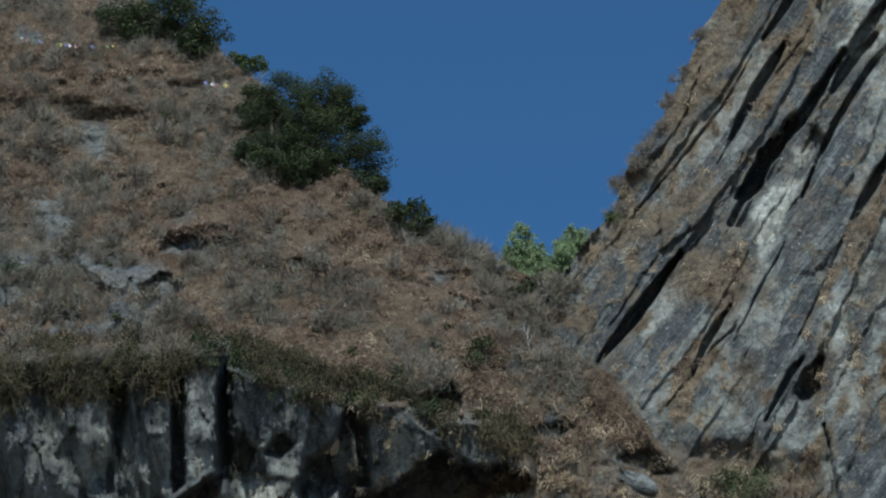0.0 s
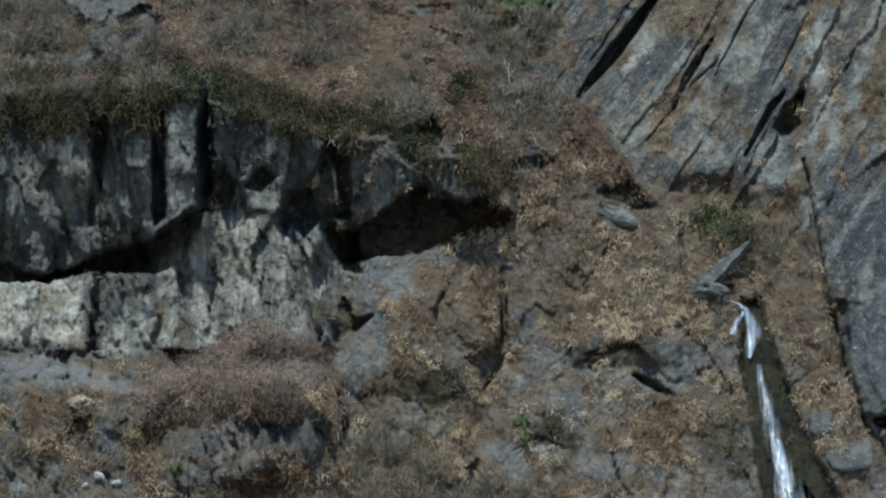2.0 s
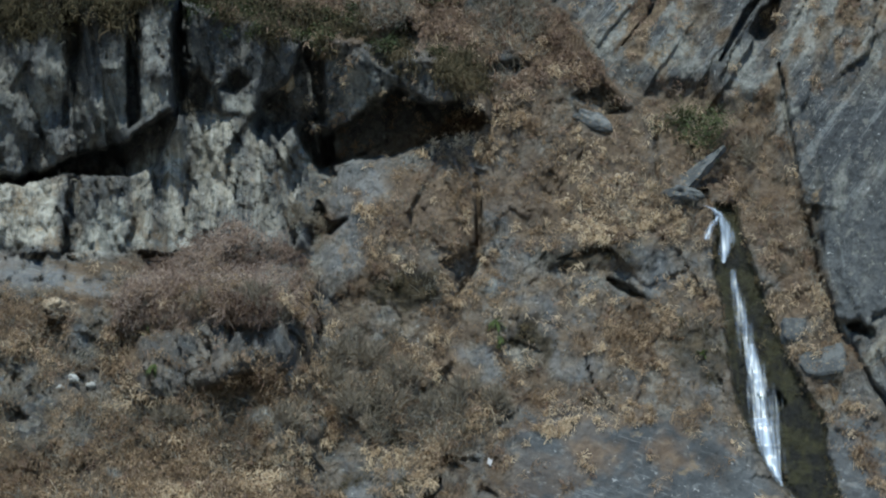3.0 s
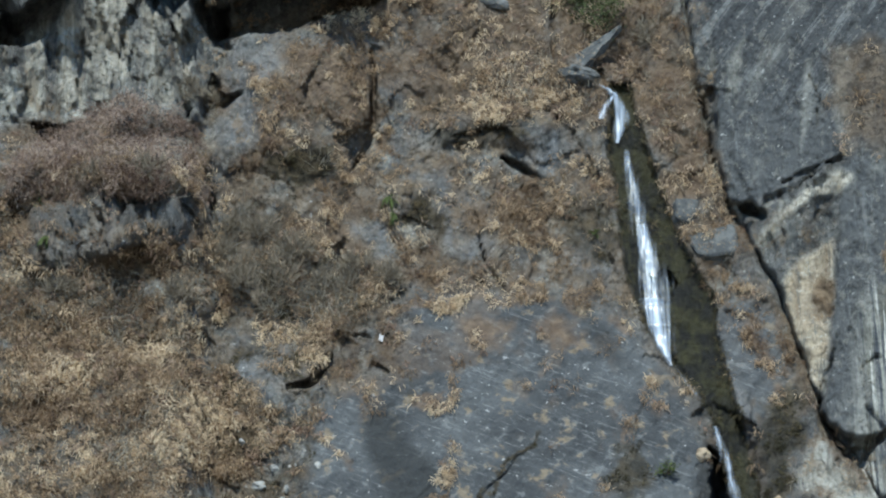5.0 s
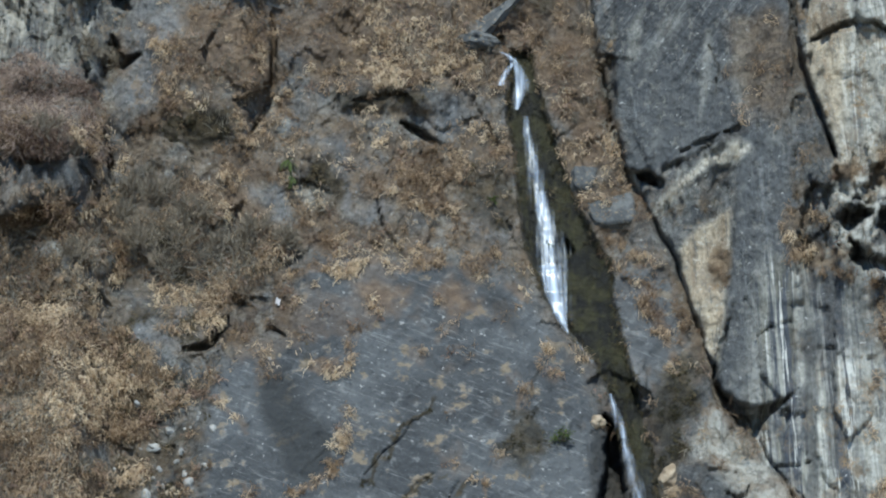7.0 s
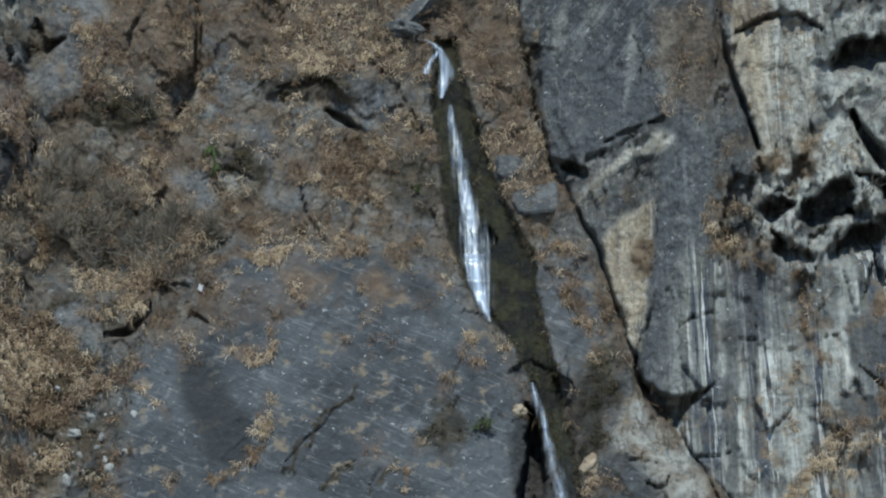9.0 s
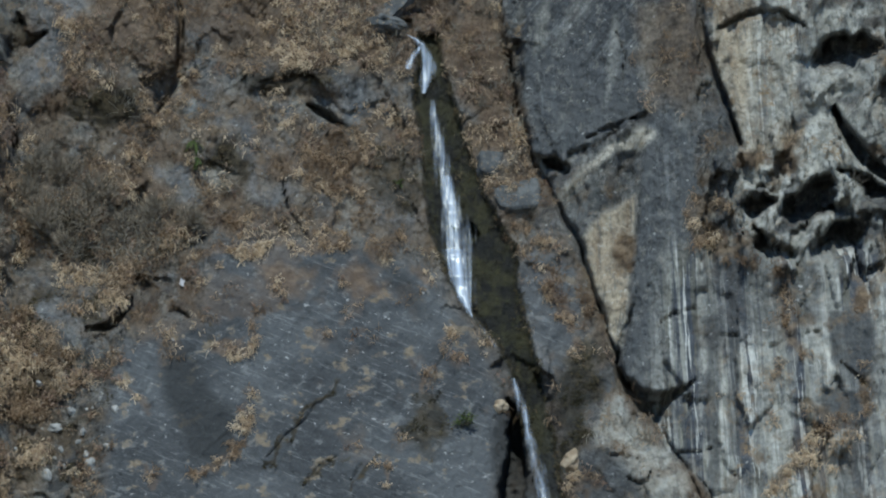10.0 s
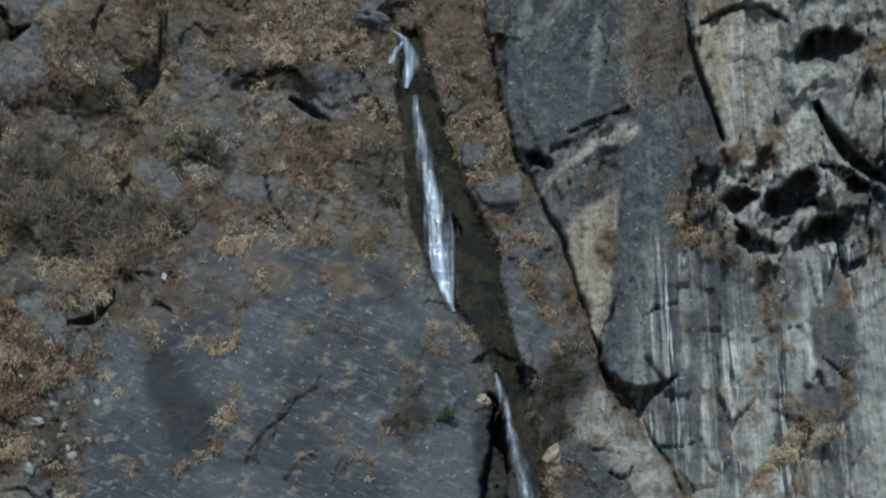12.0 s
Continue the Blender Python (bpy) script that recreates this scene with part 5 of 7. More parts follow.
def varied(name, colours, rough=0.8, through_light=0.0, by=""):
    """A plant material: each leaf or blade takes its own tone."""
    m, nt, p = material(name)
    geo = nt.nodes.new("ShaderNodeNewGeometry")
    cr = nt.nodes.new("ShaderNodeValToRGB")
    while len(cr.color_ramp.elements) < len(colours):
        cr.color_ramp.elements.new(0.5)
    for i, (e, c) in enumerate(zip(cr.color_ramp.elements, colours)):
        e.position, e.color = i / (len(colours) - 1), (*c, 1)
    nt.links.new(attr(nt, by) if by else geo.outputs["Random Per Island"], cr.inputs[0])
    nt.links.new(cr.outputs[0], p.inputs["Base Color"])
    p.inputs["Roughness"].default_value = rough
    p.inputs["Specular IOR Level"].default_value = 0.2
    if through_light:
        tr = nt.nodes.new("ShaderNodeBsdfTranslucent")
        nt.links.new(cr.outputs[0], tr.inputs[0])
        mx = node(nt, "ShaderNodeMixShader", Fac=through_light)
        nt.links.new(p.outputs[0], mx.inputs[1])
        nt.links.new(tr.outputs[0], mx.inputs[2])
        nt.links.new(mx.outputs[0], nt.nodes["Material Output"].inputs[0])
    return m


ROCK = rock_material()
STRAW = varied("dry_straw", [(0.175, 0.120, 0.078), (0.335, 0.240, 0.158), (0.51, 0.39, 0.268), (0.70, 0.57, 0.41)], 0.8, 0.35, "tone")
RUSSET = varied("russet_brush", [(0.14, 0.096, 0.072), (0.225, 0.152, 0.113), (0.31, 0.215, 0.162), (0.43, 0.325, 0.245)], 0.85, 0.3, "tone")
TWIG = varied("bare_twigs", [(0.12, 0.10, 0.085), (0.22, 0.19, 0.16), (0.16, 0.12, 0.09), (0.27, 0.24, 0.20)], 0.85)
HAZE = varied("hazy_twigs", [(0.13, 0.105, 0.080), (0.23, 0.195, 0.150), (0.175, 0.145, 0.11), (0.28, 0.24, 0.19)], 0.85)
# light-green distant leaves, with the air's haze mixed into their colour
PALE_LEAF = varied("haze_paled_leaves", [(0.19, 0.24, 0.13), (0.28, 0.34, 0.18), (0.23, 0.285, 0.15), (0.33, 0.38, 0.22)], 0.8, 0.3)
RIM = varied("rim_brush", [(0.036, 0.033, 0.019), (0.066, 0.057, 0.032), (0.105, 0.086, 0.050), (0.16, 0.122, 0.075)], 0.85, 0.25, "tone")
PINKISH = varied("pinkish_brush", [(0.16, 0.11, 0.088), (0.25, 0.18, 0.145), (0.33, 0.25, 0.205), (0.43, 0.34, 0.28)], 0.85, 0.3, "tone")
SCRUB = varied("grey_scrub", [(0.12, 0.105, 0.085), (0.185, 0.165, 0.135), (0.25, 0.225, 0.185), (0.33, 0.30, 0.25)], 0.85, 0.2, "tone")
LEAF = varied("evergreen_leaves", [(0.034, 0.044, 0.020), (0.064, 0.080, 0.034), (0.048, 0.060, 0.026), (0.092, 0.108, 0.050)], 0.75, 0.2)
OLIVE = varied("olive_leaves", [(0.040, 0.052, 0.022), (0.070, 0.085, 0.036), (0.09, 0.105, 0.045), (0.12, 0.135, 0.065)], 0.75, 0.25)
FRESH = varied("fresh_leaves", [(0.055, 0.080, 0.025), (0.105, 0.135, 0.045), (0.08, 0.105, 0.035), (0.145, 0.175, 0.07)], 0.75, 0.3)
BARK = varied("bark", [(0.06, 0.05, 0.042), (0.11, 0.095, 0.08)], 0.9)


# ---- mesh helpers ----
def mesh_from(name, verts, faces_flat, sizes, mat, smooth=False):
    me = bpy.data.meshes.new(name)
    me.vertices.add(len(verts))
    me.vertices.foreach_set("co", np.ascontiguousarray(verts, np.float32).ravel())
    me.loops.add(len(faces_flat))
    me.loops.foreach_set("vertex_index", np.ascontiguousarray(faces_flat, np.int32))
    starts = np.concatenate(([0], np.cumsum(sizes)[:-1])).astype(np.int32)
    me.polygons.add(len(sizes))
    me.polygons.foreach_set("loop_start", starts)
    me.update(calc_edges=True)
    me.validate()
    me.polygons.foreach_set("use_smooth", np.full(len(me.polygons), smooth))
    me.materials.append(mat)
    return me


def grid_faces(rows, cols):
    i = np.arange(rows * cols).reshape(rows, cols)
    return np.stack([i[:-1, :-1], i[:-1, 1:], i[1:, 1:], i[1:, :-1]], -1).reshape(-1, 4)


# ---- the rock face and hillside: one sheet from the valley floor to the ridge and over its back ----
STEP = 0.11
cols = np.concatenate((np.linspace(-130, -44, 24)[:-1], np.arange(-44, 44, STEP), np.linspace(44, 130, 24)))
top = bend(RIDGE, cols) + (0.25 + 0.35 * ss(-1, 1, cols)) * fbm(cols * 0.9, cols * 0, 5, 200, 0.6)
n_main, n_base, n_back = 500, 26, 9
f_main = np.linspace(0, 1, n_main)
base_w = np.linspace(-80, -33, n_base)[:-1]
rows_w = np.concatenate((np.repeat(base_w[:, None], len(cols), 1), -33 + f_main[:, None] * (top[None, :] + 33)), 0)
rows_u = np.repeat(cols[None, :], len(rows_w), 0)
depth, masks = surface(rows_u.ravel(), rows_w.ravel())
depth = depth.reshape(rows_u.shape)
back_i = np.arange(1, n_back)[:, None]
rows_u = np.concatenate((rows_u, np.repeat(cols[None, :], n_back - 1, 0)), 0)
rows_w = np.concatenate((rows_w, top[None, :] - 0.8 * back_i), 0)
depth = np.concatenate((depth, depth[-1][None, :] + 5.0 * back_i), 0)
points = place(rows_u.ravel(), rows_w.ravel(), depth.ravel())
quads = grid_faces(*rows_u.shape)
pad = np.zeros((n_back - 1) * len(cols))
full = {k: np.concatenate((v, pad)) for k, v in masks.items()}
last_row = {k: np.tile(masks[k][-len(cols):], n_back - 1) for k in ("hill", "right")}
for k, v in last_row.items():
    full[k][-len(v):] = v
kinds = np.where(full["right"] > 0.5, 1, np.where(full["hill"] > 0.5, 2, np.where(full["slab"] > 0.5, 3, 0)))[quads[:, 0]]
for number, name, label, category in ((0, "near_cliff", "grey broken rock wall with dry grass on its ledges", "cliff"), (1, "far_cliff", "steep grey slabby cliff with pale streaks and dark cracks", "cliff"),
                                      (2, "hillside", "dry brown hillside above the overhanging rocks", "hillside"), (3, "rock_slab", "great smooth dark-grey slab with fine scratches", "rock slab")):
    mine = quads[kinds == number]
    used, flat = np.unique(mine, return_inverse=True)
    me = mesh_from(name, points[used], flat.ravel(), np.full(len(mine), 4), ROCK, True)
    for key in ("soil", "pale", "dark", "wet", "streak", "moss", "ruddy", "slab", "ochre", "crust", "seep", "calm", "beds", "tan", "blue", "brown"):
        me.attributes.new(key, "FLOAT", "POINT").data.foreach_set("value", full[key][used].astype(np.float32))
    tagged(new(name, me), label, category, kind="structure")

# ---- the valley floor ----
bm = bmesh.new()
bmesh.ops.create_grid(bm, x_segments=60, y_segments=60, size=4000)
for v in bm.verts:
    v.co.z = -0.02 if v.co.length < 300 else 6.0 * noise.noise(v.co * 0.002)
ground_mesh = bpy.data.meshes.new("ground")
bm.to_mesh(ground_mesh)
bm.free()
# earth on the unseen floor is lightened to bounce fill up the overhangs
EARTH, nt, p = material("dry_earth")
nt.links.new(mixed(nt, grain(nt, 0.4), (0.24, 0.215, 0.17), (0.38, 0.345, 0.28)), p.inputs["Base Color"])
p.inputs["Roughness"].default_value = 0.9
ground_mesh.materials.append(EARTH)
tagged(new("ground", ground_mesh), "dry grassy valley floor below the cliff", "ground", kind="structure")


# ---- plants ----
SEED = np.random.default_rng(7)
UP, OUT = np.array((0.0, 0.0, 1.0)), -E2


def part(name, me, parent, label=""):
    ob = new(name, me)
    ob.parent = parent
    return tagged(ob, label)


def sites(count, weight, lo=(-36.0, -32.0), hi=(37.0, 32.0)):
    """Random places on the rock face, kept where weight(u, w, masks) says."""
    u, w = SEED.uniform(lo[0], hi[0], count), SEED.uniform(lo[1], hi[1], count)
    h, m = surface(u, w)
    keep = (SEED.random(count) < weight(u, w, m)) & (w < bend(RIDGE, u) - 0.05)
    return place(u[keep], w[keep], h[keep]), u[keep], w[keep], {k: v[keep] for k, v in m.items()}


def blades(roots, dirs, length, width, droop):
    """Bent, tapered blades: a quad and a tip each."""
    n = len(roots)
    side = np.cross(dirs, OUT + UP * 0.4 + 0.45 * SEED.normal(size=(n, 3)))
    side /= np.linalg.norm(side, axis=1, keepdims=True) + 1e-9
    mid = roots + dirs * (length * 0.55)[:, None]
    tip_dir = dirs - UP * droop[:, None]
    tip_dir /= np.linalg.norm(tip_dir, axis=1, keepdims=True)
    tip = mid + tip_dir * (length * 0.5)[:, None]
    sw = side * (width * 0.5)[:, None]
    verts = np.stack((roots - sw * 0.7, roots + sw * 0.7, mid + sw, mid - sw, tip), 1).reshape(-1, 3)
    base = np.arange(n)[:, None] * 5
    faces = np.concatenate((base + np.array([[0, 1, 2, 3]]), base + np.array([[3, 2, 4]])), 1).ravel()
    return verts, faces, np.tile((4, 3), n)


def tufts(name, label, centres, size, per, mat, spread, lift, droop, width, patches=0.22, shade=0.5):
    """Tufts of grass or brush joined into one sheet of plants."""
    n = len(centres)
    size = np.repeat(size, per)
    c = np.repeat(centres, per, 0)
    off = SEED.normal(size=(n * per, 3)) * (size * 0.34)[:, None]
    d = SEED.normal(size=(n * per, 3)) * spread + UP * lift + OUT * 0.4 + np.repeat(SEED.normal(size=(n, 3)) * 0.25, per, 0)
    d /= np.linalg.norm(d, axis=1, keepdims=True)
    length = size * SEED.uniform(0.55, 1.15, n * per)
    v, f, k = blades(c + off, d, length, width * SEED.uniform(0.6, 1.4, n * per), droop * SEED.uniform(0.4, 1.6, n * per))
    me = mesh_from(name, v, f, k, mat)
    tone = np.clip(np.repeat(shade + 0.22 * SEED.normal(size=n) + patches * 2 * fbm(centres[:, 0] * 0.35, centres[:, 2] * 0.45, 3, 360), per) + 0.10 * SEED.normal(size=n * per), 0, 1)
    me.attributes.new("tone", "FLOAT", "POINT").data.foreach_set("value", np.repeat(tone, 5).astype(np.float32))
    return tagged(new(name, me), label, "grass", kind="stuff")


# straw on ledges of the wall, the low bank and the far cliff
at, u, w, m = sites(70000, lambda u, w, m: m["veg"] * np.where(m["hill"] > 0.5, 0.12, np.where(m["right"] > 0.5, 0.24, 0.3 + 0.5 * m["bank"])) * (0.35 + 0.65 * ss(-0.3, 0.3, fbm(u * 0.5, w * 0.5, 3, 300))))
tufts("dry_grass", "straw-coloured dry grass hanging from ledges of the cliff", at, SEED.uniform(0.3, 0.7, len(at)), 19, STRAW, 0.38, 0.1, 2.0, 0.034, 0.4, 0.28)
at, u, w, m = sites(48000, lambda u, w, m: np.maximum(0.55 * m["straw"] ** 1.3 * (1 - m["wet"]) * (0.35 + 0.65 * ss(-0.3, 0.25, fbm(u * 0.8, w * 0.8, 3, 355))), 0.5 * m["bank"] * ss(-14, -19, w - 0.3 * (u + 20)) * m["veg"] * ss(-0.1, 0.25, fbm(u * 0.4, w * 0.5, 3, 350)) + 0.25 * m["low"] * (1 - m["bank"]) * m["veg"] * ss(0.1, 0.35, fbm(u * 0.55, w * 0.42, 3, 352))), (-34, -30), (36, 9))
tufts("pale_grass", "bright straw clumps lining ledges of the wall", at, SEED.uniform(0.24, 0.52, len(at)), 46, STRAW, 0.42, 0.1, 2.4, 0.036, 0.4, 0.6)
at, u, w, m = sites(26000, lambda u, w, m: np.maximum(m["rim"] * 0.95, 0.45 * m["moss"] * ss(5, 6, w)) * ss(-0.15, 0.3, fbm(u * 0.6, w * 0.8, 3, 330)), (-36, 4), (-4, 11.5))
tufts("rim_brush", "dark olive-brown brush drooping over the cliff's rim", at, SEED.uniform(0.4, 1.0, len(at)), 14, RIM, 0.55, 0.3, 2.0, 0.045)
at, u, w, m = sites(16000, lambda u, w, m: m["mound"] * 0.42 * (0.2 + 0.8 * ss(-0.2, 0.35, fbm(u * 0.5, w * 0.7, 4, 340))) * ss(-0.55, -0.2, fbm(u * 0.9, w * 1.1, 3, 345)), (-28, -10), (-13, -3))
tufts("mound_brush", "pinkish-brown brush crowning the crag", at, SEED.uniform(0.3, 0.8, len(at)), 20, PINKISH, 0.65, 0.5, 1.2, 0.032, 0.55)
at, u, w, m = sites(30000, lambda u, w, m: m["low"] * (1 - m["bank"]) * (1 - m["wet"]) * (1 - m["moss"]) * (1 - 0.8 * m["sod"]) * (1 - 0.85 * m["blue"]) * (1 - m["slab"]) * (0.02 + 0.35 * ss(0.15, 0.35, fbm(u * 1.1, w * 0.9, 3, 357))), (-15, -20), (16, 6))
tufts("wall_tufts", "small tan tufts dotted over the broken wall", at, SEED.uniform(0.15, 0.4, len(at)), 14, STRAW, 0.4, 0.1, 1.8, 0.032, 0.5, 0.45)
at, u, w, m = sites(40000, lambda u, w, m: 4 * m["wet"] * (1 - m["wet"]) + 0.16 * m["wet"] * ss(0.0, 0.3, fbm(u * 1.3, w * 0.8, 3, 358)) + 0.5 * m["moss"] * m["low"] * ss(0.0, 0.3, fbm(u * 1.0, w * 1.0, 3, 359)), (-14, -30), (18, 2))
tufts("channel_moss", "dark olive moss and weeds edging the wet channel", at, SEED.uniform(0.12, 0.34, len(at)), 16, RIM, 0.6, 0.2, 1.6, 0.034, 0.4, 0.4)
# russet brush over the hillside
at, u, w, m = sites(80000, lambda u, w, m: m["veg"] * np.where(m["hill"] > 0.5, 0.8, np.where(m["right"] > 0.5, 0.03 + 0.12 * ss(0, 4, w), 0.05 + 0.08 * m["bank"] + 0.10 * m["sod"] + 0.45 * m["pebble"])) * (1 - 0.7 * m["grey"]) * (0.3 + 0.7 * ss(-0.35, 0.25, fbm(u * 0.4, w * 0.5, 3, 310))))
tufts("russet_brush", "russet dry bracken and brush covering the hillside", at, SEED.uniform(0.25, 0.6, len(at)), 16, RUSSET, 0.6, 0.5, 1.4, 0.048, 0.35)
# grey leafless scrub
at, u, w, m = sites(40000, lambda u, w, m: (0.15 + 0.85 * m["veg"]) * np.where(m["hill"] > 0.5, 0.8, np.where(m["right"] > 0.5, 0.03 + 0.10 * ss(0, 4, w), 0.10 + 0.12 * m["bank"] + 0.3 * m["scrub"])) * np.maximum(np.maximum(m["grey"], m["scrub"]), ss(-0.1, 0.3, fbm(u * 0.28, w * 0.33, 3, 320))) * (1 - 0.9 * m["crag"]) * (1 - m["slab"]) * (1 - m["wet"]))
tufts("bare_scrub", "grey-brown leafless scrub among the grass", at, SEED.uniform(0.4, 1.0, len(at)), 34, SCRUB, 0.65, 0.8, 0.3, 0.026, 0.3)


# ---- trees and bushes ----
def tube(pts, radii, sides=6):
    """A tapered, bent limb."""
    pts = np.asarray(pts, float)
    t = np.gradient(pts, axis=0)
    t /= np.linalg.norm(t, axis=1, keepdims=True) + 1e-9
    ref = np.array((0.31, 0.87, 0.2))
    a = np.cross(t, ref)
    a /= np.linalg.norm(a, axis=1, keepdims=True) + 1e-9
    b = np.cross(t, a)
    ang = np.linspace(0, 2 * np.pi, sides, endpoint=False)
    ring = np.cos(ang)[None, :, None] * a[:, None] + np.sin(ang)[None, :, None] * b[:, None]
    v = (pts[:, None] + ring * np.asarray(radii)[:, None, None]).reshape(-1, 3)
    i = np.arange(len(pts) * sides).reshape(len(pts), sides)
    n = np.roll(i, -1, 1)
    f = np.stack([i[:-1], n[:-1], n[1:], i[1:]], -1).reshape(-1, 4)
    return v, f


def joined(name, pieces, mat, smooth=False):
    vs, fs, base = [], [], 0
    for v, f in pieces:
        vs.append(v)
        fs.append(f + base)
        base += len(v)
    f = np.concatenate(fs)
    return mesh_from(name, np.concatenate(vs), f.ravel(), np.full(len(f), f.shape[1]), mat, smooth)


def leaves(centres, normals, size):
    """Small folded leaves, one quad each."""
    n = len(centres)
    nn = normals + SEED.normal(size=(n, 3)) * 0.45
    nn /= np.linalg.norm(nn, axis=1, keepdims=True) + 1e-9
    a = np.cross(nn, SEED.normal(size=(n, 3)))
    a /= np.linalg.norm(a, axis=1, keepdims=True) + 1e-9
    b = np.cross(nn, a)
    s = (size * SEED.uniform(0.6, 1.4, n))[:, None]
    v = np.stack((centres - a * s * 0.6, centres + b * s * 0.32 + nn * s * 0.1, centres + a * s * 0.6, centres - b * s * 0.32 + nn * s * 0.1), 1).reshape(-1, 3)
    return v, np.arange(n * 4).reshape(n, 4)


def wander(a, b, n=6, amount=0.12):
    a, b = np.asarray(a, float), np.asarray(b, float)
    t = np.linspace(0, 1, n)[:, None]
    bow = SEED.normal(size=(n, 3)) * amount * np.linalg.norm(b - a) * np.sin(np.pi * t)
    return a + (b - a) * t + bow


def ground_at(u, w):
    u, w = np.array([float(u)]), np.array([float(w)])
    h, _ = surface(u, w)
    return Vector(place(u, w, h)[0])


def leafy_tree(name, label, u, w, lobes, mat, leaf=0.2, clumps=24, per=55, trunk=0.22, category="tree", group=""):
    """Lobes: offsets right, away, up and radius, in metres from the foot."""
    foot = new(name)
    foot.location = ground_at(u, w) + Vector((0, 0.2, -0.3))
    tagged(foot, label, category, group)
    limbs, spots, norms = [], [], []
    low = min(z for _, _, z, _ in lobes)
    fork = np.array((0.0, 0.0, max(0.5, low * 0.6)))
    stem = wander((0, 0, -0.4), fork, 5, 0.06)
    limbs.append(tube(stem, np.linspace(trunk, trunk * 0.75, 5), 8))
    for x, y, z, r in lobes:
        c = np.array((x, y, z))
        limbs.append(tube(wander(fork, c, 7), np.linspace(trunk * 0.6, trunk * 0.12, 7)))
        d = SEED.normal(size=(clumps, 3))
        d /= np.linalg.norm(d, axis=1, keepdims=True)
        cc = c + d * (r * SEED.uniform(0.45, 1.0, clumps))[:, None] * np.array((1, 1, 0.85))
        for k in cc[::4]:
            limbs.append(tube(wander(c, k, 4), np.linspace(trunk * 0.14, 0.015, 4), 4))
        rr = r * SEED.uniform(0.25, 0.45, clumps)
        e = SEED.normal(size=(clumps, per, 3))
        e /= np.linalg.norm(e, axis=2, keepdims=True)
        p = cc[:, None] + e * (rr[:, None] * SEED.uniform(0.5, 1.1, (clumps, per)))[..., None] * np.array((1, 1, 0.7))
        spots.append(p.reshape(-1, 3))
        norms.append((e + np.array((0, 0, 0.5))).reshape(-1, 3))
    part("trunk", joined("trunk", limbs, BARK, True), foot)
    spots = np.concatenate(spots)
    part("crown", joined("crown", [leaves(spots, np.concatenate(norms), np.full(len(spots), leaf))], mat), foot)
    return foot


def twig_web(height, spread, levels=3, kids=4, thick=0.06):
    """Branching bare twigs as limbs of a few sides."""
    out = []

    def grow(a, d, length, r, level):
        d = d / np.linalg.norm(d)
        b = a + d * length
        out.append(tube(wander(a, b, 4, 0.07), np.linspace(r, max(r * 0.5, 0.008), 4), 4 if level else 6))
        if level < levels:
            for i in range(kids):
                t = SEED.uniform(0.45, 1.0)
                grow(a + d * length * t, d + SEED.normal(size=3) * spread + UP * 0.15, length * SEED.uniform(0.45, 0.7), r * 0.5, level + 1)
    grow(np.zeros(3), UP + SEED.normal(size=3) * 0.12, height * 0.45, thick, 0)
    return out


def bare_tree(name, label, u, w, height, mat, group="", thick=0.06, spread=0.5, levels=4, category="tree"):
    foot = new(name)
    foot.location = ground_at(u, w) + Vector((0, 0.1, -0.2))
    tagged(foot, label, category, group)
    web = twig_web(height, spread, levels, 4, thick)
    part("trunk", joined("trunk", web[:1], mat, True), foot)
    part("crown", joined("crown", web[1:], mat), foot)
    return foot


def bush(name, label, u, w, size, mat, leaf=0.14, count=700, group="", twiggy=0.5):
    """A low bush: stems from one foot and a broken dome of leaves or twig ends."""
    foot = new(name)
    foot.location = ground_at(u, w) + Vector((0, 0.05, -0.05))
    tagged(foot, label, "bush", group)
    d = SEED.normal(size=(9, 3)) * 0.8 + UP + OUT * 0.3
    d /= np.linalg.norm(d, axis=1, keepdims=True)
    tips = d * (size * SEED.uniform(0.5, 0.9, 9))[:, None]
    part("branchwork", joined("branchwork", [tube(wander((0, 0, 0), t, 5), np.linspace(0.035, 0.012, 5), 4) for t in tips], TWIG), foot)
    pick = tips[SEED.integers(0, 9, count)] * SEED.uniform(0.6, 1.1, count)[:, None]
    pts = pick + SEED.normal(size=(count, 3)) * size * 0.17
    if leaf:
        part("foliage", joined("foliage", [leaves(pts, pts / size + UP * 0.5, np.full(count, leaf))], mat), foot)
    else:
        e = SEED.normal(size=(count, 3)) * 0.6 + pts / size + UP * 0.5
        e /= np.linalg.norm(e, axis=1, keepdims=True)
        v, f, k = blades(pts * 0.8, e, np.full(count, size * 0.35), np.full(count, 0.028), SEED.uniform(-0.2, 0.5, count))
        part("foliage", mesh_from("foliage", v, f, k, mat), foot)
    return foot


# evergreens along the ridge
leafy_tree("evergreen_tree", "broad dark evergreen oak on the ridge slope", -17.2, 18.9, [(-0.5, 0.3, 7.5, 2.1), (2.0, 0.0, 7.1, 1.9), (-2.5, -0.3, 6.3, 1.6), (4.5, 0.4, 2.9, 1.8), (4.7, 0.2, 0.4, 1.5), (2.2, -0.3, 4.0, 1.9),
           (-1.5, 0.2, 3.4, 2.0), (0.7, 0.5, 2.2, 1.6), (-2.9, -0.4, 2.5, 1.4), (3.0, 0.0, 0.4, 1.4), (0.5, 0.3, 5.4, 2.0), (3.2, 0.2, 5.6, 1.4), (-1.8, -0.8, 1.5, 1.5), (0.4, -0.9, 0.9, 1.3), (2.0, -0.6, 1.6, 1.4)], LEAF, 0.12, 46, 140, 0.3)
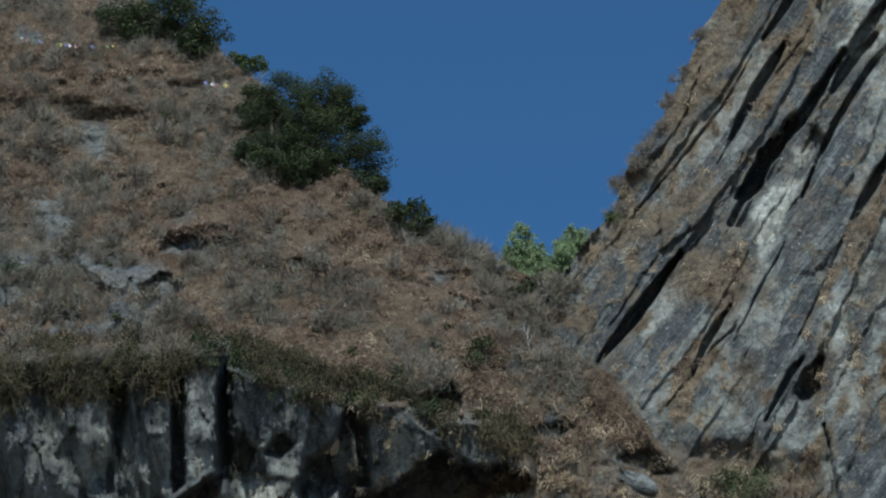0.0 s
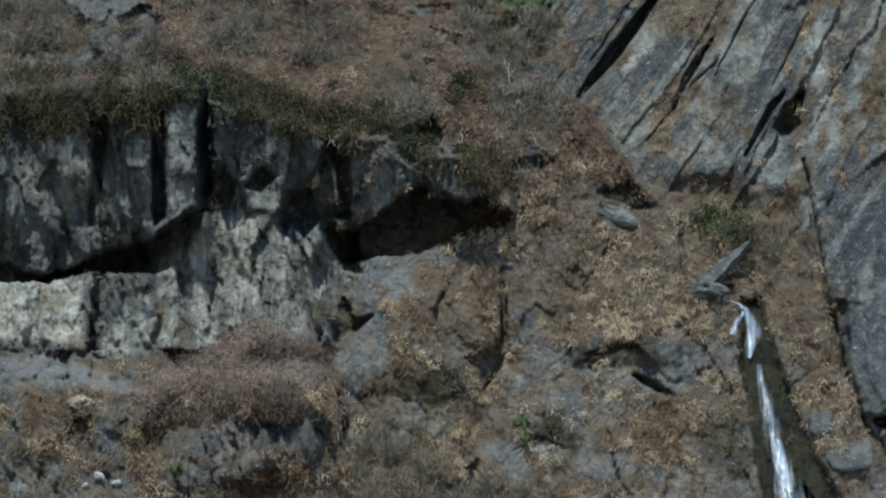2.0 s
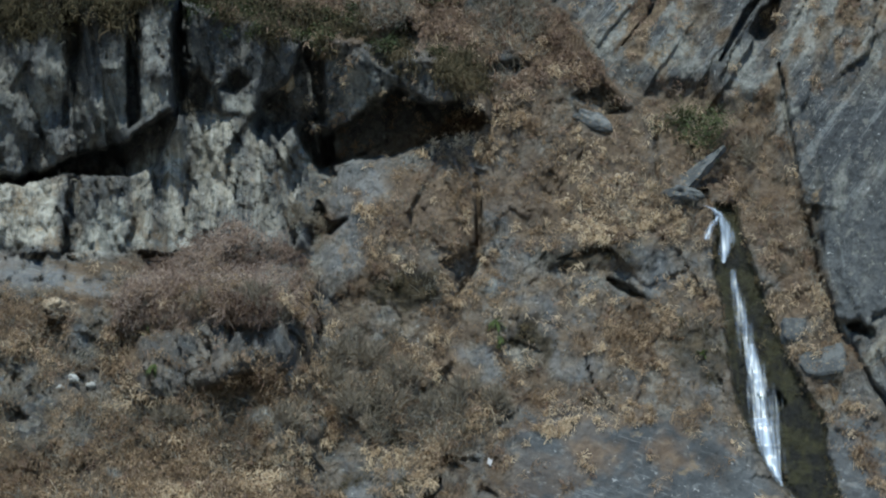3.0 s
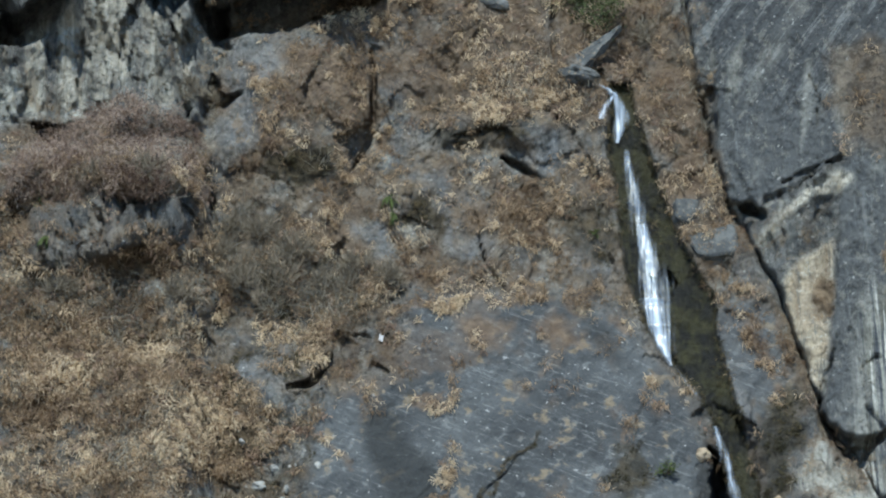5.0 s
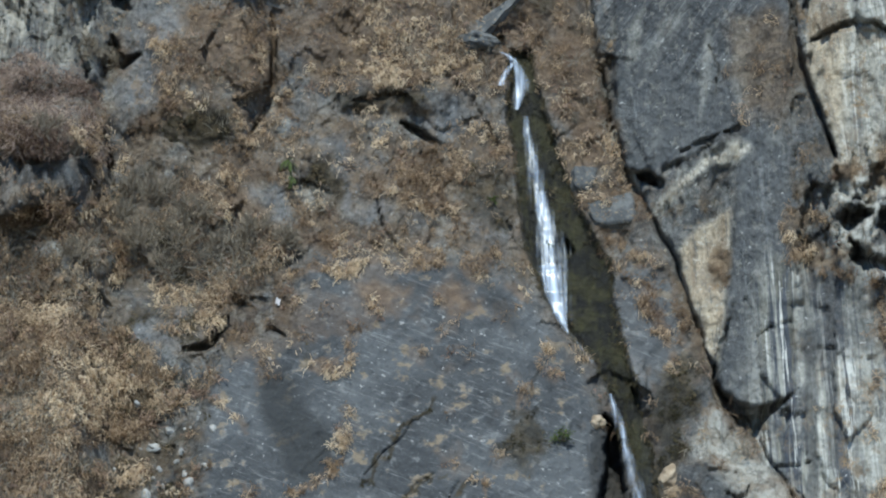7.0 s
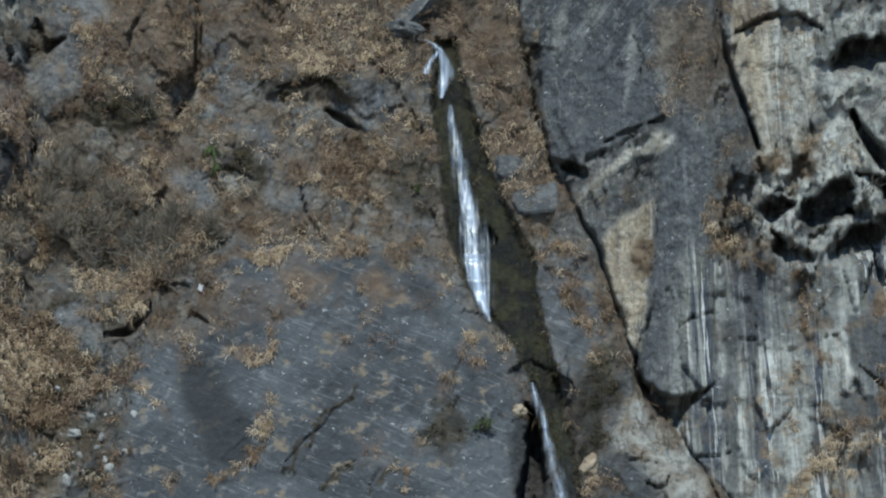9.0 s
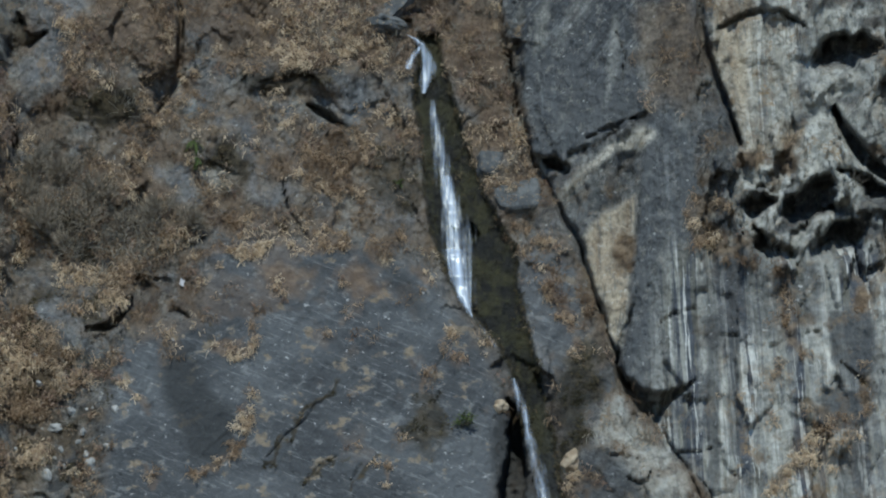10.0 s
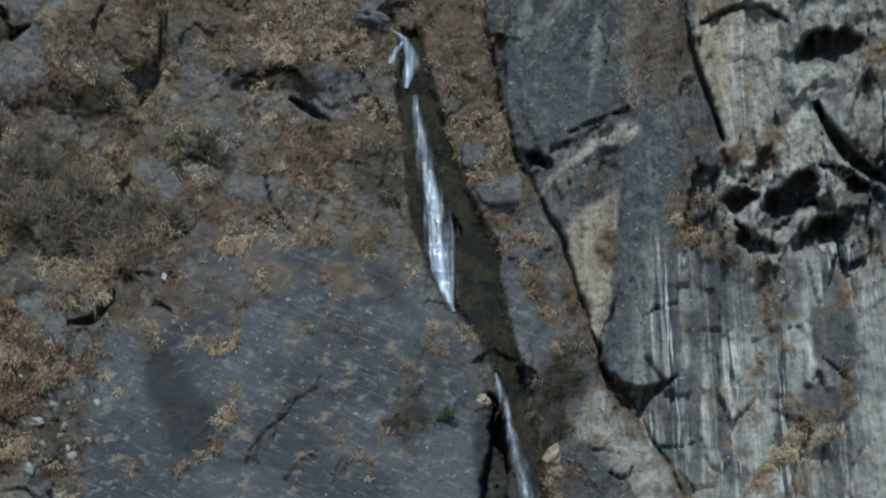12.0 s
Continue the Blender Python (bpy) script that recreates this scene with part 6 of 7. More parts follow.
leafy_tree("evergreen_tree", "dark evergreen oak high on the ridge", -23.9, 26.4, [(-2.0, 0, 3.0, 1.9), (0.7, 0, 3.1, 2.2), (2.6, 0.2, 2.0, 1.9), (-0.4, 0.4, 4.6, 2.2), (1.8, 0, 0.9, 1.4), (-3.6, 0.2, 3.8, 1.8)], LEAF, 0.165, 34, 85, 0.25)
leafy_tree("young_tree", "small light-green tree beside the dark oaks", -19.8, 25.1, [(0.1, 0, 1.1, 0.9), (0.8, 0.1, 1.5, 0.8), (-0.5, 0, 1.9, 0.7)], FRESH, 0.16, 16, 40, 0.08)
leafy_tree("young_tree", "grey-green small tree on the ridge", -11.0, 16.1, [(0.0, 0, 1.3, 1.1), (0.9, 0, 0.9, 0.9), (-0.7, 0, 1.9, 0.9), (0.4, 0, 2.2, 0.8)], LEAF, 0.17, 16, 40, 0.1)
leafy_tree("evergreen_tree", "round dark evergreen in the notch of the gorge", -4.9, 12.3, [(0, 0, 0.8, 0.8), (0.4, 0, 1.0, 0.6), (-0.4, 0, 0.8, 0.6)], LEAF, 0.09, 24, 90, 0.12)
for u, w, height in ((-6.8, 12.4, 2.6), (-6.0, 13.0, 2.8), (-5.4, 11.6, 2.4), (-3.8, 12.4, 2.2), (-3.2, 11.4, 2.0), (-6.3, 11.2, 2.2), (-4.4, 11.0, 2.2), (-9.2, 15.2, 2.6), (-8.4, 14.7, 2.8), (-7.6, 14.5, 2.3), (-6.9, 14.0, 2.4), (-12.6, 17.3, 1.9), (-10.0, 15.3, 2.2)):
    bare_tree("bare_tree", "thin grey leafless tree on the ridge", u, w, height, TWIG, "bare trees on the ridge", 0.05, 0.45)
bare_tree("bare_tree", "white-stemmed dead sapling on the slope's edge", -4.6, 9.5, 2.6, varied("white_bark", [(0.4, 0.39, 0.36), (0.5, 0.48, 0.45)]), "", 0.04, 0.4, 2)
for u, w, height in ((1.0, 18.2, 2.3), (1.5, 19.3, 2.0), (0.6, 17.5, 1.8), (3.0, 22.0, 1.7), (3.8, 23.7, 1.6), (2.0, 20.3, 1.9)):
    bare_tree("bare_tree", "reddish-grey leafless shrub on the cliff's edge", u, w, height, TWIG, "bare shrubs on the cliff edge", 0.035, 0.6, 4)
bush("evergreen_bush", "small green bush on the cliff's edge", 0.1, 16.4, 0.9, FRESH, 0.13, 500)
bush("evergreen_bush", "dark green bush above the shaded cave", -7.0, 9.1, 1.6, LEAF, 0.16, 1100)
bush("evergreen_bush", "dark bush on the lip of the cave", -10.0, 6.0, 1.3, LEAF, 0.15, 700)
bush("evergreen_bush", "olive bush in the gully above the water", 7.0, 1.3, 2.2, OLIVE, 0.12, 2200)
bush("evergreen_bush", "olive bush in the gully above the water", 5.7, 1.5, 1.7, OLIVE, 0.12, 1300)
bush("evergreen_bush", "light-green bush growing at the slab's crack", 10.5, -23.6, 0.9, FRESH, 0.12, 300)
for u, w, size in ((-20.0, 9.4, 1.1), (-18.2, 8.4, 1.2), (-16.6, 7.9, 1.0), (-13.4, 8.0, 0.9), (-11.9, 8.2, 1.0), (-22.8, 10.4, 0.9), (-33.0, 14.6, 1.2), (-17.6, 22.0, 1.0), (-22.4, 10.0, 1.2), (-21.5, 9.8, 1.3), (-20.6, 9.6, 1.2), (-22.0, 9.3, 1.1), (-14.8, 6.8, 1.1), (-13.6, 6.7, 1.0),
                   (-20.9, 9.2, 1.1), (-19.9, 8.3, 1.2), (-19.0, 7.6, 1.1), (-18.0, 8.2, 1.2), (-17.1, 7.0, 1.1), (-15.9, 7.9, 1.1), (-13.5, 7.5, 1.2), (-12.2, 7.5, 1.0), (-9.8, 7.1, 1.3), (-8.6, 7.4, 1.1), (-26.9, 9.7, 1.0), (-25.7, 9.3, 0.9), (-7.4, 5.8, 1.0)):
    bush("green_bush", "grey-green bush hanging over the cliff's rim", u, w, size, LEAF, 0.13, 420, "bushes on the rim")
for u, w, size in ((-14.2, -3.6, 1.4), (-12.2, -13.6, 1.8), (-10.4, -13.2, 1.7), (-15.2, -2.6, 1.1), (-4.6, -13.0, 1.2), (-6.2, -12.6, 1.4), (-17.6, -7.2, 1.3), (-20.5, -7.4, 1.2), (-8.2, -13.4, 1.3),
                   (-19.0, -13.0, 1.4), (-22.5, -13.6, 1.3), (-32.0, -10.0, 1.2), (-16.0, -14.0, 1.5), (-13.0, -10.5, 1.5), (9.2, 0.2, 1.0), (-11.4, -10.8, 1.7), (-9.6, -11.8, 1.6), (-13.6, -12.2, 1.7), (-7.0, -13.6, 1.4)):
    bush("leafless_bush", "grey-brown leafless bush on the rocky bank", u, w, size, HAZE, 0, 700, "leafless bushes")
k = 0
while k < 34:
    u, w = SEED.uniform(-34, -8), SEED.uniform(11, 27)
    if w < bend(RIDGE, u) - 0.8:
        bush("leafless_bush", "grey leafless bush on the dry hillside", u, w, SEED.uniform(0.7, 1.5), TWIG, 0, 300, "hillside bushes")
        k += 1

for u, w, size in ((0.3, 16.7, 1.0), (0.9, 18.0, 1.3), (1.4, 19.2, 1.2), (2.1, 20.1, 1.0), (2.8, 21.3, 0.9), (3.3, 22.6, 0.9), (4.1, 24.2, 0.8), (5.2, 26.2, 0.8), (-0.9, 15.3, 0.8)):
    bush("leafless_bush", "reddish-grey leafless bush on the far cliff's skyline", u, w, size, TWIG, 0, 420, "bushes on the far skyline")
for u, w, size in ((-10.3, 15.8, 1.5), (-9.5, 15.4, 1.7), (-8.8, 15.0, 1.8), (-8.0, 14.6, 1.8), (-7.3, 14.2, 1.6), (-6.6, 13.6, 1.6), (-6.9, 12.6, 1.6), (-6.0, 12.2, 1.7), (-5.6, 11.4, 1.5), (-3.4, 12.2, 1.6), (-3.9, 11.2, 1.5),
                   (-3.0, 13.0, 1.3), (-4.8, 11.4, 1.5), (-4.9, 10.5, 1.4), (-2.2, 12.6, 1.2), (-12.4, 17.0, 1.2), (-13.4, 17.8, 1.1)):
    bush("leafless_bush", "hazy grey leafless bush in the notch", u, w, size, HAZE, 0, 520, "bushes in the notch")
protos = [bush("leafless_bush", "grey leafless bush on the dry hillside", -20.0, 14.0, 1.0, m, 0, 430, "hillside bushes") for m in (TWIG, HAZE, HAZE, TWIG)]
for k, b in enumerate(protos):
    b.location = ground_at(-28.0 + 3.1 * k, 15.0 + 1.3 * (k % 2))
at, u, w, m = sites(400, lambda u, w, m: m["hill"] * (0.25 + 0.75 * m["grey"]) * (w < bend(RIDGE, u) - 0.8), (-34, 8.5), (-6, 27))
for k, spot in enumerate(at[:90]):
    copy_thing(protos[k % 4], Matrix.Translation(Vector(spot)) @ pose(0, 0, 0, 0, 0, SEED.uniform(0, 360)) @ Matrix.Scale(SEED.uniform(0.7, 1.6), 4))
k = 0
while k < 30:
    u, w = SEED.uniform(-34, -7), SEED.uniform(9.5, 25)
    if w < bend(RIDGE, u) - 0.8:
        bush("green_bush", "small dull-green bush on the dry hillside", u, w, SEED.uniform(0.35, 0.8), OLIVE if k % 2 else LEAF, 0.12, 170, "small hillside bushes")
        k += 1

# ---- the waterfall ----
def water_material():
    m, nt, p = material("white_water")
    p.inputs["Base Color"].default_value = (0.60, 0.68, 0.83, 1)
    p.inputs["Roughness"].default_value = 0.25
    a = grain(nt, 1.0, (4.5, 0.5, 0.22), 4.0, 0.55)
    core = attr(nt, "core")
    add = nt.nodes.new("ShaderNodeMath")
    add.operation = "MULTIPLY_ADD"
    nt.links.new(a, add.inputs[0])
    add.inputs[1].default_value = 1.3
    nt.links.new(core, add.inputs[2])
    nt.links.new(ramp(nt, add.outputs[0], 0.72, 1.95), p.inputs["Alpha"])
    b = node(nt, "ShaderNodeBump", Strength=0.6, Distance=0.1)
    nt.links.new(a, b.inputs["Height"])
    nt.links.new(b.outputs[0], p.inputs["Normal"])
    return m


WATER = water_material()
waterfall = tagged(new("waterfall"), "thin white waterfall running down a wet dark channel", "waterfall")


def ribbon(name, pts, density, proud=0.25):
    """pts: u, w and width, from the top down. The water keeps just off the rock."""
    p = np.array(pts, float)
    n = max(12, int(abs(p[-1, 1] - p[0, 1]) / 0.12))
    t = np.linspace(0, len(p) - 1, n)
    u, w, wide = (np.interp(t, np.arange(len(p)), p[:, i]) for i in range(3))
    ker = np.ones(9) / 9
    u, w, wide = (np.convolve(np.pad(a, 4, mode="reflect", reflect_type="odd"), ker, "valid") for a in (u, w, wide))
    h = np.min([surface(u + d * wide, w)[0] for d in (-0.5, -0.25, 0, 0.25, 0.5)], 0)
    for _ in range(6):
        h = np.minimum(h, np.convolve(np.pad(h, 2, mode="edge"), np.ones(5) / 5, "valid"))
    c = np.linspace(-1, 1, 11)
    uu = u[:, None] + 0.5 * wide[:, None] * c + 0.05 * vnoise(w[:, None] * 1.4 + c, c * 2 + 3, 401)
    ww = np.repeat(w[:, None], 11, 1)
    hh = h[:, None] - proud * (1.2 - 0.5 * c ** 2) + 0.06 * vnoise(uu * 9, ww * 2, 402)
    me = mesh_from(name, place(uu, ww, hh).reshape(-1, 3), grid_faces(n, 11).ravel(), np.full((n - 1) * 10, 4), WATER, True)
    core = (1 - np.abs(c) ** 1.6)[None, :] * density * np.ones((n, 1)) - 0.15 * (1 - density)
    me.attributes.new("core", "FLOAT", "POINT").data.foreach_set("value", core.astype(np.float32).ravel())
    return part(name, me, waterfall)


ribbon("upper_jet", [(6.8, -2.45, 0.3), (7.3, -2.65, 0.5), (7.65, -2.95, 0.65), (8.12, -3.7, 0.9), (8.08, -4.4, 0.95), (7.9, -5.0, 0.85), (7.78, -5.6, 0.35)], 0.85)
ribbon("side_jet", [(7.75, -2.95, 0.3), (7.35, -3.3, 0.5), (7.05, -3.8, 0.65), (6.9, -4.3, 0.5)], 0.6, 0.6)
ribbon("upper_fall", [(8.25, -5.95, 0.4), (8.42, -6.9, 0.75), (8.65, -8.1, 1.0), (8.85, -9.4, 1.15), (9.05, -10.6, 1.3), (9.25, -11.6, 1.1)], 0.55)
ribbon("main_fall", [(9.05, -10.0, 0.6), (9.3, -11.2, 1.15), (9.5, -12.0, 1.4), (9.65, -13.0, 1.5), (9.8, -14.4, 1.5)], 0.66, 0.35)
ribbon("main_veil", [(9.2, -10.0, 0.7), (9.8, -11.8, 1.5), (10.3, -13.4, 1.9), (10.6, -15.2, 1.7), (10.85, -17.0, 0.8)], 0.36, 0.4)
ribbon("splash_chute", [(9.7, -14.0, 1.6), (9.9, -15.0, 1.7), (10.2, -16.0, 1.3), (10.5, -17.0, 0.8), (10.75, -17.7, 0.3)], 0.85)
ribbon("trickle", [(10.75, -17.5, 0.2), (11.4, -18.4, 0.3), (12.1, -19.3, 0.2)], 0.35)
ribbon("lower_chute", [(13.1, -21.0, 0.35), (13.5, -22.2, 0.8), (13.9, -23.5, 0.85), (14.3, -25.0, 1.0), (14.75, -26.6, 1.3), (15.2, -28.1, 1.5), (16.1, -31.5, 1.7)], 0.5, 0.7)

# ---- boulders and slabs ----
def boulder(label, u, w, size, turn=(0, 0, 0), mat=None, seed=1, lift=0.0, category="rock"):
    bm = bmesh.new()
    bmesh.ops.create_icosphere(bm, subdivisions=4 if max(size) > 0.6 else 3, radius=1.0)
    for v in bm.verts:
        d = v.co.copy()
        k = 0.78 + 0.35 * noise.noise(d * 1.3 + Vector((seed * 3.7, 0, 0))) + 0.10 * noise.noise(d * 4 + Vector((0, seed * 2.1, 0)))
        for ax in (Vector((0.8, 0.3, 0.5)), Vector((-0.5, 0.2, 0.84)), Vector((0.1, -0.9, 0.4)), Vector((-0.7, -0.6, -0.3)), Vector((0.2, 0.5, -0.84))):
            ax = (ax + 0.3 * Vector((math.sin(seed), math.cos(seed * 2), math.sin(seed * 3)))).normalized()
            k = min(k, 0.72 / max(0.2, d.dot(ax)))
        v.co = Vector((d.x * size[0], d.y * size[1], d.z * size[2])) * k
    me = bpy.data.meshes.new("boulder")
    bm.to_mesh(me)
    bm.free()
    me.materials.append(mat or STONE)
    ob = new("boulder", me)
    ob.matrix_world = Matrix.Translation(ground_at(u, w) + Vector((0, 0, lift))) @ pose(0, 0, 0, *turn)
    return tagged(ob, label, category)


def stone(name, a, b):
    m, nt, p = material(name)
    col = mixed(nt, ramp(nt, grain(nt, 1.6), 0.4, 0.62), a, b)
    col = mixed(nt, times(nt, ramp(nt, grain(nt, 5.0), 0.56, 0.66), 0.6), col, (0.27, 0.20, 0.12))
    nt.links.new(col, p.inputs["Base Color"])
    p.inputs["Roughness"].default_value = 0.85
    b1 = node(nt, "ShaderNodeBump", Strength=0.7, Distance=0.12)
    nt.links.new(grain(nt, 4.0, detail=8), b1.inputs["Height"])
    nt.links.new(b1.outputs[0], p.inputs["Normal"])
    return m


STONE = stone("grey_stone", (0.08, 0.083, 0.086), (0.17, 0.172, 0.172))
TAN_STONE = stone("tan_stone", (0.24, 0.18, 0.12), (0.40, 0.32, 0.23))
PALE_STONE = stone("pale_stone", (0.13, 0.135, 0.135), (0.22, 0.22, 0.215))
WHITE_STONE = stone("whitish_stone", (0.20, 0.20, 0.195), (0.36, 0.355, 0.34))
DARK_STONE = stone("dark_grey_stone", (0.055, 0.058, 0.062), (0.115, 0.118, 0.120))


def block(label, u, w, size, turn, sunk=0.0):
    """A flat-faced block with worn edges."""
    bm = bmesh.new()
    bmesh.ops.create_cube(bm, size=2.0)
    bmesh.ops.subdivide_edges(bm, edges=bm.edges, cuts=9, use_grid_fill=True)
    for v in bm.verts:
        d = v.co.copy()
        edge = sorted(abs(c) for c in d)
        worn = 0.12 * max(0.0, edge[1] + edge[2] - 1.65) / 0.35
        n = noise.noise(d * 1.6 + Vector((u, w, 0)))
        v.co = Vector((d.x * size[0] * (1 + 0.12 * d.z), d.y * size[1], d.z * size[2] * (1 + 0.1 * d.x))) * (1 - worn + 0.06 * n)
    me = bpy.data.meshes.new("block")
    bm.to_mesh(me)
    bm.free()
    me.materials.append(DARK_STONE)
    ob = new("rock_block", me)
    ob.matrix_world = Matrix.Translation(ground_at(u, w) + Vector((0, sunk, 0))) @ pose(0, 0, 0, *turn)
    return tagged(ob, label, "rock")


def leaning_slab():
    """A long flat rock, broad at its foot and tapering to a point, propped over the water's lip."""
    bm = bmesh.new()
    bmesh.ops.create_grid(bm, x_segments=26, y_segments=8, size=1)
    top = list(bm.faces)
    out = bmesh.ops.extrude_face_region(bm, geom=top)
    for v in out["geom"]:
        if isinstance(v, bmesh.types.BMVert):
            v.co.z += 1.0
    for v in bm.verts:
        t = (v.co.x + 1) / 2
        wide = 0.58 * (1 - t) + 0.10
        n = noise.noise(Vector((v.co.x * 3, v.co.y * 2, v.co.z * 2)))
        v.co = Vector((v.co.x * 2.0 + 0.1 * n, v.co.y * wide + 0.10 * n, (v.co.z - 0.5) * (0.55 - 0.3 * t) + 0.06 * n))
    bmesh.ops.recalc_face_normals(bm, faces=bm.faces)
    me = bpy.data.meshes.new("leaning_slab")
    bm.to_mesh(me)
    bm.free()
    me.materials.append(DARK_STONE)
    ob = new("leaning_slab", me)
    ob.matrix_world = Matrix.Translation(ground_at(6.6, -0.95) + Vector((0, -0.6, 0.1))) @ pose(0, 0, 0, 62, -44, 0)
    tagged(ob, "grey leaning rock slab over the water's lip", "rock")


boulder("rounded tan boulder wedged in the dark cleft", -15.5, 4.6, (0.5, 0.45, 0.75), (0, 10, 0), TAN_STONE, 1)
boulder("grey boulder below dark ledges on the slope", 0.9, 2.4, (1.5, 0.7, 0.7), (0, 25, 0), STONE, 2, -0.25)
block("grey square-cut block beside the wet channel", 11.45, -9.45, (0.62, 0.45, 0.75), (-8, 5, 14))
block("dark grey flat-faced block beside the wet channel", 13.1, -11.1, (1.25, 0.42, 0.95), (-22, -14, 6), 0.22)
boulder("tan boulder stuck beside the lower chute", 12.4, -22.6, (0.5, 0.45, 0.5), (0, 0, 0), TAN_STONE, 4)
leaning_slab()
boulder("rounded dark rock at the waterfall's lip", 5.75, -2.0, (1.25, 0.9, 0.75), (0, 8, 0), DARK_STONE, 7)
boulder("pale small boulder at the foot of the crag", -15.9, -11.3, (0.5, 0.4, 0.55), (0, 0, 0), PALE_STONE, 8)
boulder("tan boulder on the rocky bank", -28.5, -7.2, (0.8, 0.5, 0.5), (0, 0, 0), TAN_STONE, 9)
boulder("grey upright boulder beside a dark hole in the bank", -32.0, -11.9, (0.7, 0.6, 1.4), (0, 8, 0), STONE, 10)
boulder("tan boulder low in the gully", 16.4, -25.6, (0.55, 0.5, 0.9), (0, 15, 0), TAN_STONE, 11)

rubble = []
for k, (u, w, r) in enumerate(((-11.7, -24.2, 0.3), (-10.8, -23.3, 0.25), (-9.8, -26.2, 0.35), (-12.1, -26.8, 0.3), (-8.9, -25.2, 0.22), (-12.6, -21.8, 0.2), (-12.9, -20.3, 0.22),
                                (-11.4, -25.4, 0.2), (-10.2, -24.4, 0.18), (-31.4, -13.2, 0.28), (-27.6, -11.2, 0.3), (-26.6, -11.6, 0.25), (-28.3, -11.7, 0.22))):
    stone_ob = boulder("whitish broken stone lying on the grassy bank", u, w, (r * 1.5, r, r), (20 * k, 33 * k, 50 * k), WHITE_STONE, 20 + k)
    stone_ob.name = "loose_stone"
    tagged(stone_ob, group="loose stones on the bank")
    if k < 5:
        rubble.append(stone_ob)
at, u, w, m = sites(1500, lambda u, w, m: 0.3 * m["pebble"], (-14.5, -31), (-4, -17))
for k, spot in enumerate(at[:22]):
    copy_thing(rubble[k % 5], Matrix.Translation(Vector(spot) + Vector((0, 0.06, -0.05))) @ pose(0, 0, 0, 40 * k, 25 * k, 70 * k) @ Matrix.Scale(SEED.uniform(0.3, 0.8), 4))

# ---- ferns, flags and a scrap ----
def fern(u, w, size, count, label, hang):
    foot = new("fern")
    foot.location = ground_at(u, w) + Vector((0, -0.15, 0))
    tagged(foot, label, "fern", "ferns on the cliff")
    for i in range(count):
        d = SEED.normal(size=3) * 0.6 + OUT * 0.7 + UP * (0.6 - hang)
        d /= np.linalg.norm(d)
        n = 14
        spine = np.stack([d * size * t + UP * (-0.5 * size * t * t * (0.5 + hang)) for t in np.linspace(0, 1, n)])
        side = np.cross(d, UP)
        side /= np.linalg.norm(side) + 1e-9
        wd = size * 0.22 * np.sin(np.pi * (0.12 + 0.86 * np.arange(n) / n))[:, None]
        vs = np.concatenate((spine, spine + side * wd + UP * 0.02, spine - side * wd + UP * 0.02))
        fs = [(j, n + j, j + 1) for j in range(n - 1)] + [(j, j + 1, 2 * n + j) for j in range(n - 1)]
        fs += [(n - 1, n - 2, 2 * n - 1), (n - 1, 3 * n - 1, n - 2)]
        part("frond", mesh_from("frond", np.array(vs), np.array(fs).ravel(), np.full(len(fs), 3), FRESH), foot)


fern(-14.2, 7.2, 0.7, 12, "bright yellow-green fern on the cliff's rim", 0.2)
fern(-23.4, -8.6, 0.8, 12, "bright green trailing fern beside the crag", 0.8)
fern(-23.2, -10.6, 0.6, 9, "bright green trailing fern beside the crag", 0.8)
fern(-4.5, -8.5, 0.7, 10, "yellow-green fern hanging on the wall", 0.7)
fern(-4.3, -9.4, 0.5, 8, "yellow-green fern hanging on the wall", 0.9)
fern(9.6, -12.9, 0.5, 7, "green fern beside the falling water", 0.5)
fern(6.6, -10.6, 0.6, 8, "green fern beside the wet channel", 0.4)


def cloth(name, colour):
    m, nt, p = material(name)
    nt.links.new(mixed(nt, grain(nt, 9.0), colour, tuple(0.75 * c for c in colour)), p.inputs["Base Color"])
    p.inputs["Roughness"].default_value = 0.8
    return m


CLOTHS = [cloth(n, c) for n, c in (("blue_cloth", (0.22, 0.22, 0.45)), ("white_cloth", (0.62, 0.60, 0.62)), ("red_cloth", (0.34, 0.17, 0.17)), ("green_cloth", (0.19, 0.25, 0.13)), ("yellow_cloth", (0.52, 0.42, 0.12)))]


def flag_string(a, b, sag, count, size):
    foot = new("flag_string")
    p0, p1 = ground_at(*a) + Vector((0, -1.2, 1.0)), ground_at(*b) + Vector((0, -1.2, 1.0))
    foot.location = p0
    tagged(foot, "string of faded coloured prayer flags across the hillside", "flags")
    run = np.array(p1 - p0)
    t = np.linspace(0, 1, 24)[:, None]
    line_pts = run * t - UP * sag * 4 * t * (1 - t)
    part("cord", joined("cord", [tube(line_pts, np.full(24, 0.012), 4)], TWIG), foot)
    for i in range(count):
        if SEED.random() < 0.25:
            continue
        f = (i + 0.5 + SEED.uniform(-0.35, 0.35)) / count
        c = run * f - UP * sag * 4 * f * (1 - f)
        n = 5
        g = np.linspace(0, 1, n)
        x, z = np.meshgrid(g - 0.5, -g)
        wave = 0.06 * np.sin(5 * x + 4 * z + i)
        e = run / np.linalg.norm(run)
        v = c + x[..., None] * e * size + z[..., None] * UP * size * SEED.uniform(0.7, 1.2) + wave[..., None] * OUT
        me = mesh_from("flag", v.reshape(-1, 3), grid_faces(n, n).ravel(), np.full(16, 4), CLOTHS[i % 5], True)
        part("flag", me, foot)


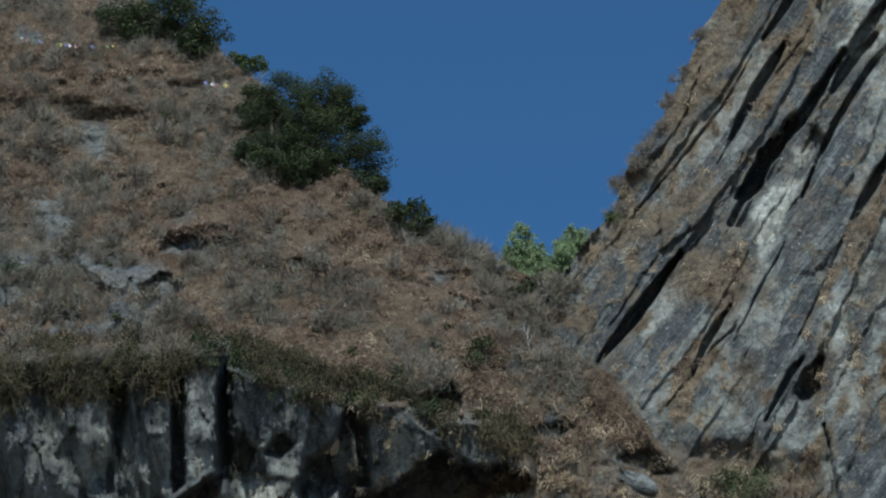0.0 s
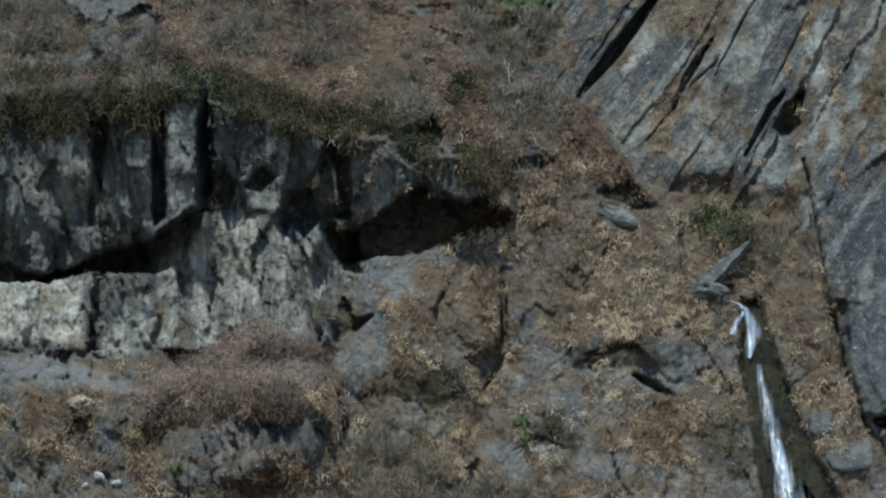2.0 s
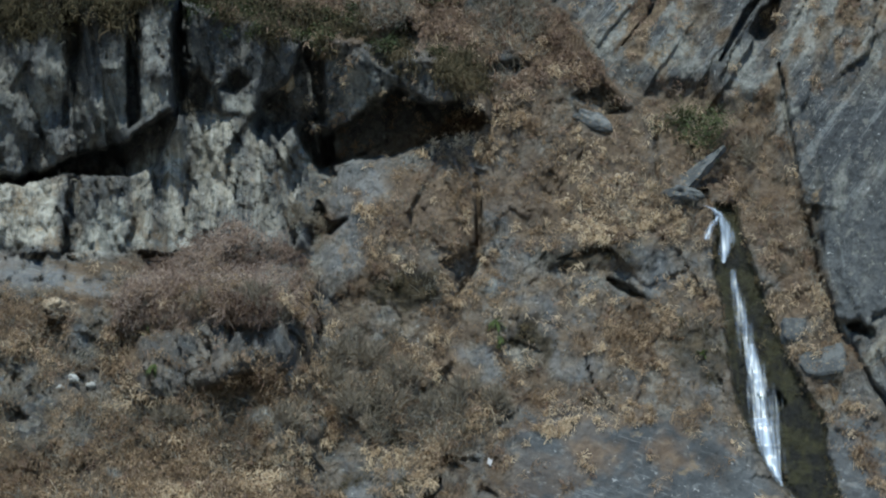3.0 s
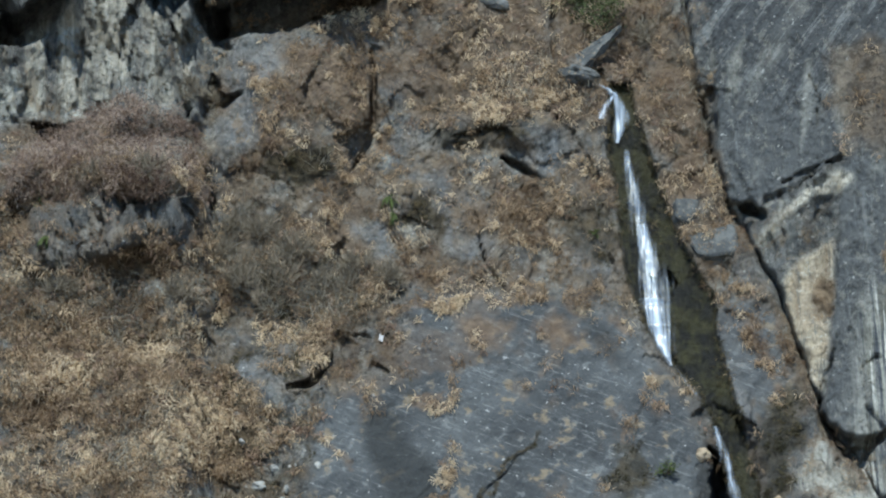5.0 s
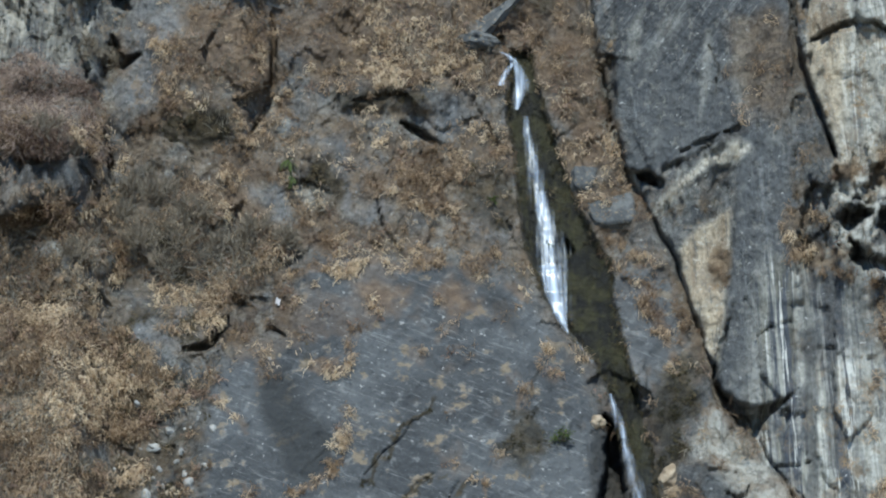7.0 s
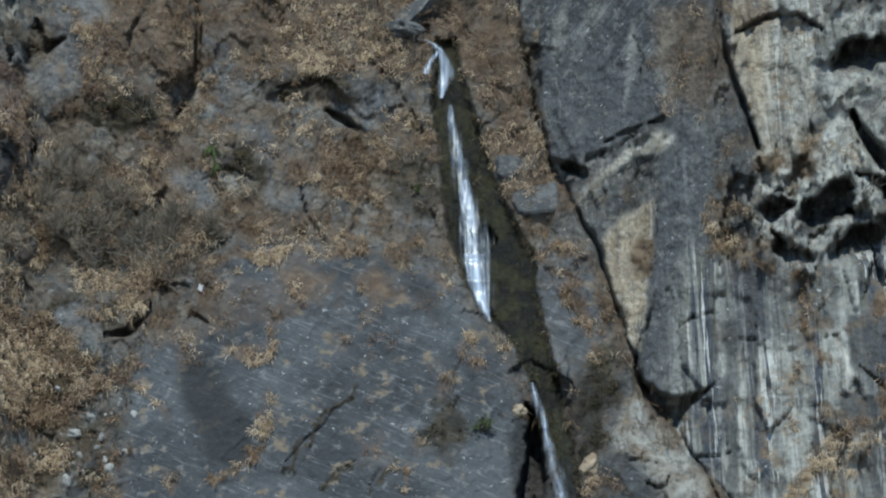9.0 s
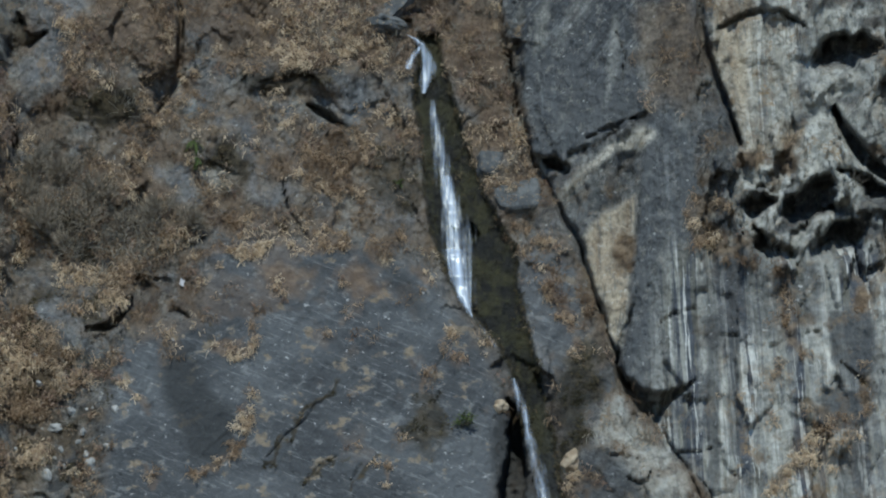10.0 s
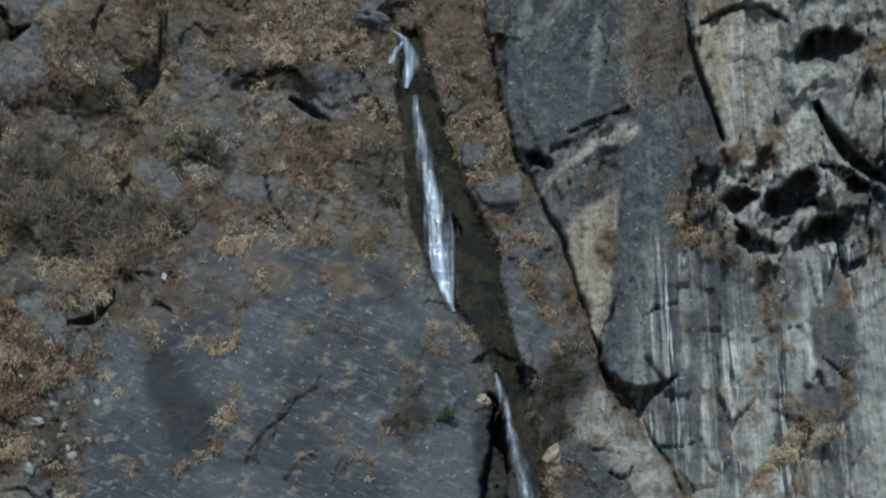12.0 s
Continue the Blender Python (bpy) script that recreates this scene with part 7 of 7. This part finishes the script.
flag_string((-32.4, 26.6), (-26.6, 25.8), 0.35, 21, 0.24)
flag_string((-21.9, 23.6), (-20.6, 23.4), 0.1, 5, 0.3)
scrap = new("cloth_scrap", mesh_from("cloth_scrap", *(lambda x, z: (np.stack((x * 0.22 + 0.1 * z, -0.1 + 0.08 * np.sin(6 * x + 3 * z), z * 0.32 - 0.12 * x), -1).reshape(-1, 3), grid_faces(8, 8).ravel(), np.full(49, 4)))(*np.meshgrid(np.linspace(-0.5, 0.5, 8), np.linspace(-0.5, 0.5, 8))), CLOTHS[1], True))
scrap.location = ground_at(-5.0, -16.3) + Vector((0, -0.12, 0.1))
tagged(scrap, "crumpled white cloth scrap caught on the slab's edge", "cloth")

# ---- the wooded hill behind the notch ----
gu, gw = np.meshgrid(np.linspace(-40, 30, 90), np.linspace(-6, 13.4, 40))
gh = 95 + 1.5 * (gw - 8) + 6 * fbm(gu * 0.2, gw * 0.3, 3, 500)
gw = gw + 0.5 * fbm(gu * 0.5, gu * 0, 3, 501) * (gw > 10)
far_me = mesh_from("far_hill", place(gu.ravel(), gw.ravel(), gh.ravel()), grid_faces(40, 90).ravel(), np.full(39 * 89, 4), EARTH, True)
tagged(new("far_hill", far_me), "distant hill behind the gorge's notch", "hill", kind="structure")


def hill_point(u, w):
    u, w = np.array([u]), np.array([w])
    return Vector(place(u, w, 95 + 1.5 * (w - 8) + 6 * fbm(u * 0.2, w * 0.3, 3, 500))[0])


far_protos = []
for i in range(3):
    foot = leafy_tree("forest_tree", "light-green tree of the distant wood", -4, 12, [(0, 0, 2.4, 1.5), (0.8, 0, 3.4, 1.3), (-0.8, 0, 3.2, 1.3), (0, 0, 4.6, 1.0 + 0.2 * i)], PALE_LEAF, 0.21, 18, 45, 0.15, "tree", "distant wood")
    foot.location = hill_point(-5.6 + 1.5 * i, 12.0)
    far_protos.append(foot)
for i in range(18):
    u, w = SEED.uniform(-7.5, 0), SEED.uniform(11.0, 13.0)
    copy_thing(far_protos[i % 3], Matrix.Translation(hill_point(u, w)) @ pose(0, 0, 0, 0, 0, SEED.uniform(0, 360)) @ Matrix.Diagonal((1, 1, SEED.uniform(0.7, 1.3), 1)))
